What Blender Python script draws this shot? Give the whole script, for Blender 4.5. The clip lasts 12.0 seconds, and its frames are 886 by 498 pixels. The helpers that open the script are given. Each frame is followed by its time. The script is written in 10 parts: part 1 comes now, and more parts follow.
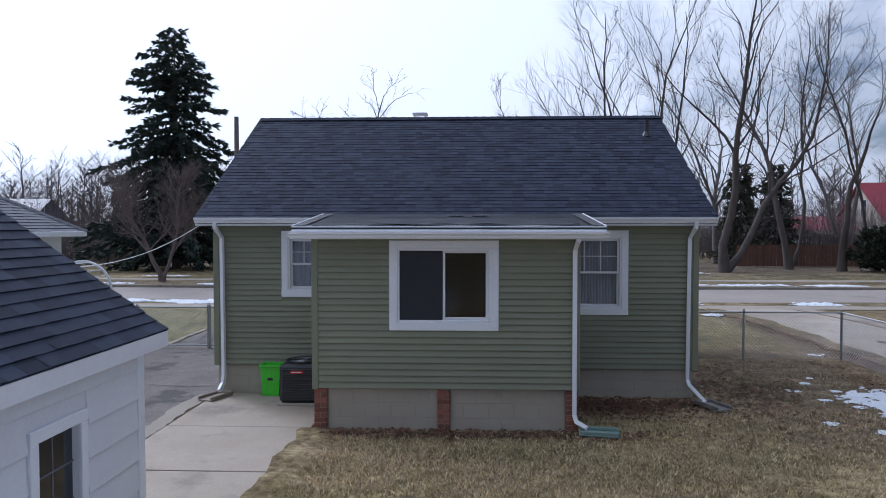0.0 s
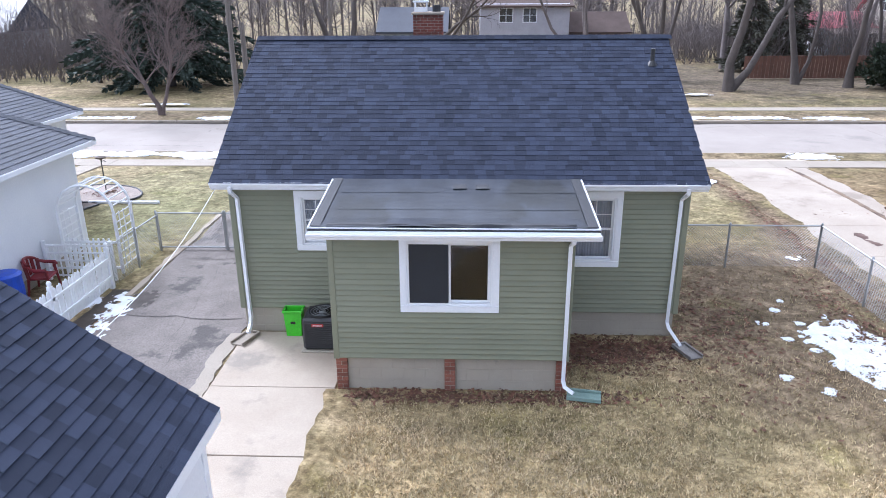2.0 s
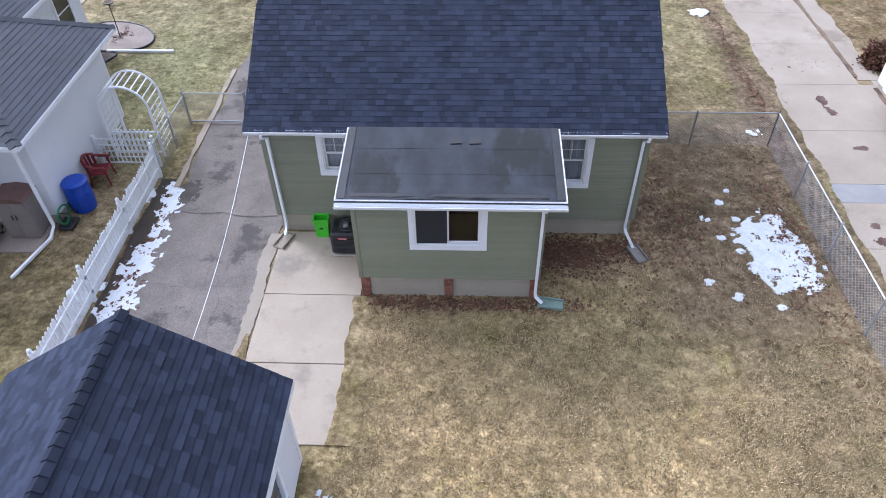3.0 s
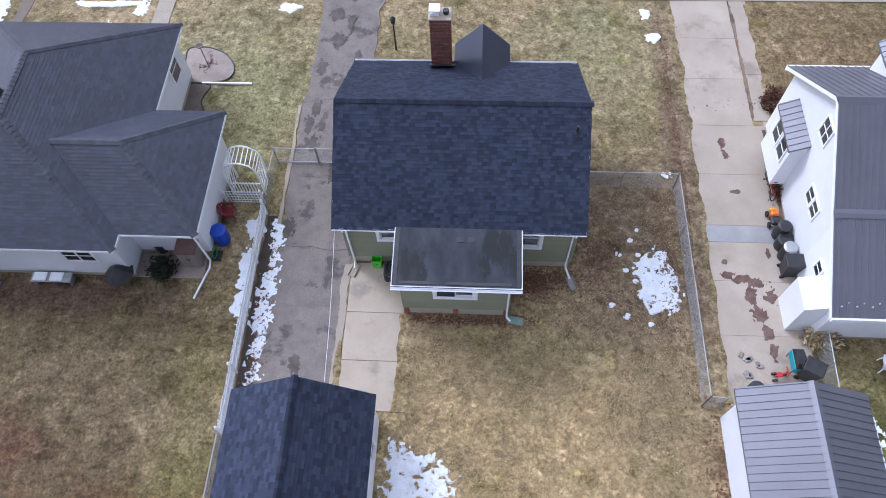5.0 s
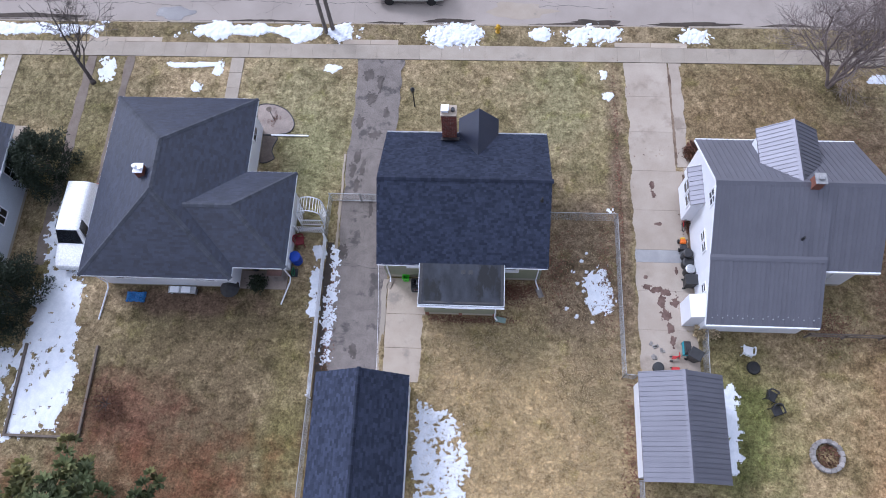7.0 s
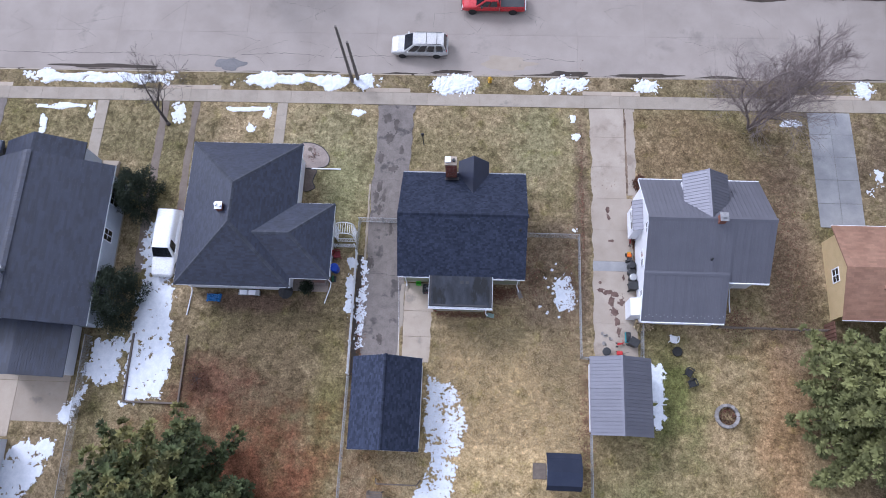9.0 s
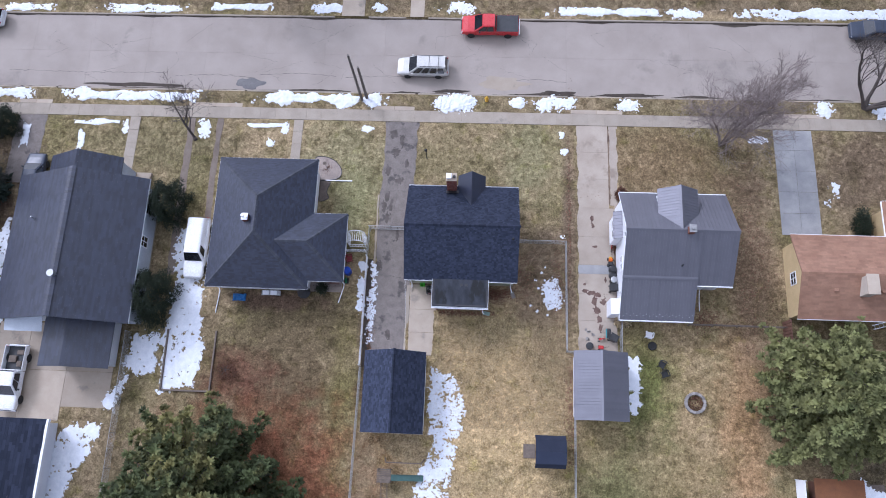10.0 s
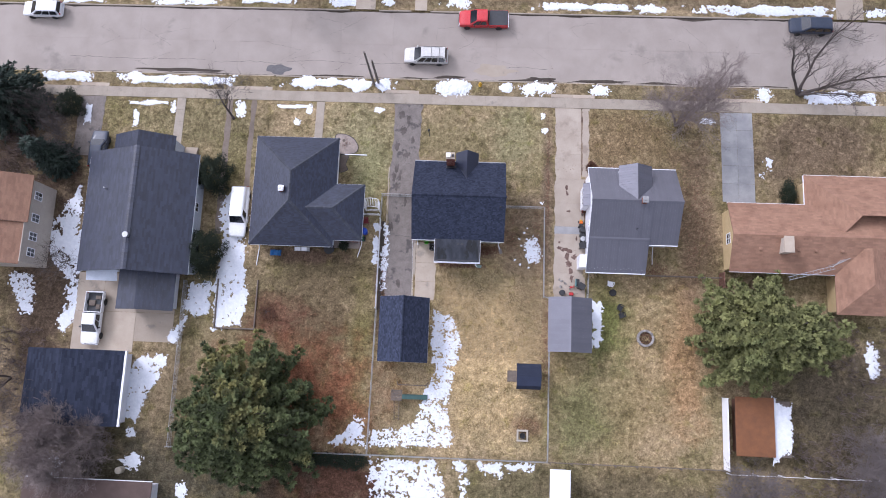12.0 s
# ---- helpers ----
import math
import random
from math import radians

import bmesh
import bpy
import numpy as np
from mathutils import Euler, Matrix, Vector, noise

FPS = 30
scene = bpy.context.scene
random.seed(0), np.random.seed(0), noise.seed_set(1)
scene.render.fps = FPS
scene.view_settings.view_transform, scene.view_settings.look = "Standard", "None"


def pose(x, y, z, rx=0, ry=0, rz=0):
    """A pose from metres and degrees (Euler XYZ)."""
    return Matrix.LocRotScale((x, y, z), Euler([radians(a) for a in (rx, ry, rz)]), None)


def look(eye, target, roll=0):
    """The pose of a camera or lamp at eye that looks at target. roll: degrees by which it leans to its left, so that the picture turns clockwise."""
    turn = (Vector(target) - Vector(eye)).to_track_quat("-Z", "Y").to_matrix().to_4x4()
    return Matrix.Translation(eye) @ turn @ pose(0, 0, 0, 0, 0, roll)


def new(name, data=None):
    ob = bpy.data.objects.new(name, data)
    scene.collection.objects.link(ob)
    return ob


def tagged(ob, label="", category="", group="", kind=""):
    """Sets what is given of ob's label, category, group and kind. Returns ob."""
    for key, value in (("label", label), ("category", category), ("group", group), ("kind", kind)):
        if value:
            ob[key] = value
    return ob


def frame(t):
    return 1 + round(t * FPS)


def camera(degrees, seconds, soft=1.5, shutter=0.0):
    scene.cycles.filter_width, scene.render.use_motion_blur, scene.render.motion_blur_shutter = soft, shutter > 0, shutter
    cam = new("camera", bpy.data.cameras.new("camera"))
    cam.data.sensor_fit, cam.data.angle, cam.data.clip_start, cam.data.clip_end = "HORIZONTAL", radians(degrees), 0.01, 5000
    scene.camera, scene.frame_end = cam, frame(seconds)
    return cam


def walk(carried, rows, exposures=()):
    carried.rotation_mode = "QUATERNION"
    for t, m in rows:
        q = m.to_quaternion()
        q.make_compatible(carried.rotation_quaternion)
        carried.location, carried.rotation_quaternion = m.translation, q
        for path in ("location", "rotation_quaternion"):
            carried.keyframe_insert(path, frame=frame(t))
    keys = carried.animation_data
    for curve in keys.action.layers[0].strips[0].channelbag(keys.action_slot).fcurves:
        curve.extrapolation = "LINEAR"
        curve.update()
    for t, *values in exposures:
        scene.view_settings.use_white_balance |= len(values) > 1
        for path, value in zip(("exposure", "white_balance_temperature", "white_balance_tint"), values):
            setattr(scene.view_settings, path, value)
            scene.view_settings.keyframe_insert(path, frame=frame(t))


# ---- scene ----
cam = camera(64.06, 12.0, soft=0.95)
PATH = [
    (0, (-0.607, -0.484, 3.193), (-0.693, 1.513, 3.133), -0.0),
    (0.5, (-0.617, -0.497, 3.962), (-0.703, 1.496, 3.829), -0.2),
    (1, (-0.627, -0.536, 4.889), (-0.717, 1.451, 4.681), -0.1),
    (1.5, (-0.652, -0.61, 5.836), (-0.739, 1.35, 5.45), -0.3),
    (2, (-0.693, -0.68, 6.837), (-0.774, 1.198, 6.154), -0.4),
    (2.5, (-0.658, -0.763, 8.906), (-0.731, 0.97, 7.911), -0.6),
    (3, (-0.592, -0.902, 12.462), (-0.667, 0.548, 11.086), -1.2),
    (5, (-0.298, -0.708, 26.408), (-0.393, 0.242, 24.651), -3.5),
    (5.5, (-0.162, -0.662, 29.965), (-0.263, 0.208, 28.167), -4.4),
    (6, (-0.043, -0.619, 33.59), (-0.148, 0.185, 31.761), -5.3),
    (6.5, (-0.059, -0.56, 37.213), (-0.164, 0.189, 35.362), -5.9),
    (7, (-0.145, -0.573, 40.796), (-0.243, 0.13, 38.926), -5.9),
    (9, (0.174, -0.602, 55.017), (0.077, -0.034, 53.102), -7.7),
    (9.5, (0.058, -0.734, 58.516), (-0.033, -0.186, 56.595), -7.4),
    (10, (0.209, -0.549, 61.966), (0.117, -0.029, 60.037), -8.0),
    (10.5, (0.149, -0.664, 65.453), (0.064, -0.172, 63.517), -7.8),
    (11, (0.546, -0.65, 68.939), (0.455, -0.226, 66.987), -10.1),
    (11.5, (0.494, -1.336, 72.165), (0.41, -0.952, 70.204), -10.3),
    (12, (0.247, -1.123, 75.824), (0.173, -0.779, 73.856), -10.0),
]
EXPOSE = [(0.0, -0.98, 5150, 15), (1.0, -0.92, 5150, 16), (1.5, -0.55, 5200, 16), (1.8, 0.05, 5250, 16), (2.05, 0.38, 5250, 16), (2.5, -0.08, 5250, 17), (3.0, -0.09, 5250, 17), (6.0, -0.42, 5250, 19), (10.0, -0.48, 5250, 20), (12.0, -0.4, 5550, 22)]
walk(cam, [(t, look(eye, target, roll)) for t, eye, target, roll in PATH], EXPOSE)

# ---- sky and sun: thin bright cloud, the sun low behind it ahead and to the left ----
SUN_DIR = Vector((-0.58, 0.52, 0.63)).normalized()
world = bpy.data.worlds.new("sky")
scene.world = world
world.use_nodes = True
wn, wl = world.node_tree.nodes, world.node_tree.links
for n in list(wn):
    wn.remove(n)
w_out, w_bg = wn.new("ShaderNodeOutputWorld"), wn.new("ShaderNodeBackground")
sky = wn.new("ShaderNodeTexSky")
sky.sky_type, sky.sun_disc = "NISHITA", False
sky.sun_elevation = math.asin(SUN_DIR.z)
sky.sun_rotation = math.atan2(SUN_DIR.x, SUN_DIR.y)
sky.air_density, sky.dust_density = 1.0, 2.0
w_co = wn.new("ShaderNodeTexCoord")
w_map = wn.new("ShaderNodeMapping")
w_map.inputs["Scale"].default_value = (1.0, 1.0, 2.6)
w_noise = wn.new("ShaderNodeTexNoise")
w_noise.inputs["Scale"].default_value, w_noise.inputs["Detail"].default_value = 3.0, 7.0
w_noise.inputs["Roughness"].default_value = 0.55
w_dot = wn.new("ShaderNodeVectorMath")
w_dot.operation = "DOT_PRODUCT"
w_dot.inputs[1].default_value = SUN_DIR
w_near = wn.new("ShaderNodeMapRange")
w_near.inputs["From Min"].default_value, w_near.inputs["From Max"].default_value = 0.15, 0.95
w_near.inputs["To Min"].default_value, w_near.inputs["To Max"].default_value = -0.055, 0.40
w_sum = wn.new("ShaderNodeMath")
w_sum.operation = "ADD"
w_ramp = wn.new("ShaderNodeMapRange")
w_ramp.inputs["From Min"].default_value, w_ramp.inputs["From Max"].default_value = 0.42, 0.55
w_ramp.inputs["To Min"].default_value, w_ramp.inputs["To Max"].default_value = 0.16, 0.98
w_glow = wn.new("ShaderNodeMapRange")
w_glow.inputs["From Min"].default_value, w_glow.inputs["From Max"].default_value = 0.1, 1.0
w_glow.inputs["To Min"].default_value, w_glow.inputs["To Max"].default_value = 24.0, 56.0
w_cloud = wn.new("ShaderNodeMix")
w_cloud.data_type = "RGBA"
w_white = wn.new("ShaderNodeVectorMath")
w_white.operation = "SCALE"
w_white.inputs[0].default_value = (1.0, 0.985, 0.955)
wl.new(w_co.outputs["Generated"], w_map.inputs["Vector"])
wl.new(w_map.outputs["Vector"], w_noise.inputs["Vector"])
wl.new(w_co.outputs["Generated"], w_dot.inputs[0])
wl.new(w_dot.outputs["Value"], w_near.inputs["Value"])
wl.new(w_dot.outputs["Value"], w_glow.inputs["Value"])
wl.new(w_near.outputs["Result"], w_sum.inputs[0])
wl.new(w_noise.outputs["Fac"], w_sum.inputs[1])
wl.new(w_sum.outputs["Value"], w_ramp.inputs["Value"])
wl.new(w_ramp.outputs["Result"], w_cloud.inputs["Factor"])
w_blue = wn.new("ShaderNodeVectorMath")
w_blue.operation = "SCALE"
w_blue.inputs["Scale"].default_value = 2.3
wl.new(sky.outputs["Color"], w_blue.inputs[0])
wl.new(w_blue.outputs["Vector"], w_cloud.inputs["A"])
wl.new(w_glow.outputs["Result"], w_white.inputs["Scale"])
wl.new(w_white.outputs["Vector"], w_cloud.inputs["B"])
wl.new(w_cloud.outputs["Result"], w_bg.inputs["Color"])
w_bg.inputs["Strength"].default_value = 0.047
wl.new(w_bg.outputs["Background"], w_out.inputs["Surface"])

sun = new("sun", bpy.data.lights.new("sun", "SUN"))
sun.data.energy, sun.data.angle, sun.data.color = 3.1, radians(16), (1.0, 0.945, 0.875)
sun.matrix_basis = look(SUN_DIR * 100, (0, 0, 0))

# ---- building tools ----
class Geo:
    """Vertices and faces of one mesh in the making."""

    def __init__(self):
        self.v, self.f = [], []

    def add(self, verts, faces, m=None):
        k = len(self.v)
        self.v += [tuple(m @ Vector(p)) for p in verts] if m else [tuple(p) for p in verts]
        self.f += [tuple(i + k for i in f) for f in faces]
        return self

    def box(self, x0, x1, y0, y1, z0, z1, m=None):
        v = [(x, y, z) for z in (z0, z1) for x, y in ((x0, y0), (x1, y0), (x1, y1), (x0, y1))]
        return self.add(v, [(3, 2, 1, 0), (4, 5, 6, 7), (0, 1, 5, 4), (1, 2, 6, 5), (2, 3, 7, 6), (3, 0, 4, 7)], m)

    def rbox(self, x0, x1, y0, y1, z0, z1, r=0.01, m=None):
        """A box with chamfered edges."""
        lo, hi, mid = (x0, y0, z0), (x1, y1, z1), Vector(((x0 + x1) / 2, (y0 + y1) / 2, (z0 + z1) / 2))
        verts, at = [], {}
        signs = [(a, b, c) for a in (0, 1) for b in (0, 1) for c in (0, 1)]
        for s in signs:
            for ax in range(3):
                p = [hi[i] if s[i] else lo[i] for i in range(3)]
                for i in range(3):
                    if i != ax:
                        p[i] += -r if s[i] else r
                at[s, ax] = len(verts)
                verts.append(Vector(p))
        faces = []
        for ax in range(3):
            b, c = [i for i in range(3) if i != ax]
            for side in (0, 1):
                ring = []
                for u, w in ((0, 0), (1, 0), (1, 1), (0, 1)):
                    s = [0, 0, 0]
                    s[ax], s[b], s[c] = side, u, w
                    ring.append(at[tuple(s), ax])
                faces.append(ring)
            for u in (0, 1):
                for w in (0, 1):
                    s, t = [0, 0, 0], [0, 0, 0]
                    s[b], s[c], t[b], t[c] = u, w, u, w
                    t[ax] = 1
                    s, t = tuple(s), tuple(t)
                    faces.append([at[s, b], at[t, b], at[t, c], at[s, c]])
        faces += [[at[s, 0], at[s, 1], at[s, 2]] for s in signs]
        good = []
        for f in faces:
            n = (verts[f[1]] - verts[f[0]]).cross(verts[f[2]] - verts[f[1]])
            good.append(f if n.dot(verts[f[0]] - mid) > 0 else f[::-1])
        return self.add(verts, good, m)

    def prism(self, outline, a, b, axis="y", m=None):
        """An outline of two coordinates drawn out along the axis from a to b."""
        put = {"x": lambda p, w: (w, p[0], p[1]), "y": lambda p, w: (p[0], w, p[1]), "z": lambda p, w: (p[0], p[1], w)}[axis]
        n = len(outline)
        v = [put(p, a) for p in outline] + [put(p, b) for p in outline]
        f = [tuple(range(n))[::-1], tuple(range(n, 2 * n))] + [(i, (i + 1) % n, n + (i + 1) % n, n + i) for i in range(n)]
        return self.add(v, f, m)

    def tube(self, pts, radii, n=6, cap=True, m=None):
        pts = [Vector(p) for p in pts]
        if isinstance(radii, (int, float)):
            radii = [radii] * len(pts)
        v, f = [], []
        side = None
        for i, p in enumerate(pts):
            way = (pts[min(i + 1, len(pts) - 1)] - pts[max(i - 1, 0)]).normalized()
            if side is None:
                side = way.orthogonal().normalized()
            side = (side - way * side.dot(way))
            side = side.normalized() if side.length > 1e-5 else way.orthogonal().normalized()
            up = way.cross(side)
            for k in range(n):
                a = 2 * math.pi * k / n
                v.append(p + (side * math.cos(a) + up * math.sin(a)) * radii[i])
        for i in range(len(pts) - 1):
            for k in range(n):
                f.append((i * n + k, i * n + (k + 1) % n, (i + 1) * n + (k + 1) % n, (i + 1) * n + k))
        if cap:
            f.append(tuple(range(n))[::-1])
            f.append(tuple(range((len(pts) - 1) * n, len(pts) * n)))
        return self.add(v, f, m)

    def lathe(self, profile, n=20, m=None):
        """A profile of (radius, z) turned about z."""
        v = [(r * math.cos(2 * math.pi * k / n), r * math.sin(2 * math.pi * k / n), z) for r, z in profile for k in range(n)]
        f = [(i * n + k, i * n + (k + 1) % n, (i + 1) * n + (k + 1) % n, (i + 1) * n + k) for i in range(len(profile) - 1) for k in range(n)]
        f += [tuple(range(n))[::-1], tuple(range((len(profile) - 1) * n, len(profile) * n))]
        return self.add(v, f, m)

    def slab(self, corners, thick):
        """A sheet through three or four corners, thick downwards."""
        n = len(corners)
        v = [tuple(c) for c in corners] + [(c[0], c[1], c[2] - thick) for c in corners]
        return self.add(v, [tuple(range(n)), tuple(range(n, 2 * n))[::-1]] + [(i, n + i, n + (i + 1) % n, (i + 1) % n) for i in range(n)])

    def mesh(self, name, mat, smooth=False):
        me = bpy.data.meshes.new(name)
        me.from_pydata(self.v, [], self.f)
        if mat:
            me.materials.append(mat)
        if smooth:
            me.shade_smooth()
        return me


def thing(name, label, category, group="", at=(0, 0, 0)):
    ob = new(name)
    ob.location = at
    ob.empty_display_size = 0.3
    return tagged(ob, label, category, group)


def part(name, geo, mat, parent, label="", smooth=False, kind=""):
    """One mesh under a thing or a part. Its coordinates are the world's, or the thing's own where that stands at the origin."""
    ob = new(name, geo if isinstance(geo, bpy.types.Mesh) else geo.mesh(name, mat, smooth))
    ob.parent = parent
    if parent.type == "EMPTY":
        ob.matrix_parent_inverse = Matrix.Translation(-Vector(parent.location))
    return tagged(ob, label, kind=kind)


def single(name, geo, mat, label, category, group="", kind="", smooth=False):
    return tagged(new(name, geo.mesh(name, mat, smooth)), label, category, group, kind)


def rnd(a, b):
    return random.uniform(a, b)


def inside(x, y, poly):
    hit = False
    for (x0, y0), (x1, y1) in zip(poly, poly[1:] + poly[:1]):
        if (y0 > y) != (y1 > y) and x < (x1 - x0) * (y - y0) / (y1 - y0) + x0:
            hit = not hit
    return hit


def edge_distance(x, y, poly):
    best = 1e9
    for (x0, y0), (x1, y1) in zip(poly, poly[1:] + poly[:1]):
        dx, dy = x1 - x0, y1 - y0
        k = max(0, min(1, ((x - x0) * dx + (y - y0) * dy) / (dx * dx + dy * dy + 1e-9)))
        best = min(best, math.hypot(x - x0 - k * dx, y - y0 - k * dy))
    return best


# ---- materials ----
def surf(name, c1, c2, scale=2.0, rough=0.7, bump=0.2, fine=40.0, c3=None, spots=0.62, metal=0.0, island=0.0, each=0.0, stretch=None, coat=0.0, spec=0.5, grit=0.17):
    """A painted, mineral or wooden surface: two tones in broad patches, fine grain with relief, an optional third tone in stains.
    island, each: how far joined pieces and single objects differ in brightness."""
    mat = bpy.data.materials.new(name)
    mat.use_nodes = True
    nt = mat.node_tree
    nd, ln = nt.nodes, nt.links
    b = nd["Principled BSDF"]
    b.inputs["Metallic"].default_value = metal
    b.inputs["Specular IOR Level"].default_value = spec
    b.inputs["Coat Weight"].default_value = coat
    geo = nd.new("ShaderNodeNewGeometry")
    where = geo.outputs["Position"]
    if stretch:
        mp = nd.new("ShaderNodeMapping")
        mp.inputs["Scale"].default_value = stretch
        ln.new(where, mp.inputs["Vector"])
        where = mp.outputs["Vector"]

    def noise_at(s, detail=5.0, r=0.6):
        n = nd.new("ShaderNodeTexNoise")
        n.inputs["Scale"].default_value, n.inputs["Detail"].default_value, n.inputs["Roughness"].default_value = s, detail, r
        ln.new(where, n.inputs["Vector"])
        return n.outputs["Fac"]

    def ranged(v, a, bb, c=0.0, d=1.0):
        r = nd.new("ShaderNodeMapRange")
        for k, x in zip(("From Min", "From Max", "To Min", "To Max"), (a, bb, c, d)):
            r.inputs[k].default_value = x
        ln.new(v, r.inputs["Value"])
        return r.outputs["Result"]

    def mixed(f, a, bb, mode="MIX"):
        m = nd.new("ShaderNodeMix")
        m.data_type, m.blend_type = "RGBA", mode
        for sock, val in (("Factor", f), ("A", a), ("B", bb)):
            if isinstance(val, (tuple, float)):
                m.inputs[sock].default_value = (*val, 1) if isinstance(val, tuple) else val
            else:
                ln.new(val, m.inputs[sock])
        return m.outputs["Result"]

    broad, grain = noise_at(scale), noise_at(fine, 3.0)
    col = mixed(ranged(broad, 0.35, 0.65), c1, c2)
    if c3:
        col = mixed(ranged(noise_at(scale * 0.45, 7.0, 0.68), spots, spots + 0.07), col, c3)
    shade = ranged(grain, 0.3, 0.7, 1 - grit, 1 + grit)
    sv = nd.new("ShaderNodeVectorMath")
    sv.operation = "SCALE"
    ln.new(col, sv.inputs[0])
    ln.new(shade, sv.inputs["Scale"])
    col = sv.outputs["Vector"]
    for amount, source in ((island, geo.outputs["Random Per Island"]), (each, None)):
        if amount:
            if source is None:
                source = nd.new("ShaderNodeObjectInfo").outputs["Random"]
            s2 = nd.new("ShaderNodeVectorMath")
            s2.operation = "SCALE"
            ln.new(col, s2.inputs[0])
            ln.new(ranged(source, 0, 1, 1 - amount, 1 + amount), s2.inputs["Scale"])
            col = s2.outputs["Vector"]
    ln.new(col, b.inputs["Base Color"])
    ln.new(ranged(grain, 0.2, 0.8, max(0.03, rough - 0.08), min(1, rough + 0.08)), b.inputs["Roughness"])
    if bump:
        bp = nd.new("ShaderNodeBump")
        bp.inputs["Strength"].default_value, bp.inputs["Distance"].default_value = bump, 0.02
        ln.new(grain, bp.inputs["Height"])
        ln.new(bp.outputs["Normal"], b.inputs["Normal"])
    return mat


def glass_mat(name, tint):
    mat = bpy.data.materials.new(name)
    mat.use_nodes = True
    b = mat.node_tree.nodes["Principled BSDF"]
    b.inputs["Base Color"].default_value = (*tint, 1)
    b.inputs["Roughness"].default_value = 0.03
    b.inputs["IOR"].default_value = 1.36
    b.inputs["Transmission Weight"].default_value = 1.0
    return mat


SIDING = surf("sage_siding", (0.212, 0.221, 0.15), (0.228, 0.236, 0.164), 1.3, 0.55, 0.05, 60, each=0.05, grit=0.04)
WHITE = surf("white_paint", (0.83, 0.845, 0.88), (0.79, 0.805, 0.845), 1.5, 0.5, 0.05, 30, grit=0.03)
WHITE_WALL = surf("white_wall", (0.76, 0.77, 0.80), (0.72, 0.73, 0.77), 0.9, 0.6, 0.06, 24, each=0.03, grit=0.03)
VINYL = surf("white_vinyl", (0.84, 0.85, 0.88), (0.81, 0.82, 0.85), 3, 0.4, 0.03, 50, grit=0.02)
SHINGLE = surf("dark_shingle", (0.0265, 0.0318, 0.0515), (0.032, 0.038, 0.060), 1.1, 0.8, 0.4, 90, island=0.31, each=0.31, spec=0.13)
SHINGLE_FAR = surf("grey_shingle", (0.018, 0.022, 0.040), (0.025, 0.030, 0.051), 0.8, 0.43, 0.3, 30, island=0.30, spec=0.55)
UNDERLAY = surf("roof_underlay", (0.022, 0.023, 0.03), (0.03, 0.03, 0.038), 2, 0.9, 0.2)
ROLLED = surf("rolled_roofing", (0.010, 0.0125, 0.019), (0.029, 0.034, 0.047), 1.5, 0.33, 0.1, 70, c3=(0.006, 0.007, 0.009), spots=0.53, grit=0.12, stretch=(1.1, 0.55, 1), spec=0.34)
TAR = surf("roof_tar", (0.02, 0.02, 0.024), (0.03, 0.03, 0.034), 3, 0.5, 0.3)
BLOCK = surf("concrete_block", (0.38, 0.34, 0.275), (0.41, 0.37, 0.30), 2.0, 0.9, 0.3, 60, c3=(0.23, 0.22, 0.19), spots=0.66, each=0.015, grit=0.06)
BRICK = surf("red_brick", (0.26, 0.095, 0.06), (0.20, 0.085, 0.06), 6, 0.9, 0.6, 50, c3=(0.33, 0.25, 0.21), spots=0.66, each=0.25)
CHIMNEY_BRICK = surf("chimney_brick", (0.24, 0.075, 0.05), (0.16, 0.06, 0.045), 6, 0.9, 0.5, 50, each=0.3, island=0.3)
MORTAR = surf("mortar", (0.37, 0.335, 0.27), (0.34, 0.31, 0.25), 8, 0.95, 0.4)
CONCRETE = surf("pale_concrete", (0.35, 0.29, 0.225), (0.40, 0.34, 0.27), 0.7, 0.85, 0.25, 45, c3=(0.26, 0.225, 0.185), spots=0.58, each=0.12, grit=0.1)
DRIVE_CONC = surf("bleached_concrete", (0.325, 0.272, 0.217), (0.395, 0.34, 0.278), 0.45, 0.85, 0.25, 45, c3=(0.265, 0.218, 0.172), spots=0.55, each=0.05, grit=0.14)
GREY_CONC = surf("grey_concrete", (0.24, 0.24, 0.245), (0.34, 0.335, 0.33), 0.6, 0.8, 0.25, 40, c3=(0.19, 0.19, 0.2), spots=0.58, each=0.05, grit=0.12)
ROAD_CONC = surf("road_concrete", (0.285, 0.246, 0.214), (0.335, 0.292, 0.256), 0.3, 0.85, 0.25, 40, c3=(0.24, 0.211, 0.186), spots=0.57, each=0.03, grit=0.1)
WALK_CONC = surf("walk_concrete", (0.30, 0.257, 0.205), (0.345, 0.30, 0.243), 0.9, 0.88, 0.25, 45, c3=(0.22, 0.195, 0.16), spots=0.58, each=0.05)
ASPHALT = surf("worn_asphalt", (0.155, 0.134, 0.12), (0.205, 0.178, 0.16), 1.5, 0.9, 0.6, 35, c3=(0.085, 0.076, 0.07), spots=0.56, grit=0.35)
DIRT = surf("gutter_dirt", (0.045, 0.036, 0.028), (0.07, 0.055, 0.042), 2, 0.95, 0.6, 50)
RUST = surf("rusty_stain", (0.085, 0.05, 0.04), (0.16, 0.105, 0.085), 2.5, 0.95, 0.3, 30)
CRACK = surf("crack_filler", (0.075, 0.065, 0.06), (0.11, 0.097, 0.09), 2, 0.95, 0.2)
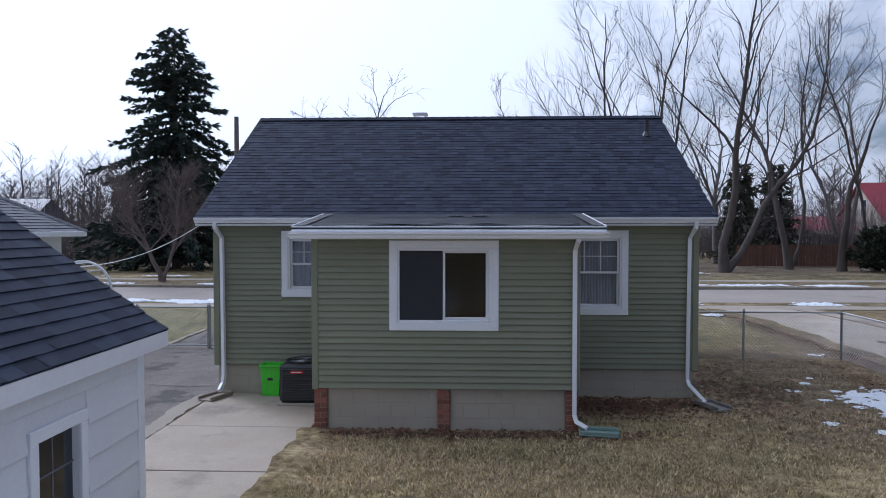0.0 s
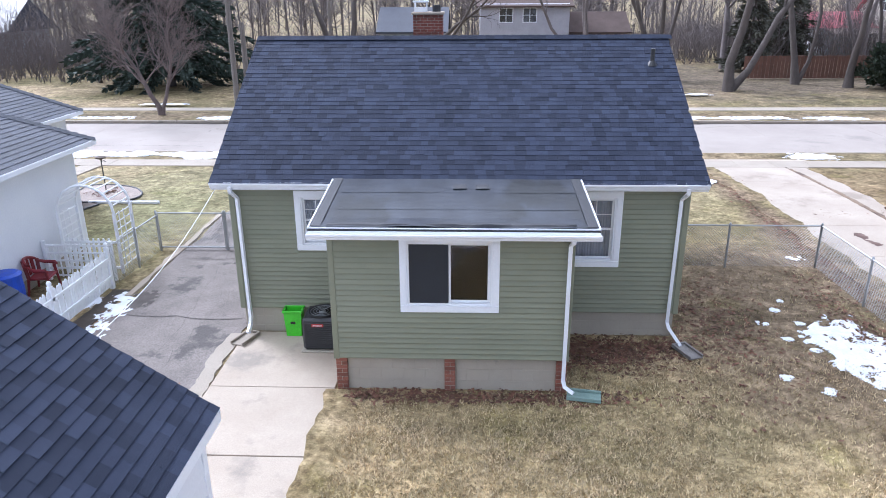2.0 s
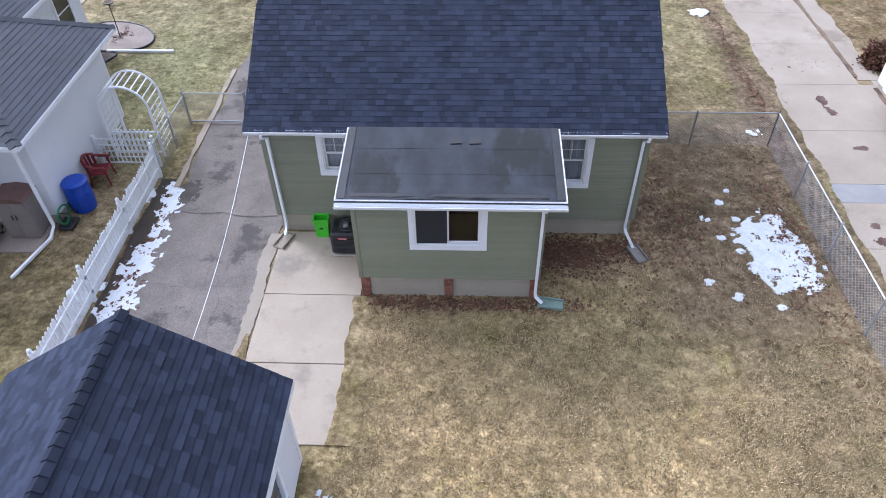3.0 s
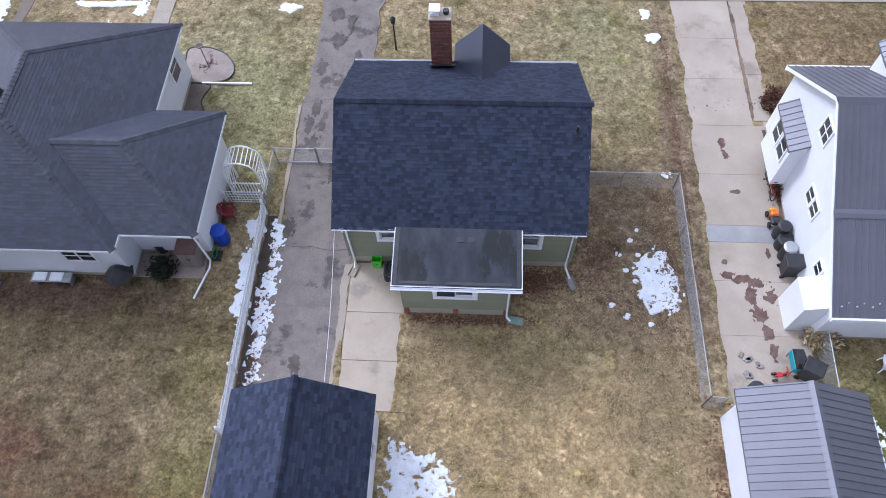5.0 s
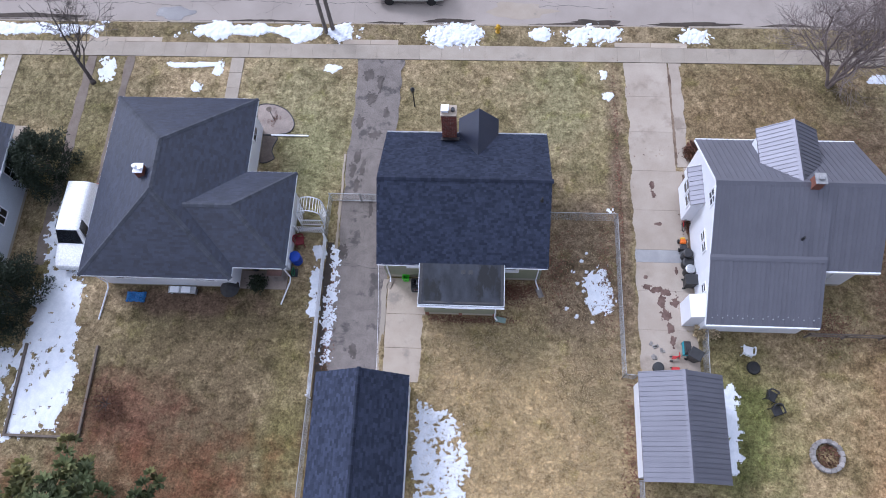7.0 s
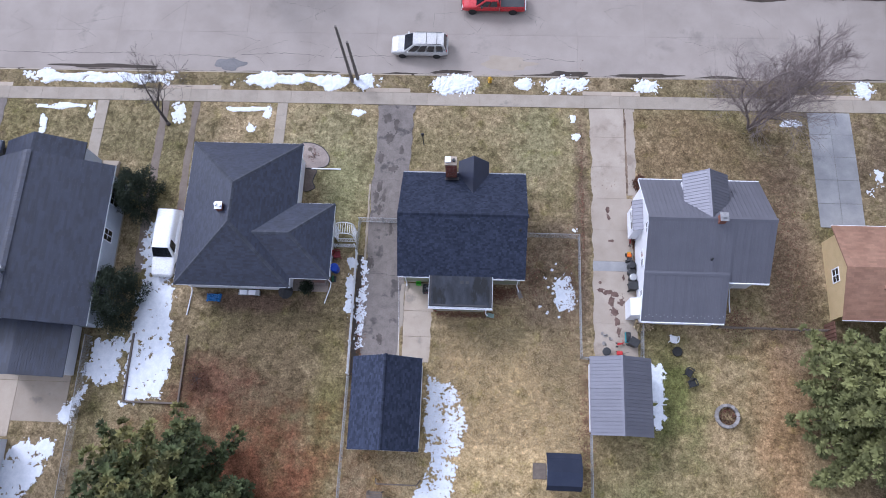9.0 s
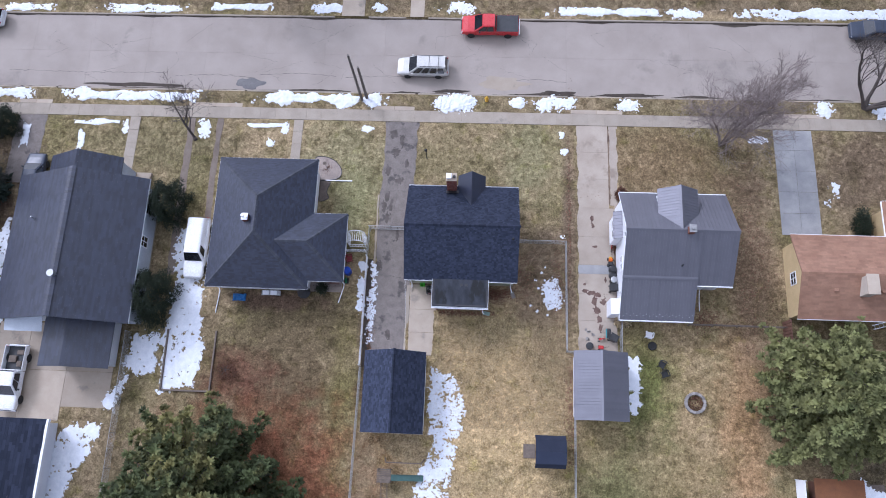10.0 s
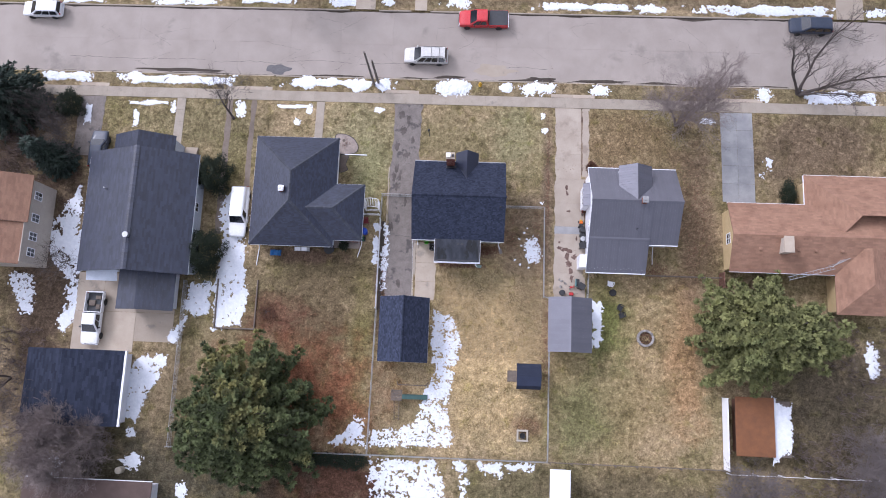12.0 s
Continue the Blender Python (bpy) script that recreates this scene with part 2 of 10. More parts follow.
SNOW = surf("old_snow", (0.74, 0.76, 0.80), (0.64, 0.67, 0.72), 2.5, 0.75, 0.5, 18, c3=(0.55, 0.55, 0.56), spots=0.68, grit=0.06)
GALV = surf("galvanised_steel", (0.45, 0.46, 0.47), (0.36, 0.37, 0.38), 3, 0.45, 0.05, 40, metal=0.6)
BLACK = surf("black_plastic", (0.018, 0.018, 0.02), (0.028, 0.028, 0.03), 4, 0.5, 0.1)
GREEN_TUB = surf("lime_plastic", (0.10, 0.62, 0.02), (0.085, 0.54, 0.02), 4, 0.4, 0.05)
RED = surf("red_plastic", (0.45, 0.02, 0.02), (0.36, 0.02, 0.02), 4, 0.45, 0.05)
BLUE = surf("blue_plastic", (0.01, 0.06, 0.45), (0.01, 0.05, 0.35), 3, 0.45, 0.1)
TEAL = surf("teal_plastic", (0.02, 0.28, 0.33), (0.02, 0.22, 0.27), 3, 0.45, 0.1)
SLIDE_GREEN = surf("faded_green_plastic", (0.07, 0.14, 0.125), (0.055, 0.11, 0.10), 3, 0.5, 0.1)
ORANGE = surf("orange_plastic", (0.7, 0.16, 0.01), (0.6, 0.12, 0.01), 3, 0.45, 0.1)
YELLOW = surf("hydrant_yellow", (0.62, 0.36, 0.02), (0.52, 0.3, 0.02), 5, 0.5, 0.1)
METAL_ROOF = surf("grey_metal_roof", (0.150, 0.149, 0.172), (0.166, 0.165, 0.189), 0.8, 0.48, 0.03, 25, metal=0.4, each=0.05, spec=0.55, grit=0.03)
TAN_ROOF = surf("brown_shingle", (0.235, 0.130, 0.083), (0.285, 0.163, 0.107), 0.9, 0.9, 0.5, 30, c3=(0.185, 0.102, 0.066), spots=0.64, island=0.12)
TAN_WALL = surf("tan_wall", (0.55, 0.42, 0.23), (0.5, 0.38, 0.2), 1.2, 0.7, 0.2)
RED_ROOF = surf("red_metal_roof", (0.30, 0.02, 0.04), (0.24, 0.015, 0.03), 1, 0.5, 0.05)
WOOD = surf("weathered_wood", (0.16, 0.13, 0.105), (0.115, 0.092, 0.075), 3, 0.9, 0.5, 40, stretch=(1, 1, 4), each=0.15)
POLE_WOOD = surf("pole_wood", (0.20, 0.175, 0.155), (0.15, 0.13, 0.115), 5, 0.9, 0.4, 50, stretch=(4, 4, 0.4))
FENCE_BROWN = surf("brown_fence", (0.15, 0.075, 0.05), (0.12, 0.06, 0.04), 2, 0.85, 0.3, each=0.15)
BARK = surf("grey_bark", (0.105, 0.088, 0.078), (0.075, 0.062, 0.055), 1.4, 0.95, 0.8, 30, stretch=(2, 2, 0.6))
# paled towards mauve-grey: the distant woods' haze is put into this bark colour
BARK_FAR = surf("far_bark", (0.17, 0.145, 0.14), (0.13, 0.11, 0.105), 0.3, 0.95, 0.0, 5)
BARK_RED = surf("russet_bark", (0.17, 0.132, 0.122), (0.13, 0.10, 0.092), 2, 0.95, 0.5, 30)
NEEDLE = surf("pine_needles", (0.056, 0.071, 0.029), (0.077, 0.092, 0.036), 0.25, 0.75, 0.0, 4, island=0.55, c3=(0.145, 0.135, 0.048), spots=0.54, spec=0.25)
NEEDLE_YELLOW = surf("yellowish_needles", (0.135, 0.145, 0.056), (0.17, 0.172, 0.066), 0.4, 0.75, 0.0, 4, island=0.5, c3=(0.10, 0.115, 0.045), spots=0.58, spec=0.25)
BARK_PALE = surf("pale_twigs", (0.23, 0.188, 0.172), (0.175, 0.143, 0.132), 0.6, 0.95, 0.0, 5)
DARK_ROOF = surf("dark_brown_roof", (0.075, 0.05, 0.042), (0.095, 0.065, 0.055), 0.9, 0.9, 0.3, 30)
RIDGE = surf("ridge_cap", (0.032, 0.036, 0.05), (0.045, 0.05, 0.066), 2, 0.6, 0.3, 40, island=0.25, spec=0.5)
SPRUCE = surf("spruce_needles", (0.030, 0.046, 0.036), (0.042, 0.060, 0.042), 0.5, 0.8, 0.0, 4, island=0.3)
DUSKY = surf("dusky_needles", (0.060, 0.060, 0.044), (0.085, 0.080, 0.058), 0.8, 0.85, 0.0, 6, island=0.3)
EVERGREEN = surf("dark_evergreen", (0.015, 0.025, 0.011), (0.024, 0.034, 0.016), 0.8, 0.8, 0.0, 6, island=0.3)
LEAF_LITTER = surf("dead_leaves", (0.15, 0.065, 0.04), (0.11, 0.06, 0.035), 3, 0.9, 0.0, 20, island=0.45)
STRAW = surf("dry_grass", (0.58, 0.46, 0.29), (0.40, 0.33, 0.185), 0.5, 0.9, 0.0, 6, island=0.45, c3=(0.16, 0.165, 0.06), spots=0.60)
STONE = surf("field_stone", (0.30, 0.28, 0.26), (0.22, 0.2, 0.185), 3, 0.9, 0.4, 30, each=0.25)
PAVER = surf("patio_paver", (0.31, 0.255, 0.22), (0.26, 0.215, 0.185), 1.2, 0.9, 0.4, 40, each=0.04, island=0.03)
DARK_GLASS = surf("window_dark", (0.012, 0.014, 0.018), (0.02, 0.022, 0.028), 1, 0.08, 0.0, 10, spec=0.9)
GLASS = glass_mat("clear_glass", (0.93, 0.95, 0.96))
CURTAIN = surf("sheer_curtain", (0.42, 0.45, 0.53), (0.30, 0.33, 0.40), 3, 0.9, 0.3, 20, stretch=(6, 6, 0.5))
ROOM = surf("room_wall", (0.013, 0.012, 0.0115), (0.010, 0.0095, 0.009), 1, 0.9, 0.1)
TYRE = surf("tyre_rubber", (0.018, 0.018, 0.018), (0.026, 0.025, 0.024), 6, 0.85, 0.3)
RIM = surf("alloy_rim", (0.45, 0.45, 0.46), (0.38, 0.38, 0.39), 5, 0.35, 0.05, metal=0.7)
CHROME = surf("chrome", (0.6, 0.6, 0.62), (0.5, 0.5, 0.52), 5, 0.2, 0.0, metal=1.0)
CAR_RED = surf("car_red", (0.50, 0.012, 0.018), (0.46, 0.01, 0.016), 1, 0.3, 0.0, 10, coat=0.6)
CAR_WHITE = surf("car_white", (0.76, 0.77, 0.78), (0.72, 0.73, 0.75), 1, 0.35, 0.0, 10, coat=0.5)
CAR_SILVER = surf("car_silver", (0.55, 0.54, 0.52), (0.5, 0.49, 0.47), 1, 0.35, 0.0, 10, coat=0.5)
CAR_NAVY = surf("car_navy", (0.02, 0.03, 0.055), (0.025, 0.035, 0.06), 1, 0.4, 0.0, 10, coat=0.1)
BED_LINER = surf("bed_liner", (0.03, 0.032, 0.036), (0.04, 0.042, 0.046), 3, 0.6, 0.2)
LAMP_CLEAR = surf("headlight_lens", (0.6, 0.6, 0.6), (0.5, 0.5, 0.5), 4, 0.15, 0.0)
LAMP_RED = surf("tail_lens", (0.35, 0.01, 0.01), (0.3, 0.01, 0.01), 4, 0.2, 0.0)


def ground_mat():
    """Winter lawn: straw, olive and bare earth in patches of several sizes; rust-brown needles under the pine, brown
    earth with painted shade by the houses.
    """
    mat = bpy.data.materials.new("winter_lawn")
    mat.use_nodes = True
    nd, ln = mat.node_tree.nodes, mat.node_tree.links
    b = nd["Principled BSDF"]
    pos = nd.new("ShaderNodeNewGeometry").outputs["Position"]

    def noise_at(s, detail=6.0, r=0.62, shift=0.0):
        n = nd.new("ShaderNodeTexNoise")
        n.inputs["Scale"].default_value, n.inputs["Detail"].default_value, n.inputs["Roughness"].default_value = s, detail, r
        mp = nd.new("ShaderNodeMapping")
        mp.inputs["Location"].default_value = (shift, shift * 0.7, 0)
        ln.new(pos, mp.inputs["Vector"])
        ln.new(mp.outputs["Vector"], n.inputs["Vector"])
        return n.outputs["Fac"]

    def ranged(v, a, bb, c=0.0, d=1.0):
        r = nd.new("ShaderNodeMapRange")
        for k, x in zip(("From Min", "From Max", "To Min", "To Max"), (a, bb, c, d)):
            r.inputs[k].default_value = x
        ln.new(v, r.inputs["Value"])
        return r.outputs["Result"]

    def mixed(f, a, bb):
        m = nd.new("ShaderNodeMix")
        m.data_type = "RGBA"
        for sock, val in (("Factor", f), ("A", a), ("B", bb)):
            if isinstance(val, tuple):
                m.inputs[sock].default_value = (*val, 1)
            else:
                ln.new(val, m.inputs[sock])
        return m.outputs["Result"]

    def maths(op, a, bb):
        m = nd.new("ShaderNodeMath")
        m.operation = op
        for i, val in enumerate((a, bb)):
            if isinstance(val, (int, float)):
                m.inputs[i].default_value = val
            else:
                ln.new(val, m.inputs[i])
        return m.outputs["Value"]

    edge = noise_at(0.35, 5.0, 0.65, 31.0)

    def patch(x, y, rx, ry, soft=0.5):
        """1 in an uneven patch round (x, y), fading to 0."""
        mp = nd.new("ShaderNodeMapping")
        mp.inputs["Location"].default_value = (-x / rx, -y / ry, 0)
        mp.inputs["Scale"].default_value = (1 / rx, 1 / ry, 0)
        ln.new(pos, mp.inputs["Vector"])
        vl = nd.new("ShaderNodeVectorMath")
        vl.operation = "LENGTH"
        ln.new(mp.outputs["Vector"], vl.inputs[0])
        return ranged(maths("ADD", vl.outputs["Value"], maths("MULTIPLY", maths("SUBTRACT", edge, 0.5), 2.2)), 1.0 - soft, 1.0 + soft * 0.4, 1.0, 0.0)

    straw, olive, earth, green, rust = (0.35, 0.27, 0.16), (0.20, 0.17, 0.08), (0.115, 0.082, 0.056), (0.115, 0.125, 0.045), (0.20, 0.082, 0.042)

    def scaled(f, k):
        return maths("MULTIPLY", f, k)

    col = mixed(ranged(noise_at(0.16), 0.40, 0.62), straw, olive)
    # the lots differ: bleached middle yard, olive and rusty yards beside it, brown earth near walls with house shade in
    # its tone
    for place, amount, tone in (
            (patch(-1.0, 24.6, 7.5, 4.5, 0.6), 0.7, (0.235, 0.195, 0.105)), (patch(-12.0, 24.2, 5.0, 5.0, 0.6), 0.85, (0.275, 0.245, 0.135)), (patch(-11.2, 20.0, 2.0, 4.5, 0.6), 0.85, (0.25, 0.24, 0.12)), (patch(5.0, 24.8, 3.2, 4.5, 0.6), 0.75, (0.255, 0.235, 0.125)), (patch(-30.0, 25.5, 8.0, 4.0, 0.6), 0.75, (0.19, 0.165, 0.085)),
            (patch(18.5, 24.6, 6.5, 4.5, 0.6), 0.75, (0.215, 0.165, 0.09)), (patch(37.0, 24.0, 6.5, 5.5, 0.6), 0.8, (0.165, 0.125, 0.08)), (patch(0.0, 30.8, 70.0, 1.1, 0.4), 0.5, (0.19, 0.15, 0.09)), (patch(0.0, 42.0, 70.0, 1.6, 0.4), 0.6, (0.17, 0.13, 0.085)),
            (patch(2.5, 1.0, 8.0, 10.5, 0.7), 0.88, (0.55, 0.41, 0.215)), (patch(3.5, 9.3, 5.0, 1.6, 0.7), 0.5, (0.20, 0.175, 0.085)), (patch(-15.5, 7.5, 9.5, 5.5, 0.6), 0.88, (0.14, 0.108, 0.06)), (patch(-17.5, 10.9, 5.0, 0.9, 0.5), 0.8, (0.13, 0.085, 0.06)), (patch(8.7, 18.0, 0.8, 11.0, 0.5), 0.8, (0.20, 0.145, 0.10)),
            (patch(-17.0, 2.5, 8.5, 3.8, 0.7), 0.8, (0.115, 0.08, 0.045)), (patch(-11.0, 0.0, 1.8, 9.0, 0.6), 0.7, (0.17, 0.15, 0.055)), (patch(-17.5, -4.0, 9.5, 6.5, 0.6), 0.9, rust),
            # (-14, -13): strip behind the back fence, hedge shade painted into its dark rust
            (patch(-14.0, -13.0, 9.0, 3.5, 0.5), 0.92, (0.10, 0.045, 0.03)), (patch(-33.0, -12.5, 15.0, 4.5, 0.5), 0.92, (0.075, 0.068, 0.045)), (patch(8.0, -12.5, 9.0, 3.0, 0.5), 0.8, (0.11, 0.10, 0.05)), (patch(-20.5, 4.5, 3.5, 2.0, 0.6), 0.7, (0.15, 0.07, 0.045)),
            # (6.2, 13.2): side-yard earth, its brown also holds the house's shade
            (patch(22.0, 60.0, 18.0, 14.0, 0.5), 0.8, (0.12, 0.095, 0.072)), (patch(-53.0, 20.0, 8.0, 9.0, 0.5), 0.9, (0.07, 0.048, 0.036)), (patch(6.2, 13.2, 2.9, 5.6, 0.5), 0.82, (0.20, 0.148, 0.098)),
            (patch(17.0, 0.0, 9.0, 11.0, 0.6), 0.7, (0.36, 0.265, 0.14)), (patch(23.5, 2.0, 2.4, 9.0, 0.6), 0.7, (0.36, 0.22, 0.11)), (patch(14.5, 4.5, 3.6, 4.5, 0.6), 0.85, (0.125, 0.145, 0.04)),
            (patch(12.0, -6.0, 3.4, 4.5, 0.6), 0.8, (0.15, 0.15, 0.065)), (patch(24.5, 16.0, 3.0, 10.0, 0.5), 0.8, (0.19, 0.135, 0.085)), (patch(16.5, 25.0, 6.5, 4.0, 0.6), 0.6, (0.20, 0.14, 0.075)),
            (patch(7.2, 7.0, 2.4, 4.0, 0.6), 0.5, (0.17, 0.13, 0.075)), (patch(14.0, -2.5, 4.5, 6.0, 0.6), 0.55, (0.17, 0.16, 0.07)), (patch(7.0, -6.0, 1.6, 1.4, 0.6), 0.8, (0.16, 0.09, 0.055)), (patch(17.0, -13.0, 11.0, 2.6, 0.5), 0.85, (0.13, 0.105, 0.06)), (patch(40.0, -4.0, 9.5, 10.0, 0.5), 0.9, (0.10, 0.082, 0.055)),
            (patch(38.0, 25.0, 9.0, 4.0, 0.5), 0.8, (0.17, 0.125, 0.08)), (patch(-46.0, 8.0, 5.0, 18.0, 0.5), 0.9, (0.085, 0.058, 0.042)), (patch(-8.9, 8.0, 1.0, 6.0, 0.5), 0.8, (0.11, 0.08, 0.055)), (patch(-30.5, -4.0, 3.0, 8.0, 0.5), 0.6, (0.15, 0.115, 0.07))):
        col = mixed(scaled(place, amount), col, tone)
    # mottling at three sizes over all of it
    def tinted(f, tone):
        m = nd.new("ShaderNodeMix")
        m.data_type, m.blend_type = "RGBA", "MULTIPLY"
        ln.new(f, m.inputs["Factor"])
        ln.new(col, m.inputs["A"])
        m.inputs["B"].default_value = (*tone, 1)
        return m.outputs["Result"]

    col = tinted(ranged(noise_at(0.45, 7.0, 0.7, 11.0), 0.52, 0.68), (0.47, 0.48, 0.41))
    col = tinted(ranged(noise_at(0.6, 6.0, 0.66, 19.0), 0.56, 0.70), (0.82, 0.87, 0.64))
    col = tinted(ranged(noise_at(1.3, 7.0, 0.75, 5.0), 0.48, 0.66), (0.52, 0.50, 0.45))
    col = tinted(ranged(noise_at(3.2, 7.0, 0.78, 3.0), 0.48, 0.60), (0.64, 0.62, 0.59))
    col = tinted(ranged(noise_at(6.5, 6.0, 0.7, 41.0), 0.47, 0.58), (0.72, 0.70, 0.68))
    col = tinted(ranged(noise_at(1.9, 7.0, 0.75, 23.0), 0.50, 0.66), (1.75, 1.75, 1.8))
    grain = noise_at(9.0, 9.0, 0.82)
    s = nd.new("ShaderNodeVectorMath")
    s.operation = "SCALE"
    ln.new(col, s.inputs[0])
    ln.new(ranged(grain, 0.33, 0.67, 0.55, 1.42), s.inputs["Scale"])
    ln.new(s.outputs["Vector"], b.inputs["Base Color"])
    b.inputs["Roughness"].default_value = 0.95
    b.inputs["Specular IOR Level"].default_value = 0.2
    bp = nd.new("ShaderNodeBump")
    bp.inputs["Strength"].default_value, bp.inputs["Distance"].default_value = 0.35, 0.04
    ln.new(grain, bp.inputs["Height"])
    ln.new(bp.outputs["Normal"], b.inputs["Normal"])
    return mat


LAWN = ground_mat()

# ---- ground, road, pavements ----
ROAD_Z = -0.28
KERB_NEAR, KERB_FAR = 31.75, 39.95
profile = [(-400, -0.4), (-40, -0.02), (24.0, 0.0), (28.5, -0.15), (31.62, -0.15), (31.64, -0.36), (40.1, -0.36), (40.12, -0.15), (44, -0.12), (60, -0.1), (160, 0.3), (1500, 0.3)]
g = Geo()
xs = [-1500, -60, -30, 0, 30, 60, 1500]
for x in xs:
    g.v += [(x, y, z) for y, z in profile]
np_ = len(profile)
for i in range(len(xs) - 1):
    g.f += [(i * np_ + j, (i + 1) * np_ + j, (i + 1) * np_ + j + 1, i * np_ + j + 1) for j in range(np_ - 1)]
single("ground", g, LAWN, "patchy winter lawn, straw and olive, with bare earth", "lawn", kind="structure")

PIECES = []  # slabs, boards, bricks: made at the end of the file


def slab_piece(name, mat, parent, x0, x1, y0, y1, z, thick=0.1, z1=None):
    """A concrete slab with slightly eased edges; z1: its height along y1, where it slopes."""
    PIECES.append((name, mat, parent, x0, x1, y0, y1, z, thick, z if z1 is None else z1))


g = Geo().box(-420, 420, KERB_NEAR, KERB_FAR, -0.42, ROAD_Z - 0.03)
road = single("road", g, CRACK, "pale concrete street with joints, cracks and dark gutters", "road", kind="structure")
mid = (KERB_NEAR + KERB_FAR) / 2
x = -62.9
while x < 62:
    w = 5.95
    for y0, y1 in ((KERB_NEAR + 0.02, mid - 0.002), (mid + 0.002, KERB_FAR - 0.02)):
        slab_piece("slab", ROAD_CONC, road, x + 0.002, x + w - 0.002, y0, y1, ROAD_Z + rnd(-0.003, 0.003))
    x += w
for a, b in ((-420, -62.9), (x, 420)):
    part("road_surface", Geo().box(a, b, KERB_NEAR + 0.02, KERB_FAR - 0.02, -0.4, ROAD_Z), ROAD_CONC, road)

# spans of x where drives cross the kerbs
NEAR_CUTS = [(-45.4, -41.6), (-28.4, -22.6), (-10.2, -5.8), (8.6, 14.0), (26.2, 32.6)]
FAR_CUTS = [(-14.6, -11.2), (-7.4, -5.2), (40.5, 44.5)]


def kerb(name, y0, y1, cuts, label):
    ob = thing(name, label, "kerb", at=(0, y0, -0.2))
    ob["kind"] = "structure"
    x = -90.0
    while x < 90:
        x1 = x + 3.0
        spans = [(x, x1)]
        for a, b in cuts:
            spans = [q for s, t in spans for q in ((s, min(t, a)), (max(s, b), t)) if q[1] - q[0] > 0.15]
        for s, t in spans:
            part("kerb_stone", Geo().rbox(s + 0.01, t - 0.01, y0, y1, -0.4, -0.125 + rnd(-0.008, 0.008), 0.025), WALK_CONC, ob)
        x = x1
    for a, b in ((-420, -90), (90, 420)):
        part("kerb_run", Geo().rbox(a, b, y0, y1, -0.4, -0.125, 0.025), WALK_CONC, ob)


kerb("kerb_near", KERB_NEAR - 0.16, KERB_NEAR, NEAR_CUTS, "worn concrete kerb along the street with drive openings")
kerb("kerb_far", KERB_FAR, KERB_FAR + 0.16, FAR_CUTS, "worn concrete kerb along the far side of the street")

pavement = single("pavement", Geo().box(-120, 120, 28.68, 29.9, -0.3, -0.15), DIRT, "concrete slab sidewalk with dark joints", "sidewalk", kind="structure")
x = -60.0
while x < 60:
    slab_piece("slab", WALK_CONC, pavement, x + 0.004, x + 1.496, 28.7, 29.88, -0.115 + rnd(-0.008, 0.008))
    x += 1.5
pavement_far = single("pavement_far", Geo().box(-120, 120, 43.6, 44.8, -0.3, -0.135), DIRT, "concrete sidewalk across the street", "sidewalk", kind="structure")
x = -60.0
while x < 70:
    slab_piece("slab", WALK_CONC, pavement_far, x + 0.004, x + 1.496, 43.62, 44.78, -0.1 + rnd(-0.006, 0.006))
    x += 1.5


def aprons(name, x0, x1, label):
    ob = thing(name, label, "driveway apron", at=((x0 + x1) / 2, 30.8, -0.2))
    ob["kind"] = "structure"
    m = (x0 + x1) / 2
    for a, b in ((x0, m), (m, x1)):
        slab_piece("slab", CONCRETE, ob, a + 0.01, b - 0.01, 29.9, KERB_NEAR + 0.03, -0.12, 0.16, ROAD_Z + 0.02)


for x0, x1 in NEAR_CUTS:
    aprons("driveway_apron", x0 + 0.25, x1 - 0.25, "concrete driveway apron sloping to the street")


def drive(name, x0, x1, y0, y1, rows, cols, label, z=0.025, mat=CONCRETE, taper=0.0):
    ob = thing(name, label, "driveway", at=((x0 + x1) / 2, (y0 + y1) / 2, 0))
    ob["kind"] = "structure"
    for i in range(rows):
        for (a, b) in cols:
            slab_piece("slab", mat, ob, a + 0.006, b - 0.006, y0 + (y1 - y0) * i / rows + 0.006, y0 + (y1 - y0) * (i + 1) / rows - 0.006,
                       z + rnd(-0.006, 0.006), 0.1)
    return ob


# the neighbour's long concrete drive: a broad lane and a narrow strip beside it
def sloped(y):
    return 0.03 if y < 24 else 0.03 - 0.14 * (y - 24) / 4.6


conc_drive = thing("driveway", "long pale concrete driveway in slabs with rusty stains", "driveway", at=(11, 18, 0))
conc_drive["kind"] = "structure"
for y0, y1 in ((7.2, 10.05), (10.05, 12.43), (12.43, 14.25), (14.25, 15.07), (15.07, 17.7), (17.7, 20.43), (20.43, 23.25), (23.25, 25.95), (25.95, 28.66)):
    slab_piece("slab", DRIVE_CONC if y1 - y0 > 1 else GREY_CONC, conc_drive, 9.36, 12.27 if y0 > 20 else 12.75, y0 + 0.005, y1 - 0.005, sloped(y0), 0.1, sloped(y1))
    if y0 > 20:
        slab_piece("slab", DRIVE_CONC, conc_drive, 12.36, 13.2, y0 + 0.3, y1 + (0.29 if y1 < 28 else -0.005), sloped(y0 + 0.3), 0.1, sloped(y1))

far_drive = thing("driveway", "worn blue-grey concrete driveway in square slabs", "driveway", at=(29.3, 23, 0))
far_drive["kind"] = "structure"
for i in range(5):
    for a, b in ((27.6, 29.35), (29.37, 31.1)):
        y0 = 18.4 + i * 2.05
        slab_piece("slab", GREY_CONC, far_drive, a, b, y0, y0 + 2.03, sloped(y0), 0.1, sloped(y0 + 2.03))

back_pad = thing("back_pad", "concrete pad behind the house in worn slabs", "concrete pad", at=(-4.4, 9.5, 0))
back_pad["kind"] = "structure"
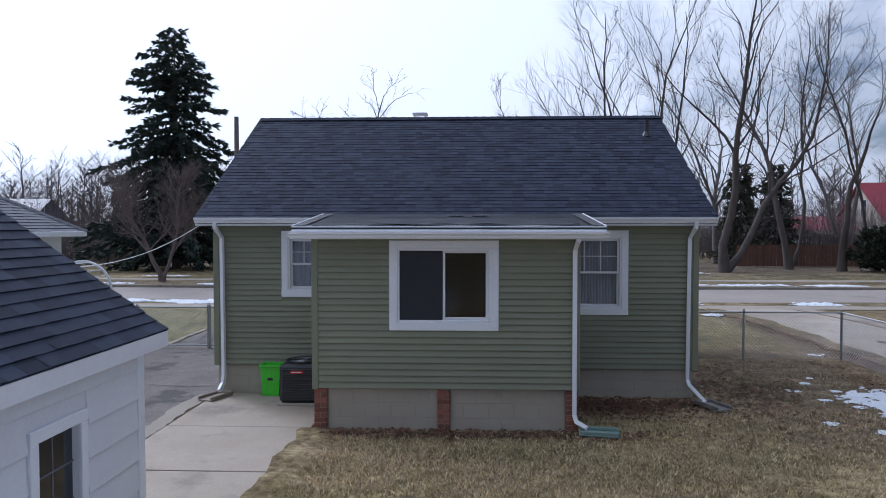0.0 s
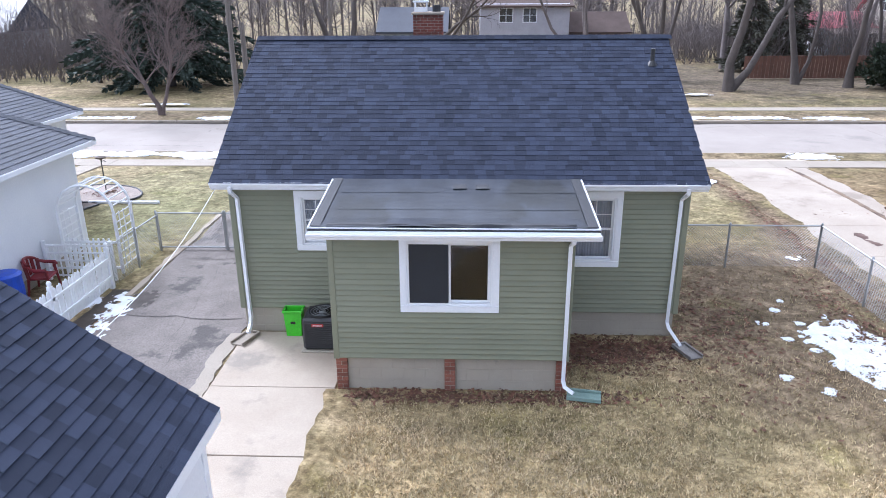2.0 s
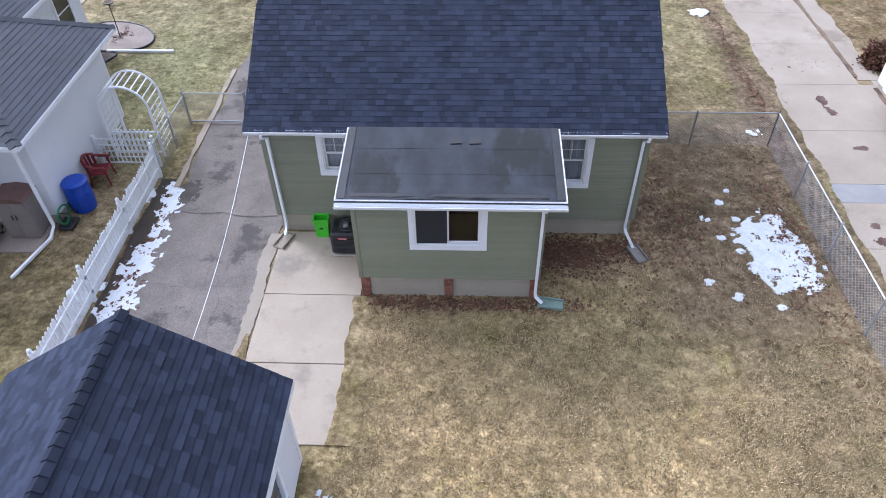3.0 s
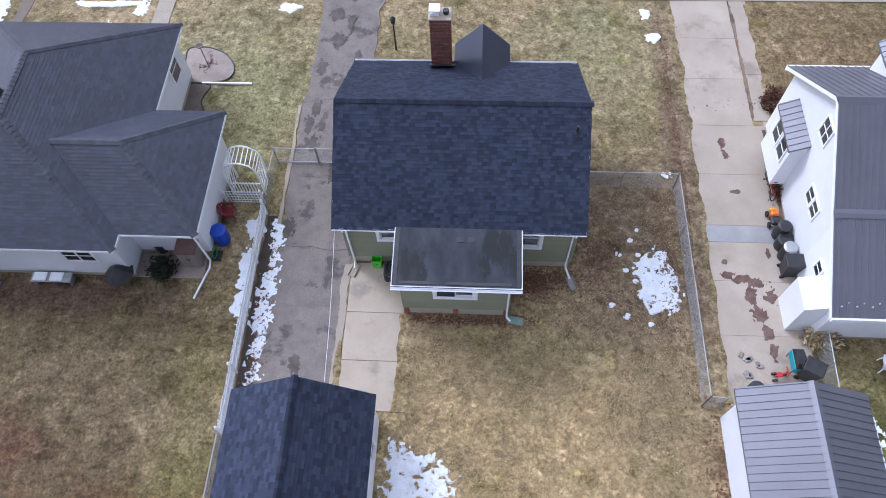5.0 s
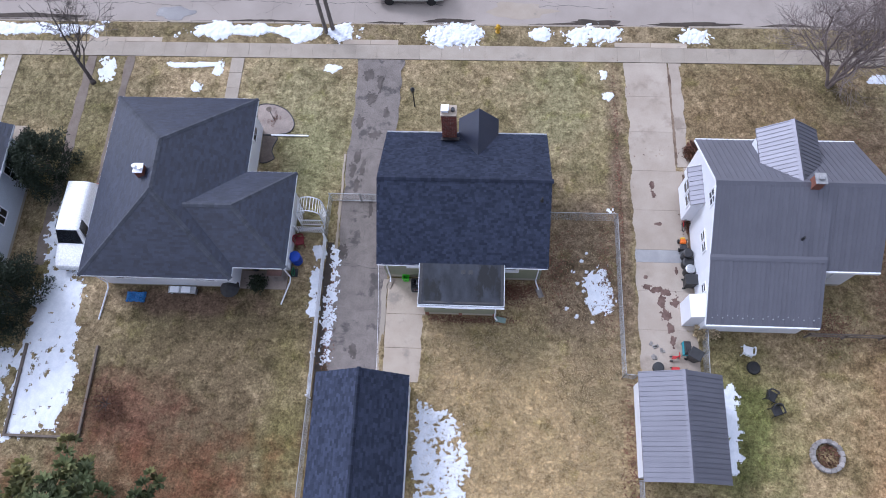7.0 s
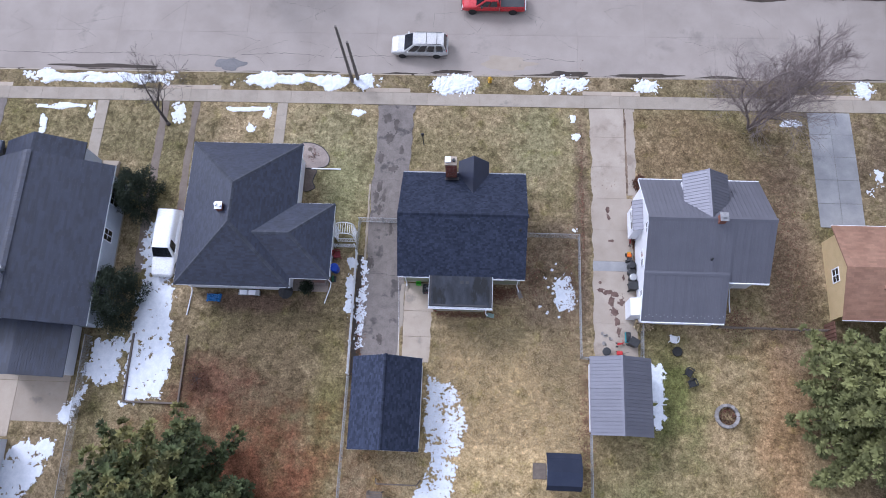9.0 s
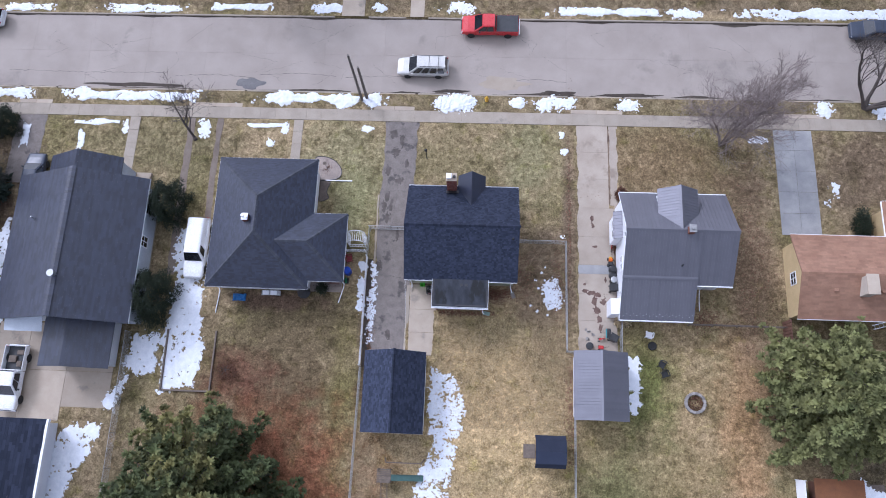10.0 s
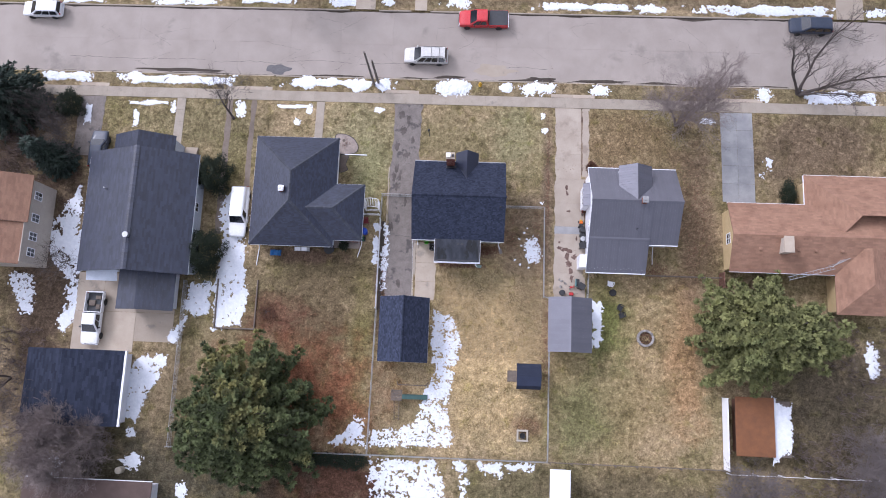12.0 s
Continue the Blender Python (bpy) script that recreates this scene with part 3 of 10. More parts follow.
for y0, y1 in ((6.5, 8.5), (8.5, 10.55), (10.55, 12.8)):
    slab_piece("slab", CONCRETE, back_pad, -5.5, -3.18, y0 + 0.01, y1 - 0.01, 0.03 + rnd(-0.004, 0.004))

n2_yard = thing("parking_pad", "wide concrete parking pad with tar marks", "concrete pad", at=(-38, 2, 0))
n2_yard["kind"] = "structure"
for x0, x1 in ((-42.4, -39.4), (-39.4, -35.6), (-35.6, -31.4)):
    for y0, y1 in ((-0.3, 4.0), (4.0, 8.2)):
        if x0 > -36 and y0 < 3:
            y0 = 0.9
        slab_piece("slab", CONCRETE, n2_yard, x0 + 0.012, x1 - 0.012, y0 + 0.012, y1 - 0.012, 0.03)

for x0, x1, label in ((-13.9, -11.6, "concrete drive across the street"), (-7.0, -5.6, "narrow concrete path across the street"), (41.0, 44.0, "concrete drive across the street")):
    ob = thing("driveway", label, "driveway", at=(x0, 45, 0))
    ob["kind"] = "structure"
    for y0, y1 in ((40.1, 43.6), (44.8, 49), (49, 54)):
        slab_piece("slab", CONCRETE, ob, x0, x1, y0 + 0.02, y1 - 0.02, -0.1)


def ragged(name, x0, x1, y0, y1, z0, z1, mat, label, category, wob=0.12, step=0.35, seed=0, thick=0.06, parent=None, fall=0.02):
    """A strip along y with uneven edges; fall: how gently its far side runs out."""
    n = max(2, int((y1 - y0) / step))
    v = []
    for i in range(n + 1):
        y = y0 + (y1 - y0) * i / n
        k = i / n
        a = x0 + wob * 2 * noise.noise((y * 0.9, seed, 0.3)) + rnd(-0.03, 0.03)
        b = x1 + wob * 2 * noise.noise((y * 0.9, seed, 7.7)) + rnd(-0.03, 0.03)
        z = sloped(y) - 0.03 + z0
        v += [(a, y, z - thick), (a + 0.02, y, z), (b - 0.02, y, z), (b - 0.02 + fall, y, z - thick)]
    f = [(i * 4 + j, i * 4 + j + 1, i * 4 + j + 5, i * 4 + j + 4) for i in range(n) for j in range(3)]
    f += [(0, 1, 2, 3), (n * 4 + 3, n * 4 + 2, n * 4 + 1, n * 4)]
    gg = Geo().add(v, [q[::-1] for q in f])
    return part(name, gg, mat, parent) if parent else single(name, gg, mat, label, category, kind="structure")


TRACK = surf("earth_track", (0.16, 0.125, 0.10), (0.20, 0.165, 0.135), 1.5, 0.95, 0.5, 40)
asphalt = ragged("driveway", -8.75, -5.62, 6.8, 28.66, 0.02, 0.02, ASPHALT, "cracked grey asphalt driveway with broken edges", "driveway", 0.12, 0.3, 3)
ragged("garden_path", -27.9, -27.2, 13, 28.66, 0.015, 0.015, TRACK, "two-track earth drive between the houses", "dirt track", 0.05, 0.4, 8)
ragged("garden_path", -25.1, -24.5, 13, 28.66, 0.015, 0.015, TRACK, "two-track earth drive between the houses", "dirt track", 0.05, 0.4, 9)


for x0, x1, y0, y1, label in ((-17.6, -16.7, 23.6, 28.66, "concrete front path of the white house"), (-33.7, -32.7, 23.0, 28.66, "concrete front path of the pale house"), (-22.6, -16.7, 22.9, 23.3, "concrete ledge path")):
    if y1 - y0 > 1:
        ob = thing("garden_path", label, "path", at=(x0, y0, 0))
        ob["kind"] = "structure"
        for k in range(4):
            a, b = y0 + (y1 - y0) * k / 4, y0 + (y1 - y0) * (k + 1) / 4
            slab_piece("slab", WALK_CONC, ob, x0, x1, a + 0.01, b - 0.01, sloped(a), 0.08, sloped(b))
ragged("driveway", -45.0, -42.0, 21.5, 28.66, 0.015, 0.015, ASPHALT, "patched old driveway beside the pale house", "driveway", 0.1, 0.4, 12)


def crack_line(parent, pts, w, z, seed):
    """A thin crack or tar seam: a narrow wandering ribbon a few millimetres over its slab."""
    v, f = [], []
    for (x0, y0), (x1, y1) in zip(pts, pts[1:]):
        n = max(2, int(math.hypot(x1 - x0, y1 - y0) / 0.12))
        for i in range(n + 1):
            k = i / n
            dx, dy = x1 - x0, y1 - y0
            l = math.hypot(dx, dy)
            s = 0.16 * noise.noise((k * l * 1.6 + seed, seed * 3.1, 0))
            ww = w * (0.5 + abs(noise.noise((k * l * 3 + seed, 5.0, seed))) * 1.5)
            x, y = x0 + dx * k - dy / l * s, y0 + dy * k + dx / l * s
            v += [(x - dy / l * ww, y + dx / l * ww, z(y) if callable(z) else z), (x + dy / l * ww, y - dx / l * ww, z(y) if callable(z) else z)]
        base = len(v) - 2 * (n + 1)
        f += [(base + 2 * i, base + 2 * i + 1, base + 2 * i + 3, base + 2 * i + 2) for i in range(n)]
    return part("crack", Geo().add(v, f), CRACK, parent)


for k, (y, w) in enumerate(((8.1, 0.006), (9.4, 0.005), (10.9, 0.007), (12.2, 0.006), (13.45, 0.028), (14.6, 0.008), (15.9, 0.006), (17.25, 0.02), (18.4, 0.008), (19.9, 0.01), (21.6, 0.016), (23.0, 0.012), (24.4, 0.014), (25.6, 0.012), (27.0, 0.014))):
    crack_line(asphalt, [(-8.6, y + rnd(-.2, .2)), (-7.3, y + rnd(-.25, .25)), (-5.8, y + rnd(-.2, .2))], w * 0.6, lambda q: sloped(q) + 0.0, k)
for k, pts in enumerate((((-7.2, 8), (-7.0, 13), (-7.5, 18), (-7.1, 24)), ((-6.5, 8), (-6.7, 12), (-6.3, 16)), ((-8.2, 14), (-8.0, 18), (-8.3, 21), (-7.9, 27)), ((-6.6, 19), (-6.4, 23), (-6.8, 28)))):
    crack_line(asphalt, pts, 0.0045, lambda q: sloped(q) + 0.0, 40 + k)
ragged("soil_strip", -9.5, -9.02, 5.3, 15.0, 0.012, 0.012, DIRT, "bare dark soil along the foot of the picket fence", "soil", 0.06, 0.2, 29, 0.04)
strip = ragged("edging_strip", -9.02, -8.84, 14.6, 21.2, 0.045, 0.045, CONCRETE, "narrow concrete edging beside the asphalt", "edging", 0.03, 0.3, 21, 0.12)
ragged("edging_strip", -5.86, -5.53, 6.9, 12.7, 0.026, 0.026, WALK_CONC, "broken pale concrete edge between asphalt and pad", "edging", 0.05, 0.12, 22)
ragged("turf_edge", -3.36, -3.0, 6.5, 10.5, 0.042, 0.042, LAWN, "dry turf creeping over the edge of the pad", "lawn edge", 0.1, 0.16, 27, 0.05, None, 0.3)
ragged("turf_edge", -5.72, -5.5, 6.6, 9.3, 0.036, 0.036, LAWN, "dry grass in the joint beside the pad", "lawn edge", 0.07, 0.16, 28, 0.05)
for k in range(34):
    x, y = rnd(-45, 45), rnd(KERB_NEAR + 0.5, KERB_FAR - 2.5)
    crack_line(road, [(x, y), (x + rnd(-2.5, 2.5), y + rnd(0.5, 1.4)), (x + rnd(-3, 3), y + rnd(1.5, 2.4))], 0.008, ROAD_Z + 0.006, 60 + k)


def flat_blob(name, parent, cx, cy, rx, ry, z, mat, seed, label="", sz=None):
    """A flat uneven stain or patch a few millimetres over its support."""
    n = 28
    v = [(cx, cy, z)]
    for i in range(n):
        a = 2 * math.pi * i / n
        r = 1 + 0.75 * noise.noise((math.cos(a) * 1.4 + seed * 3.3, math.sin(a) * 1.4, seed)) + 0.25 * noise.noise((math.cos(a) * 5, math.sin(a) * 5, seed))
        v.append((cx + rx * r * math.cos(a), cy + ry * r * math.sin(a), z))
    return part(name, Geo().add(v, [(0, i + 1, (i + 1) % n + 1) for i in range(n)]), mat, parent, label)


EARTH = surf("leafy_earth", (0.15, 0.105, 0.072), (0.225, 0.165, 0.115), 1.4, 0.95, 0.6, 22, c3=(0.10, 0.066, 0.047), spots=0.52, grit=0.4)
for x0_, x1_, y0_, y1_, wob_, seed_, label_ in ((8.75, 9.44, 7.3, 28.6, 0.09, 61, "leafy earth creeping over the drive's edge"), (12.24, 12.42, 20.9, 28.3, 0.045, 62, "dirt and weeds in the drive's seam"),
                                               (13.1, 13.36, 20.6, 28.4, 0.07, 63, "dry turf along the narrow strip"), (12.62, 12.86, 14.6, 20.2, 0.06, 64, "earth along the foot of the white wall")):
    ragged("soil_strip", x0_, x1_, y0_, y1_, 0.043, 0.043, LAWN if seed_ in (61, 63) else EARTH, label_, "bare soil", wob_, 0.13, seed_, 0.05)


def blotch(name, parent, spots, z, mat, seed, cell=0.045, cut=0.42):
    """A grainy stain: cells kept where the spots' strength and noise together pass a threshold."""
    xs, ys = [q[0] for q in spots], [q[1] for q in spots]
    rm = max(max(q[2], q[3]) for q in spots) * 1.6
    g, idx = Geo(), {}
    nx, ny = int((max(xs) - min(xs) + 2 * rm) / cell), int((max(ys) - min(ys) + 2 * rm) / cell)
    ox, oy = min(xs) - rm, min(ys) - rm
    for i in range(nx):
        for j in range(ny):
            x, y = ox + i * cell, oy + j * cell
            f = max(math.exp(-((x - q[0]) / q[2]) ** 2 - ((y - q[1]) / q[3]) ** 2) for q in spots)
            if f + 0.42 * noise.noise((x * 3.1, y * 3.1, seed)) + 0.34 * noise.noise((x * 8.3, y * 8.3, seed)) < cut or f < 0.12:
                continue
            ring = []
            for p in ((i, j), (i + 1, j), (i + 1, j + 1), (i, j + 1)):
                if p not in idx:
                    idx[p] = len(g.v)
                    g.v.append((ox + p[0] * cell + rnd(-0.35, 0.35) * cell, oy + p[1] * cell + rnd(-0.35, 0.35) * cell, z))
                ring.append(idx[p])
            g.f.append(tuple(ring))
    return part(name, g, mat, parent)


blotch("stain", conc_drive, [(9.95, 12.68, 0.3, 0.2), (10.5, 12.5, 0.45, 0.2), (11.1, 12.35, 0.4, 0.2), (11.55, 11.7, 0.22, 0.4), (10.8, 11.7, 0.2, 0.5), (11.0, 10.9, 0.3, 0.3), (11.2, 10.2, 0.2, 0.4), (11.3, 9.4, 0.18, 0.4), (9.95, 13.3, 0.12, 0.12)], 0.036, RUST, 3.7)
blotch("stain", conc_drive, [(10.66, 19.35, 0.12, 0.4), (10.75, 18.75, 0.13, 0.2), (11.8, 13.7, 0.09, 0.3), (10.9, 16.75, 0.25, 0.12)], 0.036, RUST, 8.1, 0.035)
slab_piece("slab", DRIVE_CONC, conc_drive, 12.757, 13.12, 19.1, 20.7, 0.03)
WORN = surf("worn_tar", (0.075, 0.064, 0.056), (0.12, 0.102, 0.09), 2, 0.9, 0.4)
blotch("stain", asphalt, [(-8.15, 20.9, 0.28, 0.45), (-8.35, 20.1, 0.22, 0.6), (-7.75, 20.1, 0.15, 0.7), (-8.05, 19.0, 0.2, 0.5), (-7.35, 8.2, 0.22, 0.4), (-8.5, 14.3, 0.3, 0.5), (-7.0, 17.5, 0.14, 0.6), (-8.2, 23.6, 0.26, 0.5), (-5.55, 13.4, 0.12, 0.5), (-7.2, 22.6, 0.4, 0.3)], 0.026, WORN, 5.3, 0.05)
for k, (cx, cy, rx, ry) in enumerate(((-7.6, 25.5, 0.3, 0.5), (-7.9, 27.3, 0.35, 0.45), (-7.1, 26.6, 0.2, 0.6), (-6.5, 24.4, 0.2, 0.5))):
    blotch("stain", asphalt, [(cx, cy, rx, ry)], sloped(cy - ry * 1.6) - 0.03 + 0.0275, WORN, 11.3 + k, 0.05)
for i, (cx, cy, rx, ry) in enumerate(((2.3, 33.0, 2.2, 0.7),)):
    flat_blob("patch", road, cx, cy, rx, ry, ROAD_Z + 0.008, CONCRETE, i + 50)


def gutter(y0, y1, seed, label):
    """Dark wet silt along a kerb, with an uneven edge."""
    v, f = [], []
    n = 420
    for i in range(n + 1):
        x = -60 + 120 * i / n
        w = 0.05 + 0.55 * max(0, noise.noise((x * 0.22, seed, 0))) + 0.14 * max(0, noise.noise((x * 1.7, seed, 3)))
        v += [(x, y0, ROAD_Z + 0.012), (x, y0 + (w if y1 > y0 else -w), ROAD_Z + 0.007)]
    f = [(2 * i, 2 * i + 2, 2 * i + 3, 2 * i + 1) for i in range(n)]
    part("gutter_silt", Geo().add(v, f), DIRT, road, "dark wet silt in the gutter")


WET = surf("wet_silt", (0.075, 0.07, 0.072), (0.10, 0.094, 0.095), 1.5, 0.3, 0.2, 30)
for i, (cx, cy, rx, ry) in enumerate(((-22.5, 32.45, 1.5, 0.55), (-33.5, 32.15, 4.6, 0.22), (7.6, 32.1, 1.6, 0.24), (14.5, 32.0, 2.6, 0.16), (-2.6, 32.05, 1.5, 0.18))):
    flat_blob("wet_patch", road, cx, cy, rx, ry, ROAD_Z + 0.015 + 0.001 * i, WET if i == 0 else DIRT, i + 85, "dark wet patch by the kerb")
for k, (x0, x1, y) in enumerate(((-47, -31, 33.6), (-30, -22, 33.2), (-21.5, -14, 33.5), (-13, -3, 33.4), (3, 8.5, 33.3))):
    crack_line(road, [(x0, y), ((x0 + x1) / 2, y + rnd(-0.2, 0.3)), (x1, y + rnd(-0.2, 0.2))], 0.02, ROAD_Z + 0.007, 110 + k)
gutter(KERB_NEAR + 0.001, KERB_NEAR + 1, 2.2, "")
gutter(KERB_FAR - 0.001, KERB_FAR - 1, 9.1, "")

# ---- the green house ----
BOARDS = []  # lap boards: (parent, axis, sign, plane, u0, u1, z0, height, material, name)


def lap(parent, axis, sign, plane, u0, u1, z0, z1, holes=(), expo=0.1016, mat=None, name="siding_board", top=None):
    """Courses of lap siding on a wall in the plane axis = plane that faces sign; u runs along the wall. top(u0, u1, z): clips boards under a gable."""
    z = z0
    while z < z1 - 0.02:
        h = min(expo, z1 - z)
        spans = [(u0, u1)]
        for a, b, c, d in holes:
            if c < z + h - 0.01 and d > z + 0.01:
                spans = [q for s, t in spans for q in ((s, min(t, a)), (max(s, b), t)) if q[1] - q[0] > 0.03]
        for s, t in spans:
            if top:
                s, t = top(s, t, z + h)
                if t - s < 0.1:
                    continue
            BOARDS.append((parent, axis, sign, plane, s, t, z, h, mat or SIDING, name))
        z += expo


def wall_panel(g, axis, plane, inner, u0, u1, z0, z1, holes=()):
    """A wall with thickness and openings right through it."""
    def blk(a, b, c, d):
        if b - a > 1e-4 and d - c > 1e-4:
            lo, hi = sorted((plane, inner))
            if axis == "y":
                g.box(a, b, lo, hi, c, d)
            else:
                g.box(lo, hi, a, b, c, d)
    u = u0
    for a, b, c, d in sorted(holes):
        blk(u, a, z0, z1)
        blk(a, b, z0, c)
        blk(a, b, d, z1)
        u = b
    blk(u, u1, z0, z1)


house = thing("house", "small sage-green house with lap siding and dark shingle roof", "house", at=(-1.0, 16.7, 0))
HX0, HX1, HY0, HY1 = -5.55, 3.55, 12.85, 20.6
EAVE, RIDGE_Y, RIDGE_Z = 3.40, 16.7, 5.86
RX0, RX1, RY0, RY1 = -5.79, 3.79, 12.52, 20.94
WALL_TOP = 3.27
PX0, PX1, PY0 = -3.13, 1.02, 10.56
WIN_R = (1.09, 2.15, 1.69, 3.02)
WIN_L = (-4.13, -3.32, 2.00, 3.01)
WIN_P = (-1.80, -0.34, 1.71, 2.87)

w = Geo()
wall_panel(w, "y", HY0, HY0 + 0.15, HX0, HX1, 0.56, WALL_TOP, [WIN_L, WIN_R])
wall_s = part("wall", w, SIDING, house)
w = Geo()
wall_panel(w, "y", HY1, HY1 - 0.15, HX0, HX1, 0.56, WALL_TOP)
wall_n = part("wall", w, SIDING, house)
gable = [(HY0, 0.56), (HY1, 0.56), (HY1, WALL_TOP), (RIDGE_Y, RIDGE_Z - 0.2), (HY0, WALL_TOP)]
wall_w = part("wall", Geo().prism(gable, HX0, HX0 + 0.15, "x"), SIDING, house)
wall_e = part("wall", Geo().prism(gable, HX1 - 0.15, HX1, "x"), SIDING, house)
w = Geo()
wall_panel(w, "y", PY0, PY0 + 0.12, PX0, PX1, 0.66, 3.05, [WIN_P])
wall_p = part("wall", w, SIDING, house)
wall_pw = part("wall", Geo().box(PX0, PX0 + 0.12, PY0 + 0.12, HY0, 0.66, 3.1), SIDING, house)
wall_pe = part("wall", Geo().box(PX1 - 0.12, PX1, PY0 + 0.12, HY0, 0.66, 3.1), SIDING, house)
# rooms behind the panes
part("interior", Geo().box(PX0 + 0.12, PX1 - 0.12, PY0 + 0.12, HY0, 0.62, 0.66).box(HX0 + .15, HX1 - .15, HY0 + .15, HY1 - .15, 0.52, 0.56)
     .box(HX0 + .15, HX1 - .15, HY0 + 3.0, HY0 + 3.1, 0.56, 3.2).box(PX0 + .12, PX1 - .12, HY0 - 0.012, HY0 - 0.004, 0.66, 3.05), ROOM, house)
part("attic_floor", Geo().box(HX0 + .15, HX1 - .15, HY0 + .15, HY1 - .15, 3.2, 3.26), ROOM, house)

win_trim = 0.125
gap = lambda h: (h[0] - win_trim, h[1] + win_trim, h[2] - win_trim, h[3] + win_trim)
Z0 = 0.585
lap(wall_s, "y", -1, HY0, HX0 + 0.09, PX0 - 0.004, Z0, WALL_TOP, [gap(WIN_L)])
lap(wall_s, "y", -1, HY0, PX1 + 0.004, HX1 - 0.09, Z0 - 0.04, WALL_TOP, [gap(WIN_R)])
lap(wall_n, "y", 1, HY1, HX0 + 0.09, HX1 - 0.09, Z0, WALL_TOP)
slope = (RIDGE_Z - EAVE) / (RIDGE_Y - RY0)


def under_gable(s, t, z):
    run = (RIDGE_Z - 0.2 - z) / slope
    return (max(s, RIDGE_Y - run), min(t, RIDGE_Y + run)) if z > WALL_TOP else (s, t)


lap(wall_w, "x", -1, HX0, HY0 + 0.09, HY1 - 0.09, Z0, RIDGE_Z - 0.3, top=under_gable)
lap(wall_e, "x", 1, HX1, HY0 + 0.09, HY1 - 0.09, Z0, RIDGE_Z - 0.3, top=under_gable)
lap(wall_p, "y", -1, PY0, PX0 + 0.08, PX1 - 0.08, 0.66, 3.06, [gap(WIN_P)])
lap(wall_pw, "x", -1, PX0, PY0 + 0.08, HY0 - 0.03, 0.66, 3.06)
lap(wall_pe, "x", 1, PX1, PY0 + 0.08, HY0 - 0.03, 0.66, 3.06)
for x0, x1, y0, y1, z0, z1 in ((HX0 - 0.025, HX0 + 0.088, HY0 - 0.025, HY0 + 0.088, 0.56, WALL_TOP), (HX1 - 0.088, HX1 + 0.025, HY0 - 0.025, HY0 + 0.088, 0.52, WALL_TOP),
                               (HX0 - 0.025, HX0 + 0.088, HY1 - 0.088, HY1 + 0.025, 0.56, WALL_TOP), (HX1 - 0.088, HX1 + 0.025, HY1 - 0.088, HY1 + 0.025, 0.56, WALL_TOP),
                               (PX0 - 0.025, PX0 + 0.078, PY0 - 0.025, PY0 + 0.078, 0.64, 3.06), (PX1 - 0.078, PX1 + 0.025, PY0 - 0.025, PY0 + 0.078, 0.64, 3.06)):
    part("corner_trim", Geo().rbox(x0, x1, y0, y1, z0, z1, 0.008), SIDING, house)


def blocks(parent, axis, sign, plane, u0, u1, z0, z1, rows, length=0.4, mat=None, name="concrete_block", depth=0.1):
    """Running-bond masonry on a wall face; each block is a piece."""
    h = (z1 - z0) / rows
    for r in range(rows):
        u = u0 - (length / 2 if r % 2 else 0)
        while u < u1 - 0.01:
            a, b = max(u, u0), min(u + length, u1)
            if b - a > 0.04:
                j = 0.0025 if (name == "concrete_block") else 0.005
                MASONRY.append((parent, axis, sign, plane, a + j, b - j, z0 + r * h + j, z0 + (r + 1) * h - j, mat or BLOCK, name, depth))
            u += length


MASONRY = []
found = part("foundation", Geo().box(HX0 + 0.045, HX1 - 0.045, HY0 + 0.054, HY1 - 0.054, -0.2, 0.56), MORTAR, house, "weathered concrete block foundation")
blocks(found, "y", -1, HY0 + 0.05, HX0 + 0.04, PX0, -0.06, 0.555, 3)
blocks(found, "y", -1, HY0 + 0.05, PX1, HX1 - 0.04, -0.06, 0.52, 3)
blocks(found, "x", -1, HX0 + 0.04, HY0 + 0.06, HY1 - 0.06, -0.06, 0.555, 3)
blocks(found, "x", 1, HX1 - 0.04, HY0 + 0.06, HY1 - 0.06, -0.06, 0.555, 3)
pfound = part("foundation", Geo().box(PX0 + 0.065, PX1 - 0.065, PY0 + 0.065, HY0 + 0.05, -0.2, 0.66), MORTAR, house, "block foundation between brick piers")
piers = ((-3.13, -2.92), (-1.17, -0.97), (0.83, 1.03))
blocks(pfound, "y", -1, PY0 + 0.06, piers[0][1] + 0.005, piers[1][0] - 0.005, -0.05, 0.655, 3)
blocks(pfound, "y", -1, PY0 + 0.06, piers[1][1] + 0.005, piers[2][0] - 0.005, -0.05, 0.655, 3)
blocks(pfound, "x", -1, PX0 + 0.06, PY0 + 0.25, HY0, -0.05, 0.655, 3)
blocks(pfound, "x", 1, PX1 - 0.06, PY0 + 0.25, HY0, -0.05, 0.655, 3)
for a, b in piers:
    pier = part("brick_pier", Geo().box(a + 0.012, b - 0.012, PY0 + 0.012, PY0 + 0.2, -0.1, 0.655), MORTAR, house, "worn red brick pier")
    blocks(pier, "y", -1, PY0, a, b, -0.05, 0.655, 9, 0.21, BRICK, "brick", 0.1)
    if a < -3 or a > 0.5:
        blocks(pier, "x", -1 if a < 0 else 1, a if a < 0 else b, PY0 + 0.105, PY0 + 0.2, -0.05, 0.655, 9, 0.21, BRICK, "brick", 0.1)


SCREEN = surf("insect_screen", (0.014, 0.017, 0.024), (0.018, 0.022, 0.030), 2, 0.6, 0.0, 60)


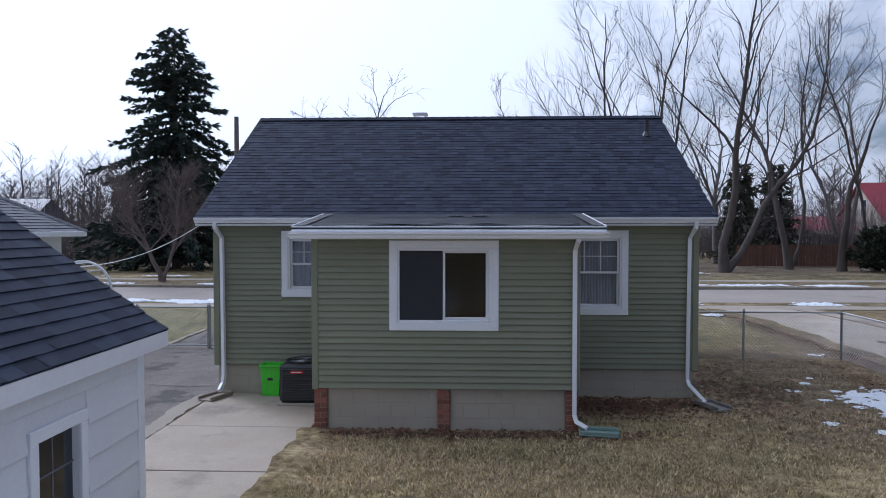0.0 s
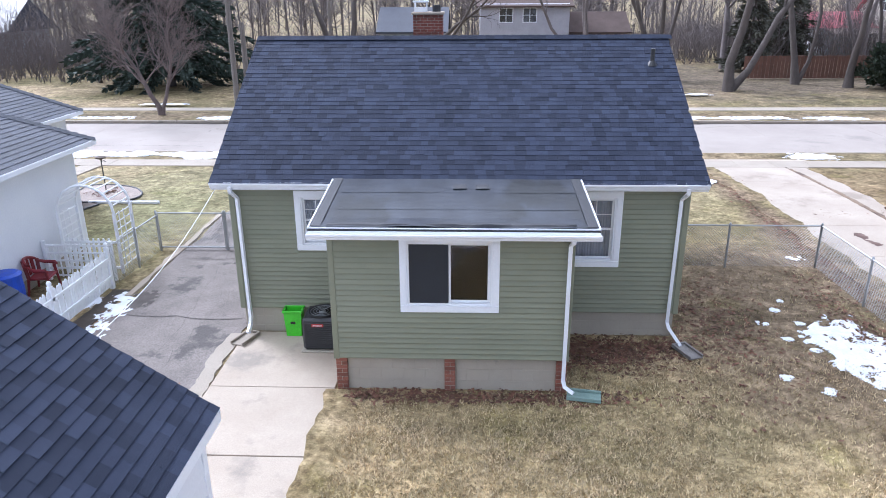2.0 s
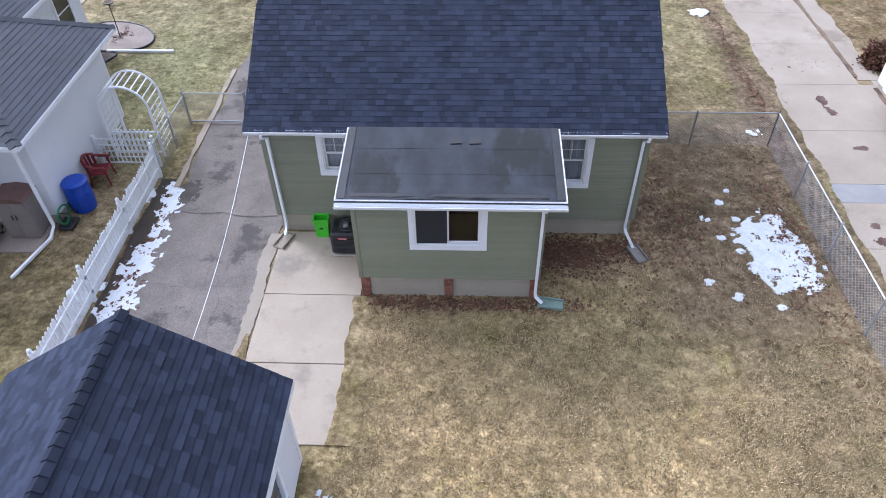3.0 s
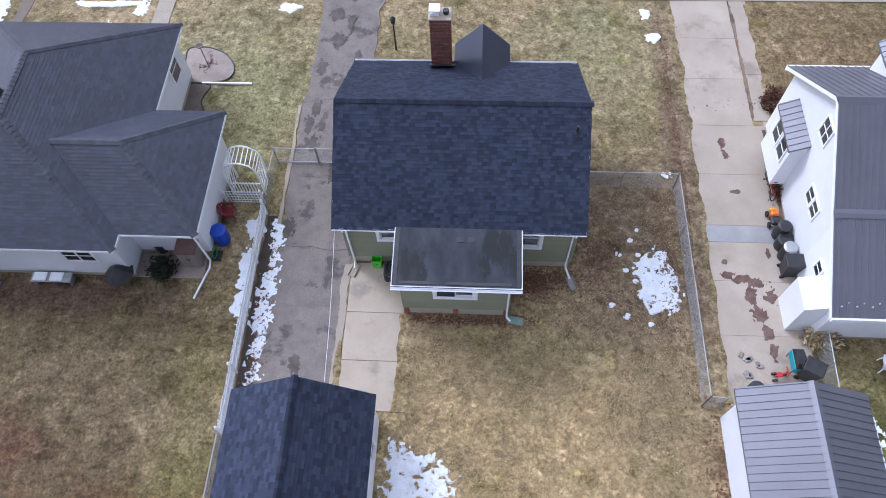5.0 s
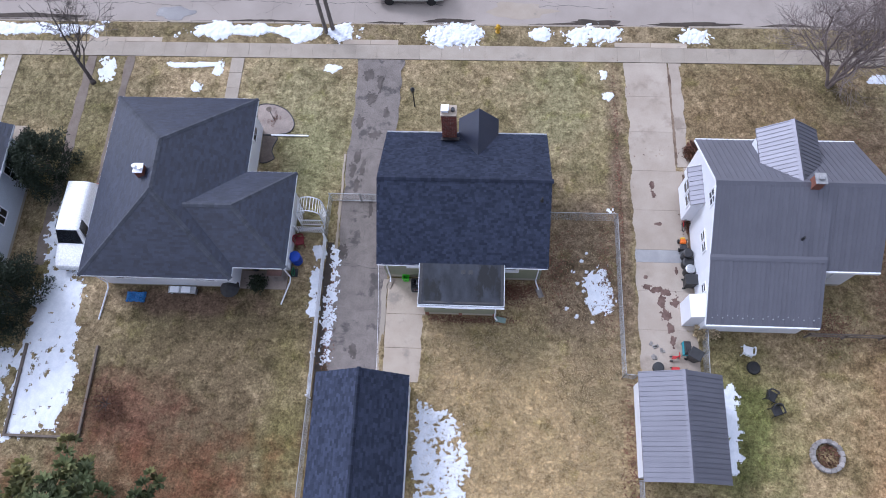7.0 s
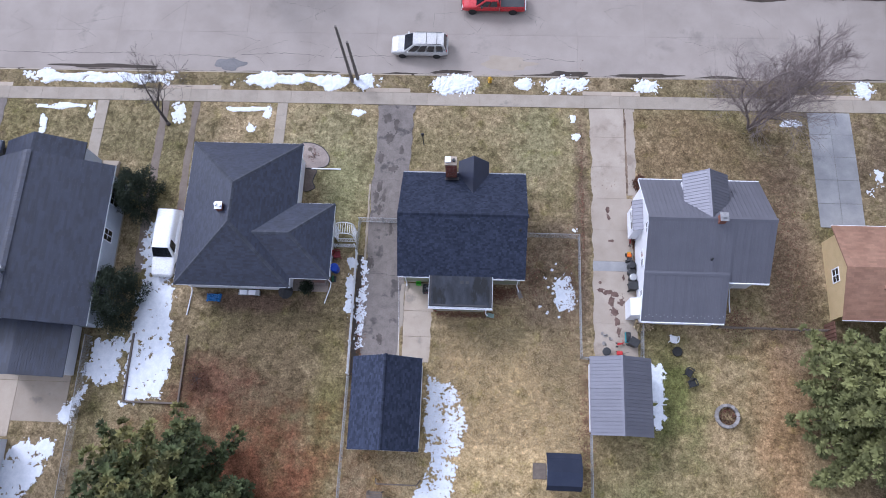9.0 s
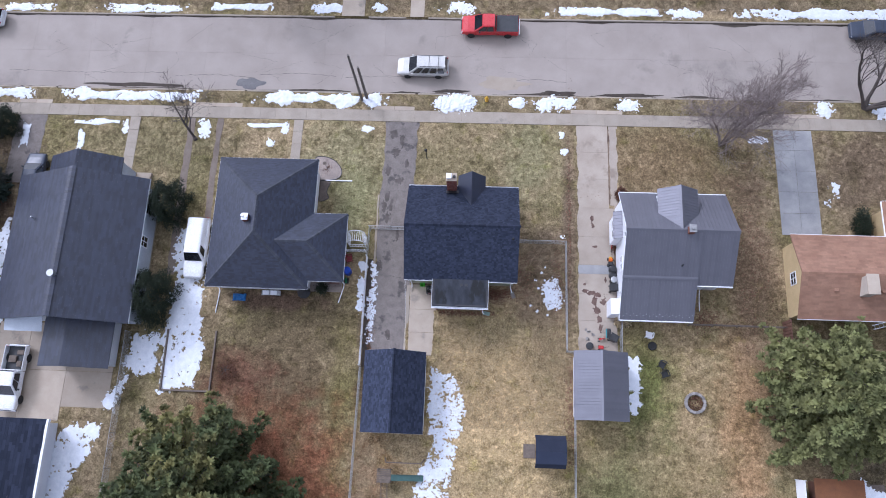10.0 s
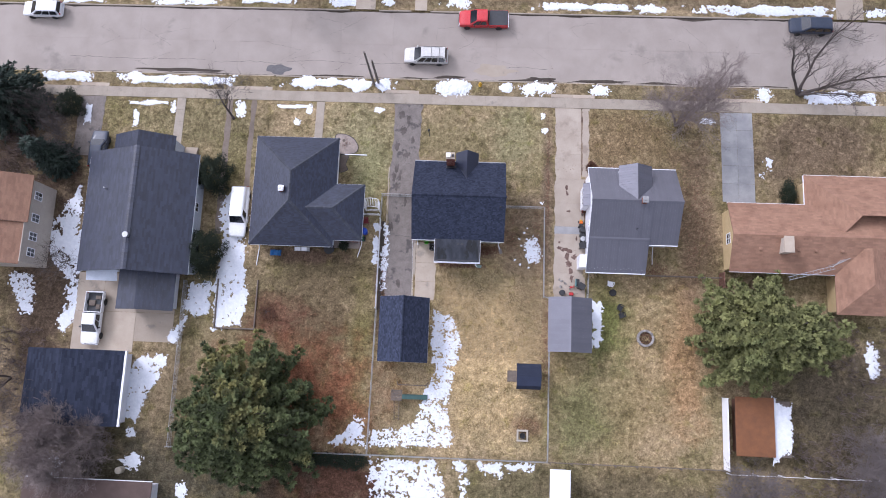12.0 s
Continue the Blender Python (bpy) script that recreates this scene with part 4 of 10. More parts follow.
def window(parent, hole, plane, sign, axis="y", style="slider", curtain=False, trim=0.125, label="white framed window", depth=0.12):
    """A window in a real opening: trim boards, frame, sashes, panes, and a curtain behind. Local u runs along the wall."""
    u0, u1, z0, z1 = hole

    def put(g, a, b, d0, d1, c, e, r=0.006):
        lo, hi = sorted((plane + sign * d0, plane + sign * d1))
        return g.rbox(a, b, lo, hi, c, e, r) if axis == "y" else g.rbox(lo, hi, a, b, c, e, r)

    win = part("window", put(put(put(put(Geo(), u0 - trim, u1 + trim, 0, 0.035, z1, z1 + trim), u0 - trim, u1 + trim, 0, 0.045, z0 - trim, z0),
                                  u0 - trim, u0, 0, 0.035, z0, z1), u1, u1 + trim, 0, 0.035, z0, z1), WHITE, parent, label)
    fr = 0.035
    g = put(put(Geo(), u0, u0 + fr, -0.09, 0.02, z0, z1), u1 - fr, u1, -0.09, 0.02, z0, z1)
    g = put(put(g, u0 + fr, u1 - fr, -0.09, 0.02, z0, z0 + fr), u0 + fr, u1 - fr, -0.09, 0.02, z1 - fr, z1)
    part("frame", g, VINYL, win)
    um, zm = (u0 + u1) / 2, (z0 + z1) / 2
    if style == "slider":
        cells = [(u0 + fr, um + 0.02, z0 + fr, z1 - fr, -0.03), (um - 0.02, u1 - fr, z0 + fr, z1 - fr, -0.06)]
    else:
        cells = [(u0 + fr, u1 - fr, zm - 0.02, z1 - fr, -0.03), (u0 + fr, u1 - fr, z0 + fr, zm + 0.02, -0.06)]
    for k, (a, b, c, d, off) in enumerate(cells):
        s = 0.04
        g = put(put(Geo(), a, a + s, off - 0.02, off + 0.008, c, d), b - s, b, off - 0.02, off + 0.008, c, d)
        g = put(put(g, a + s, b - s, off - 0.02, off + 0.008, c, c + s), a + s, b - s, off - 0.02, off + 0.008, d - s, d)
        if style == "hung" and k == 0:
            for i in (1, 2):
                q = a + s + (b - a - 2 * s) * i / 3
                g = put(g, q - 0.009, q + 0.009, off - 0.012, off - 0.002, c + s, d - s, 0.003)
            g = put(g, a + s, b - s, off - 0.012, off - 0.003, (c + d) / 2 - 0.009, (c + d) / 2 + 0.009, 0.003)
        part("sash", g, VINYL, win)
        pane = part("pane", put(Geo(), a + s, b - s, off - 0.009, off - 0.004, c + s, d - s, 0.001), GLASS, win)
        pane.visible_shadow = False
    if style == "slider":
        part("insect_screen", put(Geo(), u0 + fr, um - 0.02, -0.012, -0.008, z0 + fr, z1 - fr, 0.001), SCREEN, win, "blue-grey insect screen")
    if curtain:
        n = 60
        v = []
        for i in range(n + 1):
            u = u0 + 0.02 + (u1 - u0 - 0.04) * i / n
            off = plane + sign * (-0.16 + 0.014 * math.sin(i * 1.9) + 0.008 * math.sin(i * 0.7))
            v += [(u, off, z0 + 0.02), (u, off, z1 - 0.02)] if axis == "y" else [(off, u, z0 + 0.02), (off, u, z1 - 0.02)]
        part("curtain", Geo().add(v, [(2 * i, 2 * i + 2, 2 * i + 3, 2 * i + 1) for i in range(n)]), CURTAIN, win, "pale sheer curtain", True)
    return win


window(house, WIN_P, PY0, -1, label="wide white sliding window with dark panes")
window(house, WIN_R, HY0, -1, style="hung", curtain=True, label="white double-hung window with pale curtain")
window(house, WIN_L, HY0, -1, style="hung", curtain=True, label="small white double-hung window with pale curtain")

# roof: deck, fascias, gutters, shingles
deck = 0.10
g = Geo().add([(RX0, RY0, EAVE - 0.03), (RX1, RY0, EAVE - 0.03), (RX1, RIDGE_Y, RIDGE_Z - 0.03), (RX0, RIDGE_Y, RIDGE_Z - 0.03), (RX1, RY1, EAVE - 0.03), (RX0, RY1, EAVE - 0.03),
               (RX0, RY0, EAVE - 0.13), (RX1, RY0, EAVE - 0.13), (RX1, RIDGE_Y, RIDGE_Z - 0.13), (RX0, RIDGE_Y, RIDGE_Z - 0.13), (RX1, RY1, EAVE - 0.13), (RX0, RY1, EAVE - 0.13)],
              [(0, 1, 2, 3), (3, 2, 4, 5), (9, 8, 7, 6), (11, 10, 8, 9), (0, 6, 7, 1), (5, 4, 10, 11), (0, 3, 9, 6), (3, 5, 11, 9), (1, 7, 8, 2), (2, 8, 10, 4)])
roof = part("roof", g, UNDERLAY, house, "dark charcoal architectural shingle roof")
for x0, x1 in ((RX0 - 0.005, RX0 + 0.03), (RX1 - 0.03, RX1 + 0.005)):
    for ya, yb in ((RY0, RIDGE_Y), (RY1, RIDGE_Y)):
        part("rake_board", Geo().add([(x0, ya, EAVE - 0.025), (x1, ya, EAVE - 0.025), (x1, yb, RIDGE_Z - 0.025), (x0, yb, RIDGE_Z - 0.025),
                                      (x0, ya, EAVE - 0.17), (x1, ya, EAVE - 0.17), (x1, yb, RIDGE_Z - 0.17), (x0, yb, RIDGE_Z - 0.17)],
                                     [(0, 1, 2, 3), (7, 6, 5, 4), (0, 4, 5, 1), (2, 6, 7, 3), (0, 3, 7, 4), (1, 5, 6, 2)]), WHITE, roof)
part("soffit", Geo().box(RX0 + 0.03, RX1 - 0.03, RY0 + 0.03, HY0 - 0.025, WALL_TOP - 0.02, WALL_TOP), WHITE, roof)
part("soffit", Geo().box(RX0 + 0.03, RX1 - 0.03, HY1 + 0.025, RY1 - 0.03, WALL_TOP - 0.02, WALL_TOP), WHITE, roof)
for y0, y1 in ((RY0 + 0.005, RY0 + 0.03), (RY1 - 0.03, RY1 - 0.005)):
    part("fascia", Geo().rbox(RX0, RX1, y0, y1, EAVE - 0.17, EAVE - 0.015, 0.004), WHITE, roof)


def gutter_run(x0, x1, y, z, out, parent, name="gutter"):
    """A white K-style gutter along x."""
    s = -1 if out < 0 else 1
    prof = [(y, z), (y, z - 0.10), (y + s * 0.06, z - 0.10), (y + s * 0.075, z - 0.06), (y + s * 0.10, z - 0.035), (y + s * 0.105, z), (y + s * 0.095, z),
            (y + s * 0.09, z - 0.03), (y + s * 0.065, z - 0.055), (y + s * 0.052, z - 0.09), (y + s * 0.01, z - 0.09), (y + s * 0.01, z)]
    return part(name, Geo().prism(prof, x0, x1, "x"), WHITE, parent)


gutter_run(RX0, PX0 - 0.27, RY0 + 0.004, EAVE - 0.02, -1, roof)
gutter_run(PX1 + 0.4, RX1, RY0 + 0.004, EAVE - 0.02, -1, roof)
gutter_run(RX0, RX1, RY1 - 0.004, EAVE - 0.02, 1, roof)


def downspout(parent, pts, label="white downspout"):
    return part("downspout", Geo().tube(pts, [0.046] * len(pts), 4), WHITE, parent, label)


downspout(house, [(-5.40, 12.44, 3.30), (-5.40, 12.46, 3.2), (-5.38, 12.76, 3.0), (-5.36, 12.76, 0.4), (-5.36, 12.7, 0.24), (-5.36, 12.5, 0.14)])
downspout(house, [(3.40, 12.44, 3.30), (3.40, 12.46, 3.2), (3.38, 12.76, 3.0), (3.36, 12.76, 0.38), (3.38, 12.68, 0.28), (3.55, 12.3, 0.06)])
downspout(house, [(0.97, 10.2, 3.1), (0.97, 10.22, 3.0), (0.955, 10.47, 2.85), (0.955, 10.47, 0.3), (0.98, 10.42, 0.2), (1.12, 10.3, 0.14)])

# porch roof: nearly flat, rolled roofing with white edge metal and a lifted, torn front edge
PE0, PE1, PEY, PEZ = -3.39, 1.39, 10.25, 3.20
porch_back = 3.43
g = Geo().add([(PE0, PEY, PEZ), (PE1, PEY, PEZ), (PE1, RY0 + 0.1, porch_back), (PE0, RY0 + 0.1, porch_back),
               (PE0, PEY, PEZ - 0.14), (PE1, PEY, PEZ - 0.14), (PE1, RY0 + 0.1, porch_back - 0.14), (PE0, RY0 + 0.1, porch_back - 0.14)],
              [(0, 1, 2, 3), (7, 6, 5, 4), (0, 4, 5, 1), (1, 5, 6, 2), (2, 6, 7, 3), (3, 7, 4, 0)])
proof = part("porch_roof", g, WHITE, house, "nearly flat porch roof of worn grey rolled roofing")
pz = lambda y: PEZ + (porch_back - PEZ) * (y - PEY) / (RY0 + 0.1 - PEY)
for k, (a, b) in enumerate(((PEY + 0.03, PEY + 0.86), (PEY + 0.82, PEY + 1.66), (PEY + 1.62, RY0 + 0.08))):
    n = 26
    v = []
    for i in range(n + 1):
        x = PE0 + 0.05 + (PE1 - PE0 - 0.1) * i / n
        for j, y in enumerate((a, (a + b) / 2, b)):
            lift = 0.0
            if k == 0 and j == 0:
                lift = 0.02 + 0.035 * max(0, noise.noise((x * 0.9, 3, 1)))
            v.append((x, y, pz(y) + 0.006 + 0.004 * k + 0.006 * noise.noise((x * 2, y * 2, 1)) + lift))
    f = [(i * 3 + j, (i + 1) * 3 + j, (i + 1) * 3 + j + 1, i * 3 + j + 1) for i in range(n) for j in range(2)]
    part("roofing_sheet", Geo().add(v, f), ROLLED, proof)
for cx in (-0.92, -0.5):
    part("tar_patch", Geo().slab([(cx - 0.13, 12.02, pz(12.02) + 0.034), (cx + 0.13, 12.04, pz(12.04) + 0.034), (cx + 0.12, 12.26, pz(12.26) + 0.034), (cx - 0.12, 12.25, pz(12.25) + 0.034)], 0.012), TAR, proof, "small black tar patch")
for x0, x1 in ((PE0 + 0.03, PE0 + 0.2), (PE1 - 0.2, PE1 - 0.03)):
    part("edge_felt", Geo().slab([(x0, PEY + 0.05, pz(PEY + 0.05) + 0.03), (x1, PEY + 0.05, pz(PEY + 0.05) + 0.03), (x1, RY0 + 0.06, pz(RY0 + 0.06) + 0.03), (x0, RY0 + 0.06, pz(RY0 + 0.06) + 0.03)], 0.01), TAR, proof, "black felt along the edge")
n = 40
v = []
for i in range(n + 1):
    x = PE0 + 0.3 + 4.1 * i / n
    h = 0.03 + 0.05 * abs(noise.noise((x * 1.3, 8, 2)))
    v += [(x, PEY + 0.05, pz(PEY) + 0.01), (x, PEY + 0.10 + 0.05 * noise.noise((x, 2, 2)), pz(PEY) + 0.012 + h), (x, PEY + 0.22, pz(PEY + 0.22) + 0.02)]
part("torn_edge", Geo().add(v, [(i * 3 + j, (i + 1) * 3 + j, (i + 1) * 3 + j + 1, i * 3 + j + 1) for i in range(n) for j in range(2)]), TAR, proof, "lifted torn edge of black roofing felt")
for x0, x1 in ((PE0 - 0.004, PE0 + 0.016), (PE1 - 0.016, PE1 + 0.004)):
    part("edge_metal", Geo().add([(x0, PEY, PEZ + 0.028), (x1, PEY, PEZ + 0.028), (x1, RY0 + 0.02, porch_back + 0.028), (x0, RY0 + 0.02, porch_back + 0.028),
                                  (x0, PEY, PEZ - 0.02), (x1, PEY, PEZ - 0.02), (x1, RY0 + 0.02, porch_back - 0.02), (x0, RY0 + 0.02, porch_back - 0.02)],
                                 [(0, 1, 2, 3), (7, 6, 5, 4), (0, 4, 5, 1), (2, 6, 7, 3), (0, 3, 7, 4), (1, 5, 6, 2)]), WHITE, proof)
part("edge_metal", Geo().tube([(PE0 + (PE1 - PE0) * i / 24, PEY - 0.002 + 0.012 * noise.noise((i * 0.4, 1, 4)), PEZ + 0.012 + 0.016 * noise.noise((i * 0.35, 2, 2))) for i in range(25)], 0.011, 5), WHITE, proof, "bent thin white edge metal")
part("drip_felt", Geo().rbox(PE0, PE1, PEY - 0.0195, PEY + 0.03, PEZ - 0.045, PEZ - 0.004, 0.003), TAR, proof, "black felt hanging over the edge")
part("fascia", Geo().rbox(PE0, PE1, PEY - 0.02, PEY - 0.004, PEZ - 0.18, PEZ - 0.03, 0.004), WHITE, proof)
gutter_run(PE0 - 0.02, PE1 + 0.02, PEY - 0.021, PEZ - 0.065, -1, proof)
part("soffit", Geo().box(PE0 + 0.02, PE1 - 0.02, PEY + 0.0, PY0 - 0.024, 3.04, 3.06), WHITE, proof)

# entry gable and chimney on the street side
EG, EZ, EY = -0.28, 4.62, 21.95
hw = 1.2
ez = 3.42
gb = part("entry_gable", Geo().prism([(EG - 1.0, 0), (EG + 1.0, 0), (EG + 1.0, 3.5), (EG, 4.45), (EG - 1.0, 3.5)], HY1, EY - 0.15, "y"), WHITE_WALL, house, "white gabled entry on the street side")
back_y = lambda z: RY1 - (z - EAVE) / ((RIDGE_Z - EAVE) / (RY1 - RIDGE_Y))
for s in (-1, 1):
    c = [(EG, EY, EZ), (EG + s * hw, EY, ez), (EG + s * hw, back_y(ez) - 0.05, ez), (EG, back_y(EZ) - 0.1, EZ)]
    part("gable_slope", Geo().slab(c if s < 0 else c[::-1], 0.08), SHINGLE_FAR, gb, "charcoal shingles on the entry gable")
chim = part("chimney", Geo().box(-2.40, -1.58, 20.42, 21.04, 0, 6.22), MORTAR, house, "dark red brick chimney with white metal cap")
for axis, sign, plane, a, b in (("y", -1, 20.41, -2.41, -1.57), ("y", 1, 21.05, -2.41, -1.57), ("x", -1, -2.41, 20.41, 21.05), ("x", 1, -1.57, 20.41, 21.05)):
    blocks(chim, axis, sign, plane, a, b, 3.45, 6.22, 36, 0.205, CHIMNEY_BRICK, "brick", 0.05)
part("crown", Geo().rbox(-2.45, -1.53, 20.37, 21.09, 6.22, 6.3, 0.02), CONCRETE, chim)
part("flue", Geo().tube([(-1.75, 20.73, 6.28), (-1.75, 20.73, 6.48)], 0.12, 10), TAR, chim)
part("cap", Geo().rbox(-2.42, -1.98, 20.5, 20.95, 6.55, 6.6, 0.01).box(-2.38, -2.35, 20.55, 20.58, 6.3, 6.55).box(-2.05, -2.02, 20.55, 20.58, 6.3, 6.55)
     .box(-2.38, -2.35, 20.88, 20.91, 6.3, 6.55).box(-2.05, -2.02, 20.88, 20.91, 6.3, 6.55).box(-2.36, -2.04, 20.57, 20.9, 6.3, 6.42), VINYL, chim, "white metal chimney cap")
part("flashing", Geo().slab([(-2.5, 20.1, 4.05), (-1.4, 20.1, 4.05), (-1.4, 20.45, 3.80), (-2.5, 20.45, 3.80)], 0.02), TAR, chim)
part("vent_pipe", Geo().tube([(3.30, 15.78, 5.2), (3.30, 15.78, 5.62)], 0.05, 10).tube([(3.30, 15.78, 5.25), (3.30, 15.78, 5.36)], [0.13, 0.06], 10), BLACK, roof, "black plumbing vent pipe")

# ---- roofs of the other buildings ----
SHINGLED = []  # slopes to cover with shingle tabs at the end of the file


def slope_quad(parent, e0, e1, t1, t0, mat, cover=True, thick=0.12, name="roof_slope", tab=0.3, course=0.14):
    """One roof slope: eave e0-e1, top t0-t1 (t0 over e0); a deck with shingles over it."""
    g = Geo()
    if (Vector(t1) - Vector(t0)).length < 1e-4:
        g.slab([e0, e1, t1], thick)
    else:
        g.slab([e0, e1, t1, t0], thick)
    ob = part(name, g, mat, parent)
    if cover:
        SHINGLED.append((ob, e0, e1, t1, t0, mat, tab, course))
    return ob


def cap_line(parent, p, q, mat, w=0.15):
    """Overlapping cap shingles along a hip or ridge."""
    p, q = Vector(p), Vector(q)
    way = (q - p).normalized()
    side = way.cross(Vector((0, 0, 1))).normalized()
    up = side.cross(way)
    g, n = Geo(), max(2, int((q - p).length / 0.22))
    for i in range(n):
        a, b = p + (q - p) * i / n, p + (q - p) * (i + 1.15) / n
        g.add([a - side * w - up * 0.03, a + up * 0.055, a + side * w - up * 0.03, b - side * w - up * 0.045, b + up * 0.03, b + side * w - up * 0.045], [(0, 1, 4, 3), (1, 2, 5, 4), (0, 2, 1)])
    return part("ridge_cap", g, mat, parent, kind="stuff")


def eave_line(parent, p, q, h=0.14, d=0.07):
    """White gutter board along an eave from p to q (level)."""
    p, q = Vector(p), Vector(q)
    way = (q - p).normalized()
    m = Matrix.Translation(p) @ Matrix(((way.x, -way.y, 0, 0), (way.y, way.x, 0, 0), (0, 0, 1, 0), (0, 0, 0, 1)))
    return part("gutter", Geo().rbox(0, (q - p).length, -d / 2, d / 2, -h, 0.0, 0.015, m), WHITE, parent)


def far_window(parent, axis, sign, plane, u, z, wdt, hgt, panes=2, frame_mat=None):
    """A framed window set on a wall: frame with rails, dark panes behind it."""
    def put(g, a, b, d0, d1, c, e, r=0.01):
        lo, hi = sorted((plane + sign * d0, plane + sign * d1))
        return g.rbox(a, b, lo, hi, c, e, r) if axis == "y" else g.rbox(lo, hi, a, b, c, e, r)
    a, b, c, d = u - wdt / 2, u + wdt / 2, z, z + hgt
    t = 0.07
    ring = []
    for off in (0.0, 0.05):
        for e in (t, 0.0):
            for p, q in ((a - e, c - e), (b + e, c - e), (b + e, d + e), (a - e, d + e)):
                w = plane + sign * off
                ring.append((p, w, q) if axis == "y" else (w, p, q))
    faces = []
    for i in range(4):
        j = (i + 1) % 4
        faces += [(8 + i, 8 + j, 12 + j, 12 + i), (i, j, 8 + j, 8 + i), (4 + i, 12 + i, 12 + j, 4 + j), (i, 4 + i, 4 + j, j)]
    win = part("window", Geo().add(ring, faces), frame_mat or VINYL, parent, "white framed window with dark panes")
    for i in range(1, panes):
        q = a + (b - a) * i / panes
        part("mullion", put(Geo(), q - 0.03, q + 0.03, 0, 0.045, c, d), frame_mat or VINYL, win)
    part("glazing_bar", put(Geo(), a, b, 0.0, 0.04, (c + d) / 2 - 0.02, (c + d) / 2 + 0.02), frame_mat or VINYL, win)
    for i in range(panes):
        q0, q1 = a + (b - a) * i / panes, a + (b - a) * (i + 1) / panes
        part("pane", put(Geo(), q0 + 0.01, q1 - 0.01, 0.004, 0.02, c + 0.005, d - 0.005, 0.003), DARK_GLASS, win)
    return win


def body(parent, x0, x1, y0, y1, z0, z1, mat, base=0.25):
    part("wall", Geo().rbox(x0, x1, y0, y1, z0 + base, z1, 0.02), mat, parent)
    part("foundation", Geo().box(x0 + 0.04, x1 - 0.04, y0 + 0.04, y1 - 0.04, z0 - 0.2, z0 + base), BLOCK, parent)


# ---- hipped white house beside the drive ----
n1 = thing("house", "low white house with hipped grey shingle roof", "house", at=(-17.5, 17, 0))
part("wall", Geo().rbox(-22.6, -14.5, 11.85, 22.85, 0.3, 3.04, 0.02), WHITE_WALL, n1)
part("wall", Geo().rbox(-14.5, -11.5, 13.0, 17.8, 0.3, 3.04, 0.02), WHITE_WALL, n1)
part("foundation", Geo().box(-22.55, -14.55, 11.9, 22.8, -0.2, 0.3).box(-14.55, -11.54, 13.05, 17.75, -0.2, 0.3), BLOCK, n1)
part("patio_floor", Geo().rbox(-14.75, -11.7, 11.85, 13.0, -0.1, 0.06, 0.015), PAVER, n1)
E1 = 3.1
HIP_Z, WING_Z = 5.95, 4.93
A, B, C, D = (-23.0, 11.42, E1), (-14.1, 11.42, E1), (-14.1, 23.29, E1), (-23.0, 23.29, E1)
r0, r1 = (-18.4, 15.65, HIP_Z), (-18.4, 18.75, HIP_Z)
slope_quad(n1, A, B, r0, r0, SHINGLE_FAR)
slope_quad(n1, B, C, r1, r0, SHINGLE_FAR)
slope_quad(n1, C, D, r1, r1, SHINGLE_FAR)
slope_quad(n1, D, A, r0, r1, SHINGLE_FAR)
wa, wb = (-11.07, 12.16, E1), (-11.07, 18.22, E1)
wr0, wr1 = (-14.05, 15.2, WING_Z), (-16.85, 15.2, WING_Z)
slope_quad(n1, wa, wb, wr0, wr0, SHINGLE_FAR)
slope_quad(n1, wb, (-14.1, 18.22, E1), wr1, wr0, SHINGLE_FAR)
slope_quad(n1, (-14.1, 12.16, E1), wa, wr0, wr1, SHINGLE_FAR)
for p, q in ((A, r0), (B, r0), (C, r1), (D, r1), (r0, r1), (wa, wr0), (wb, wr0), (wr1, wr0)):
    cap_line(n1, p, q, RIDGE)
for p, q in ((A, B), (B, (-14.1, 12.16, E1)), ((-14.1, 12.16, E1), wa), (wa, wb), (wb, (-14.1, 18.22, E1)), ((-14.1, 18.22, E1), C), (C, D), (D, A)):
    eave_line(n1, p, q)
part("soffit", Geo().box(-22.98, -14.12, 11.44, 23.27, E1 - 0.1, E1 - 0.065), WHITE, n1)
part("soffit", Geo().box(-14.12, -11.09, 12.18, 18.2, E1 - 0.1, E1 - 0.065), WHITE, n1)
for u, wdt in ((-21.0, 1.1), (-16.2, 1.2)):
    far_window(n1, "y", -1, 11.85, u, 1.45, wdt, 0.8)
far_window(n1, "y", -1, 13.0, -13.3, 1.5, 1.1, 0.8)
far_window(n1, "x", 1, -14.5, 21.6, 1.4, 0.9, 1.2, 1)
part("downspout", Geo().tube([(-11.25, 12.2, 2.98), (-11.45, 12.5, 2.7), (-11.45, 12.55, 0.35), (-11.5, 12.3, 0.12), (-11.9, 10.9, 0.06)], 0.05, 4), WHITE, n1)
part("downspout", Geo().tube([(-22.8, 11.5, 2.98), (-22.68, 11.8, 2.7), (-22.7, 11.85, 0.35), (-22.7, 11.6, 0.12), (-22.9, 9.6, 0.06)], 0.05, 4), WHITE, n1)
stack = part("chimney", Geo().rbox(-19.5, -19.0, 16.6, 17.15, 5.0, 5.95, 0.02), CHIMNEY_BRICK, n1, "stub brick chimney with white cap")
part("cap", Geo().rbox(-19.53, -18.97, 16.57, 17.18, 5.95, 6.01, 0.015).tube([(-19.4, 16.9, 6.0), (-19.4, 16.9, 6.25)], 0.12, 10).tube([(-19.1, 16.8, 6.0), (-19.1, 16.8, 6.17)], 0.1, 10), VINYL, stack)

# ---- white house with the grey metal roof ----
PANELS = []


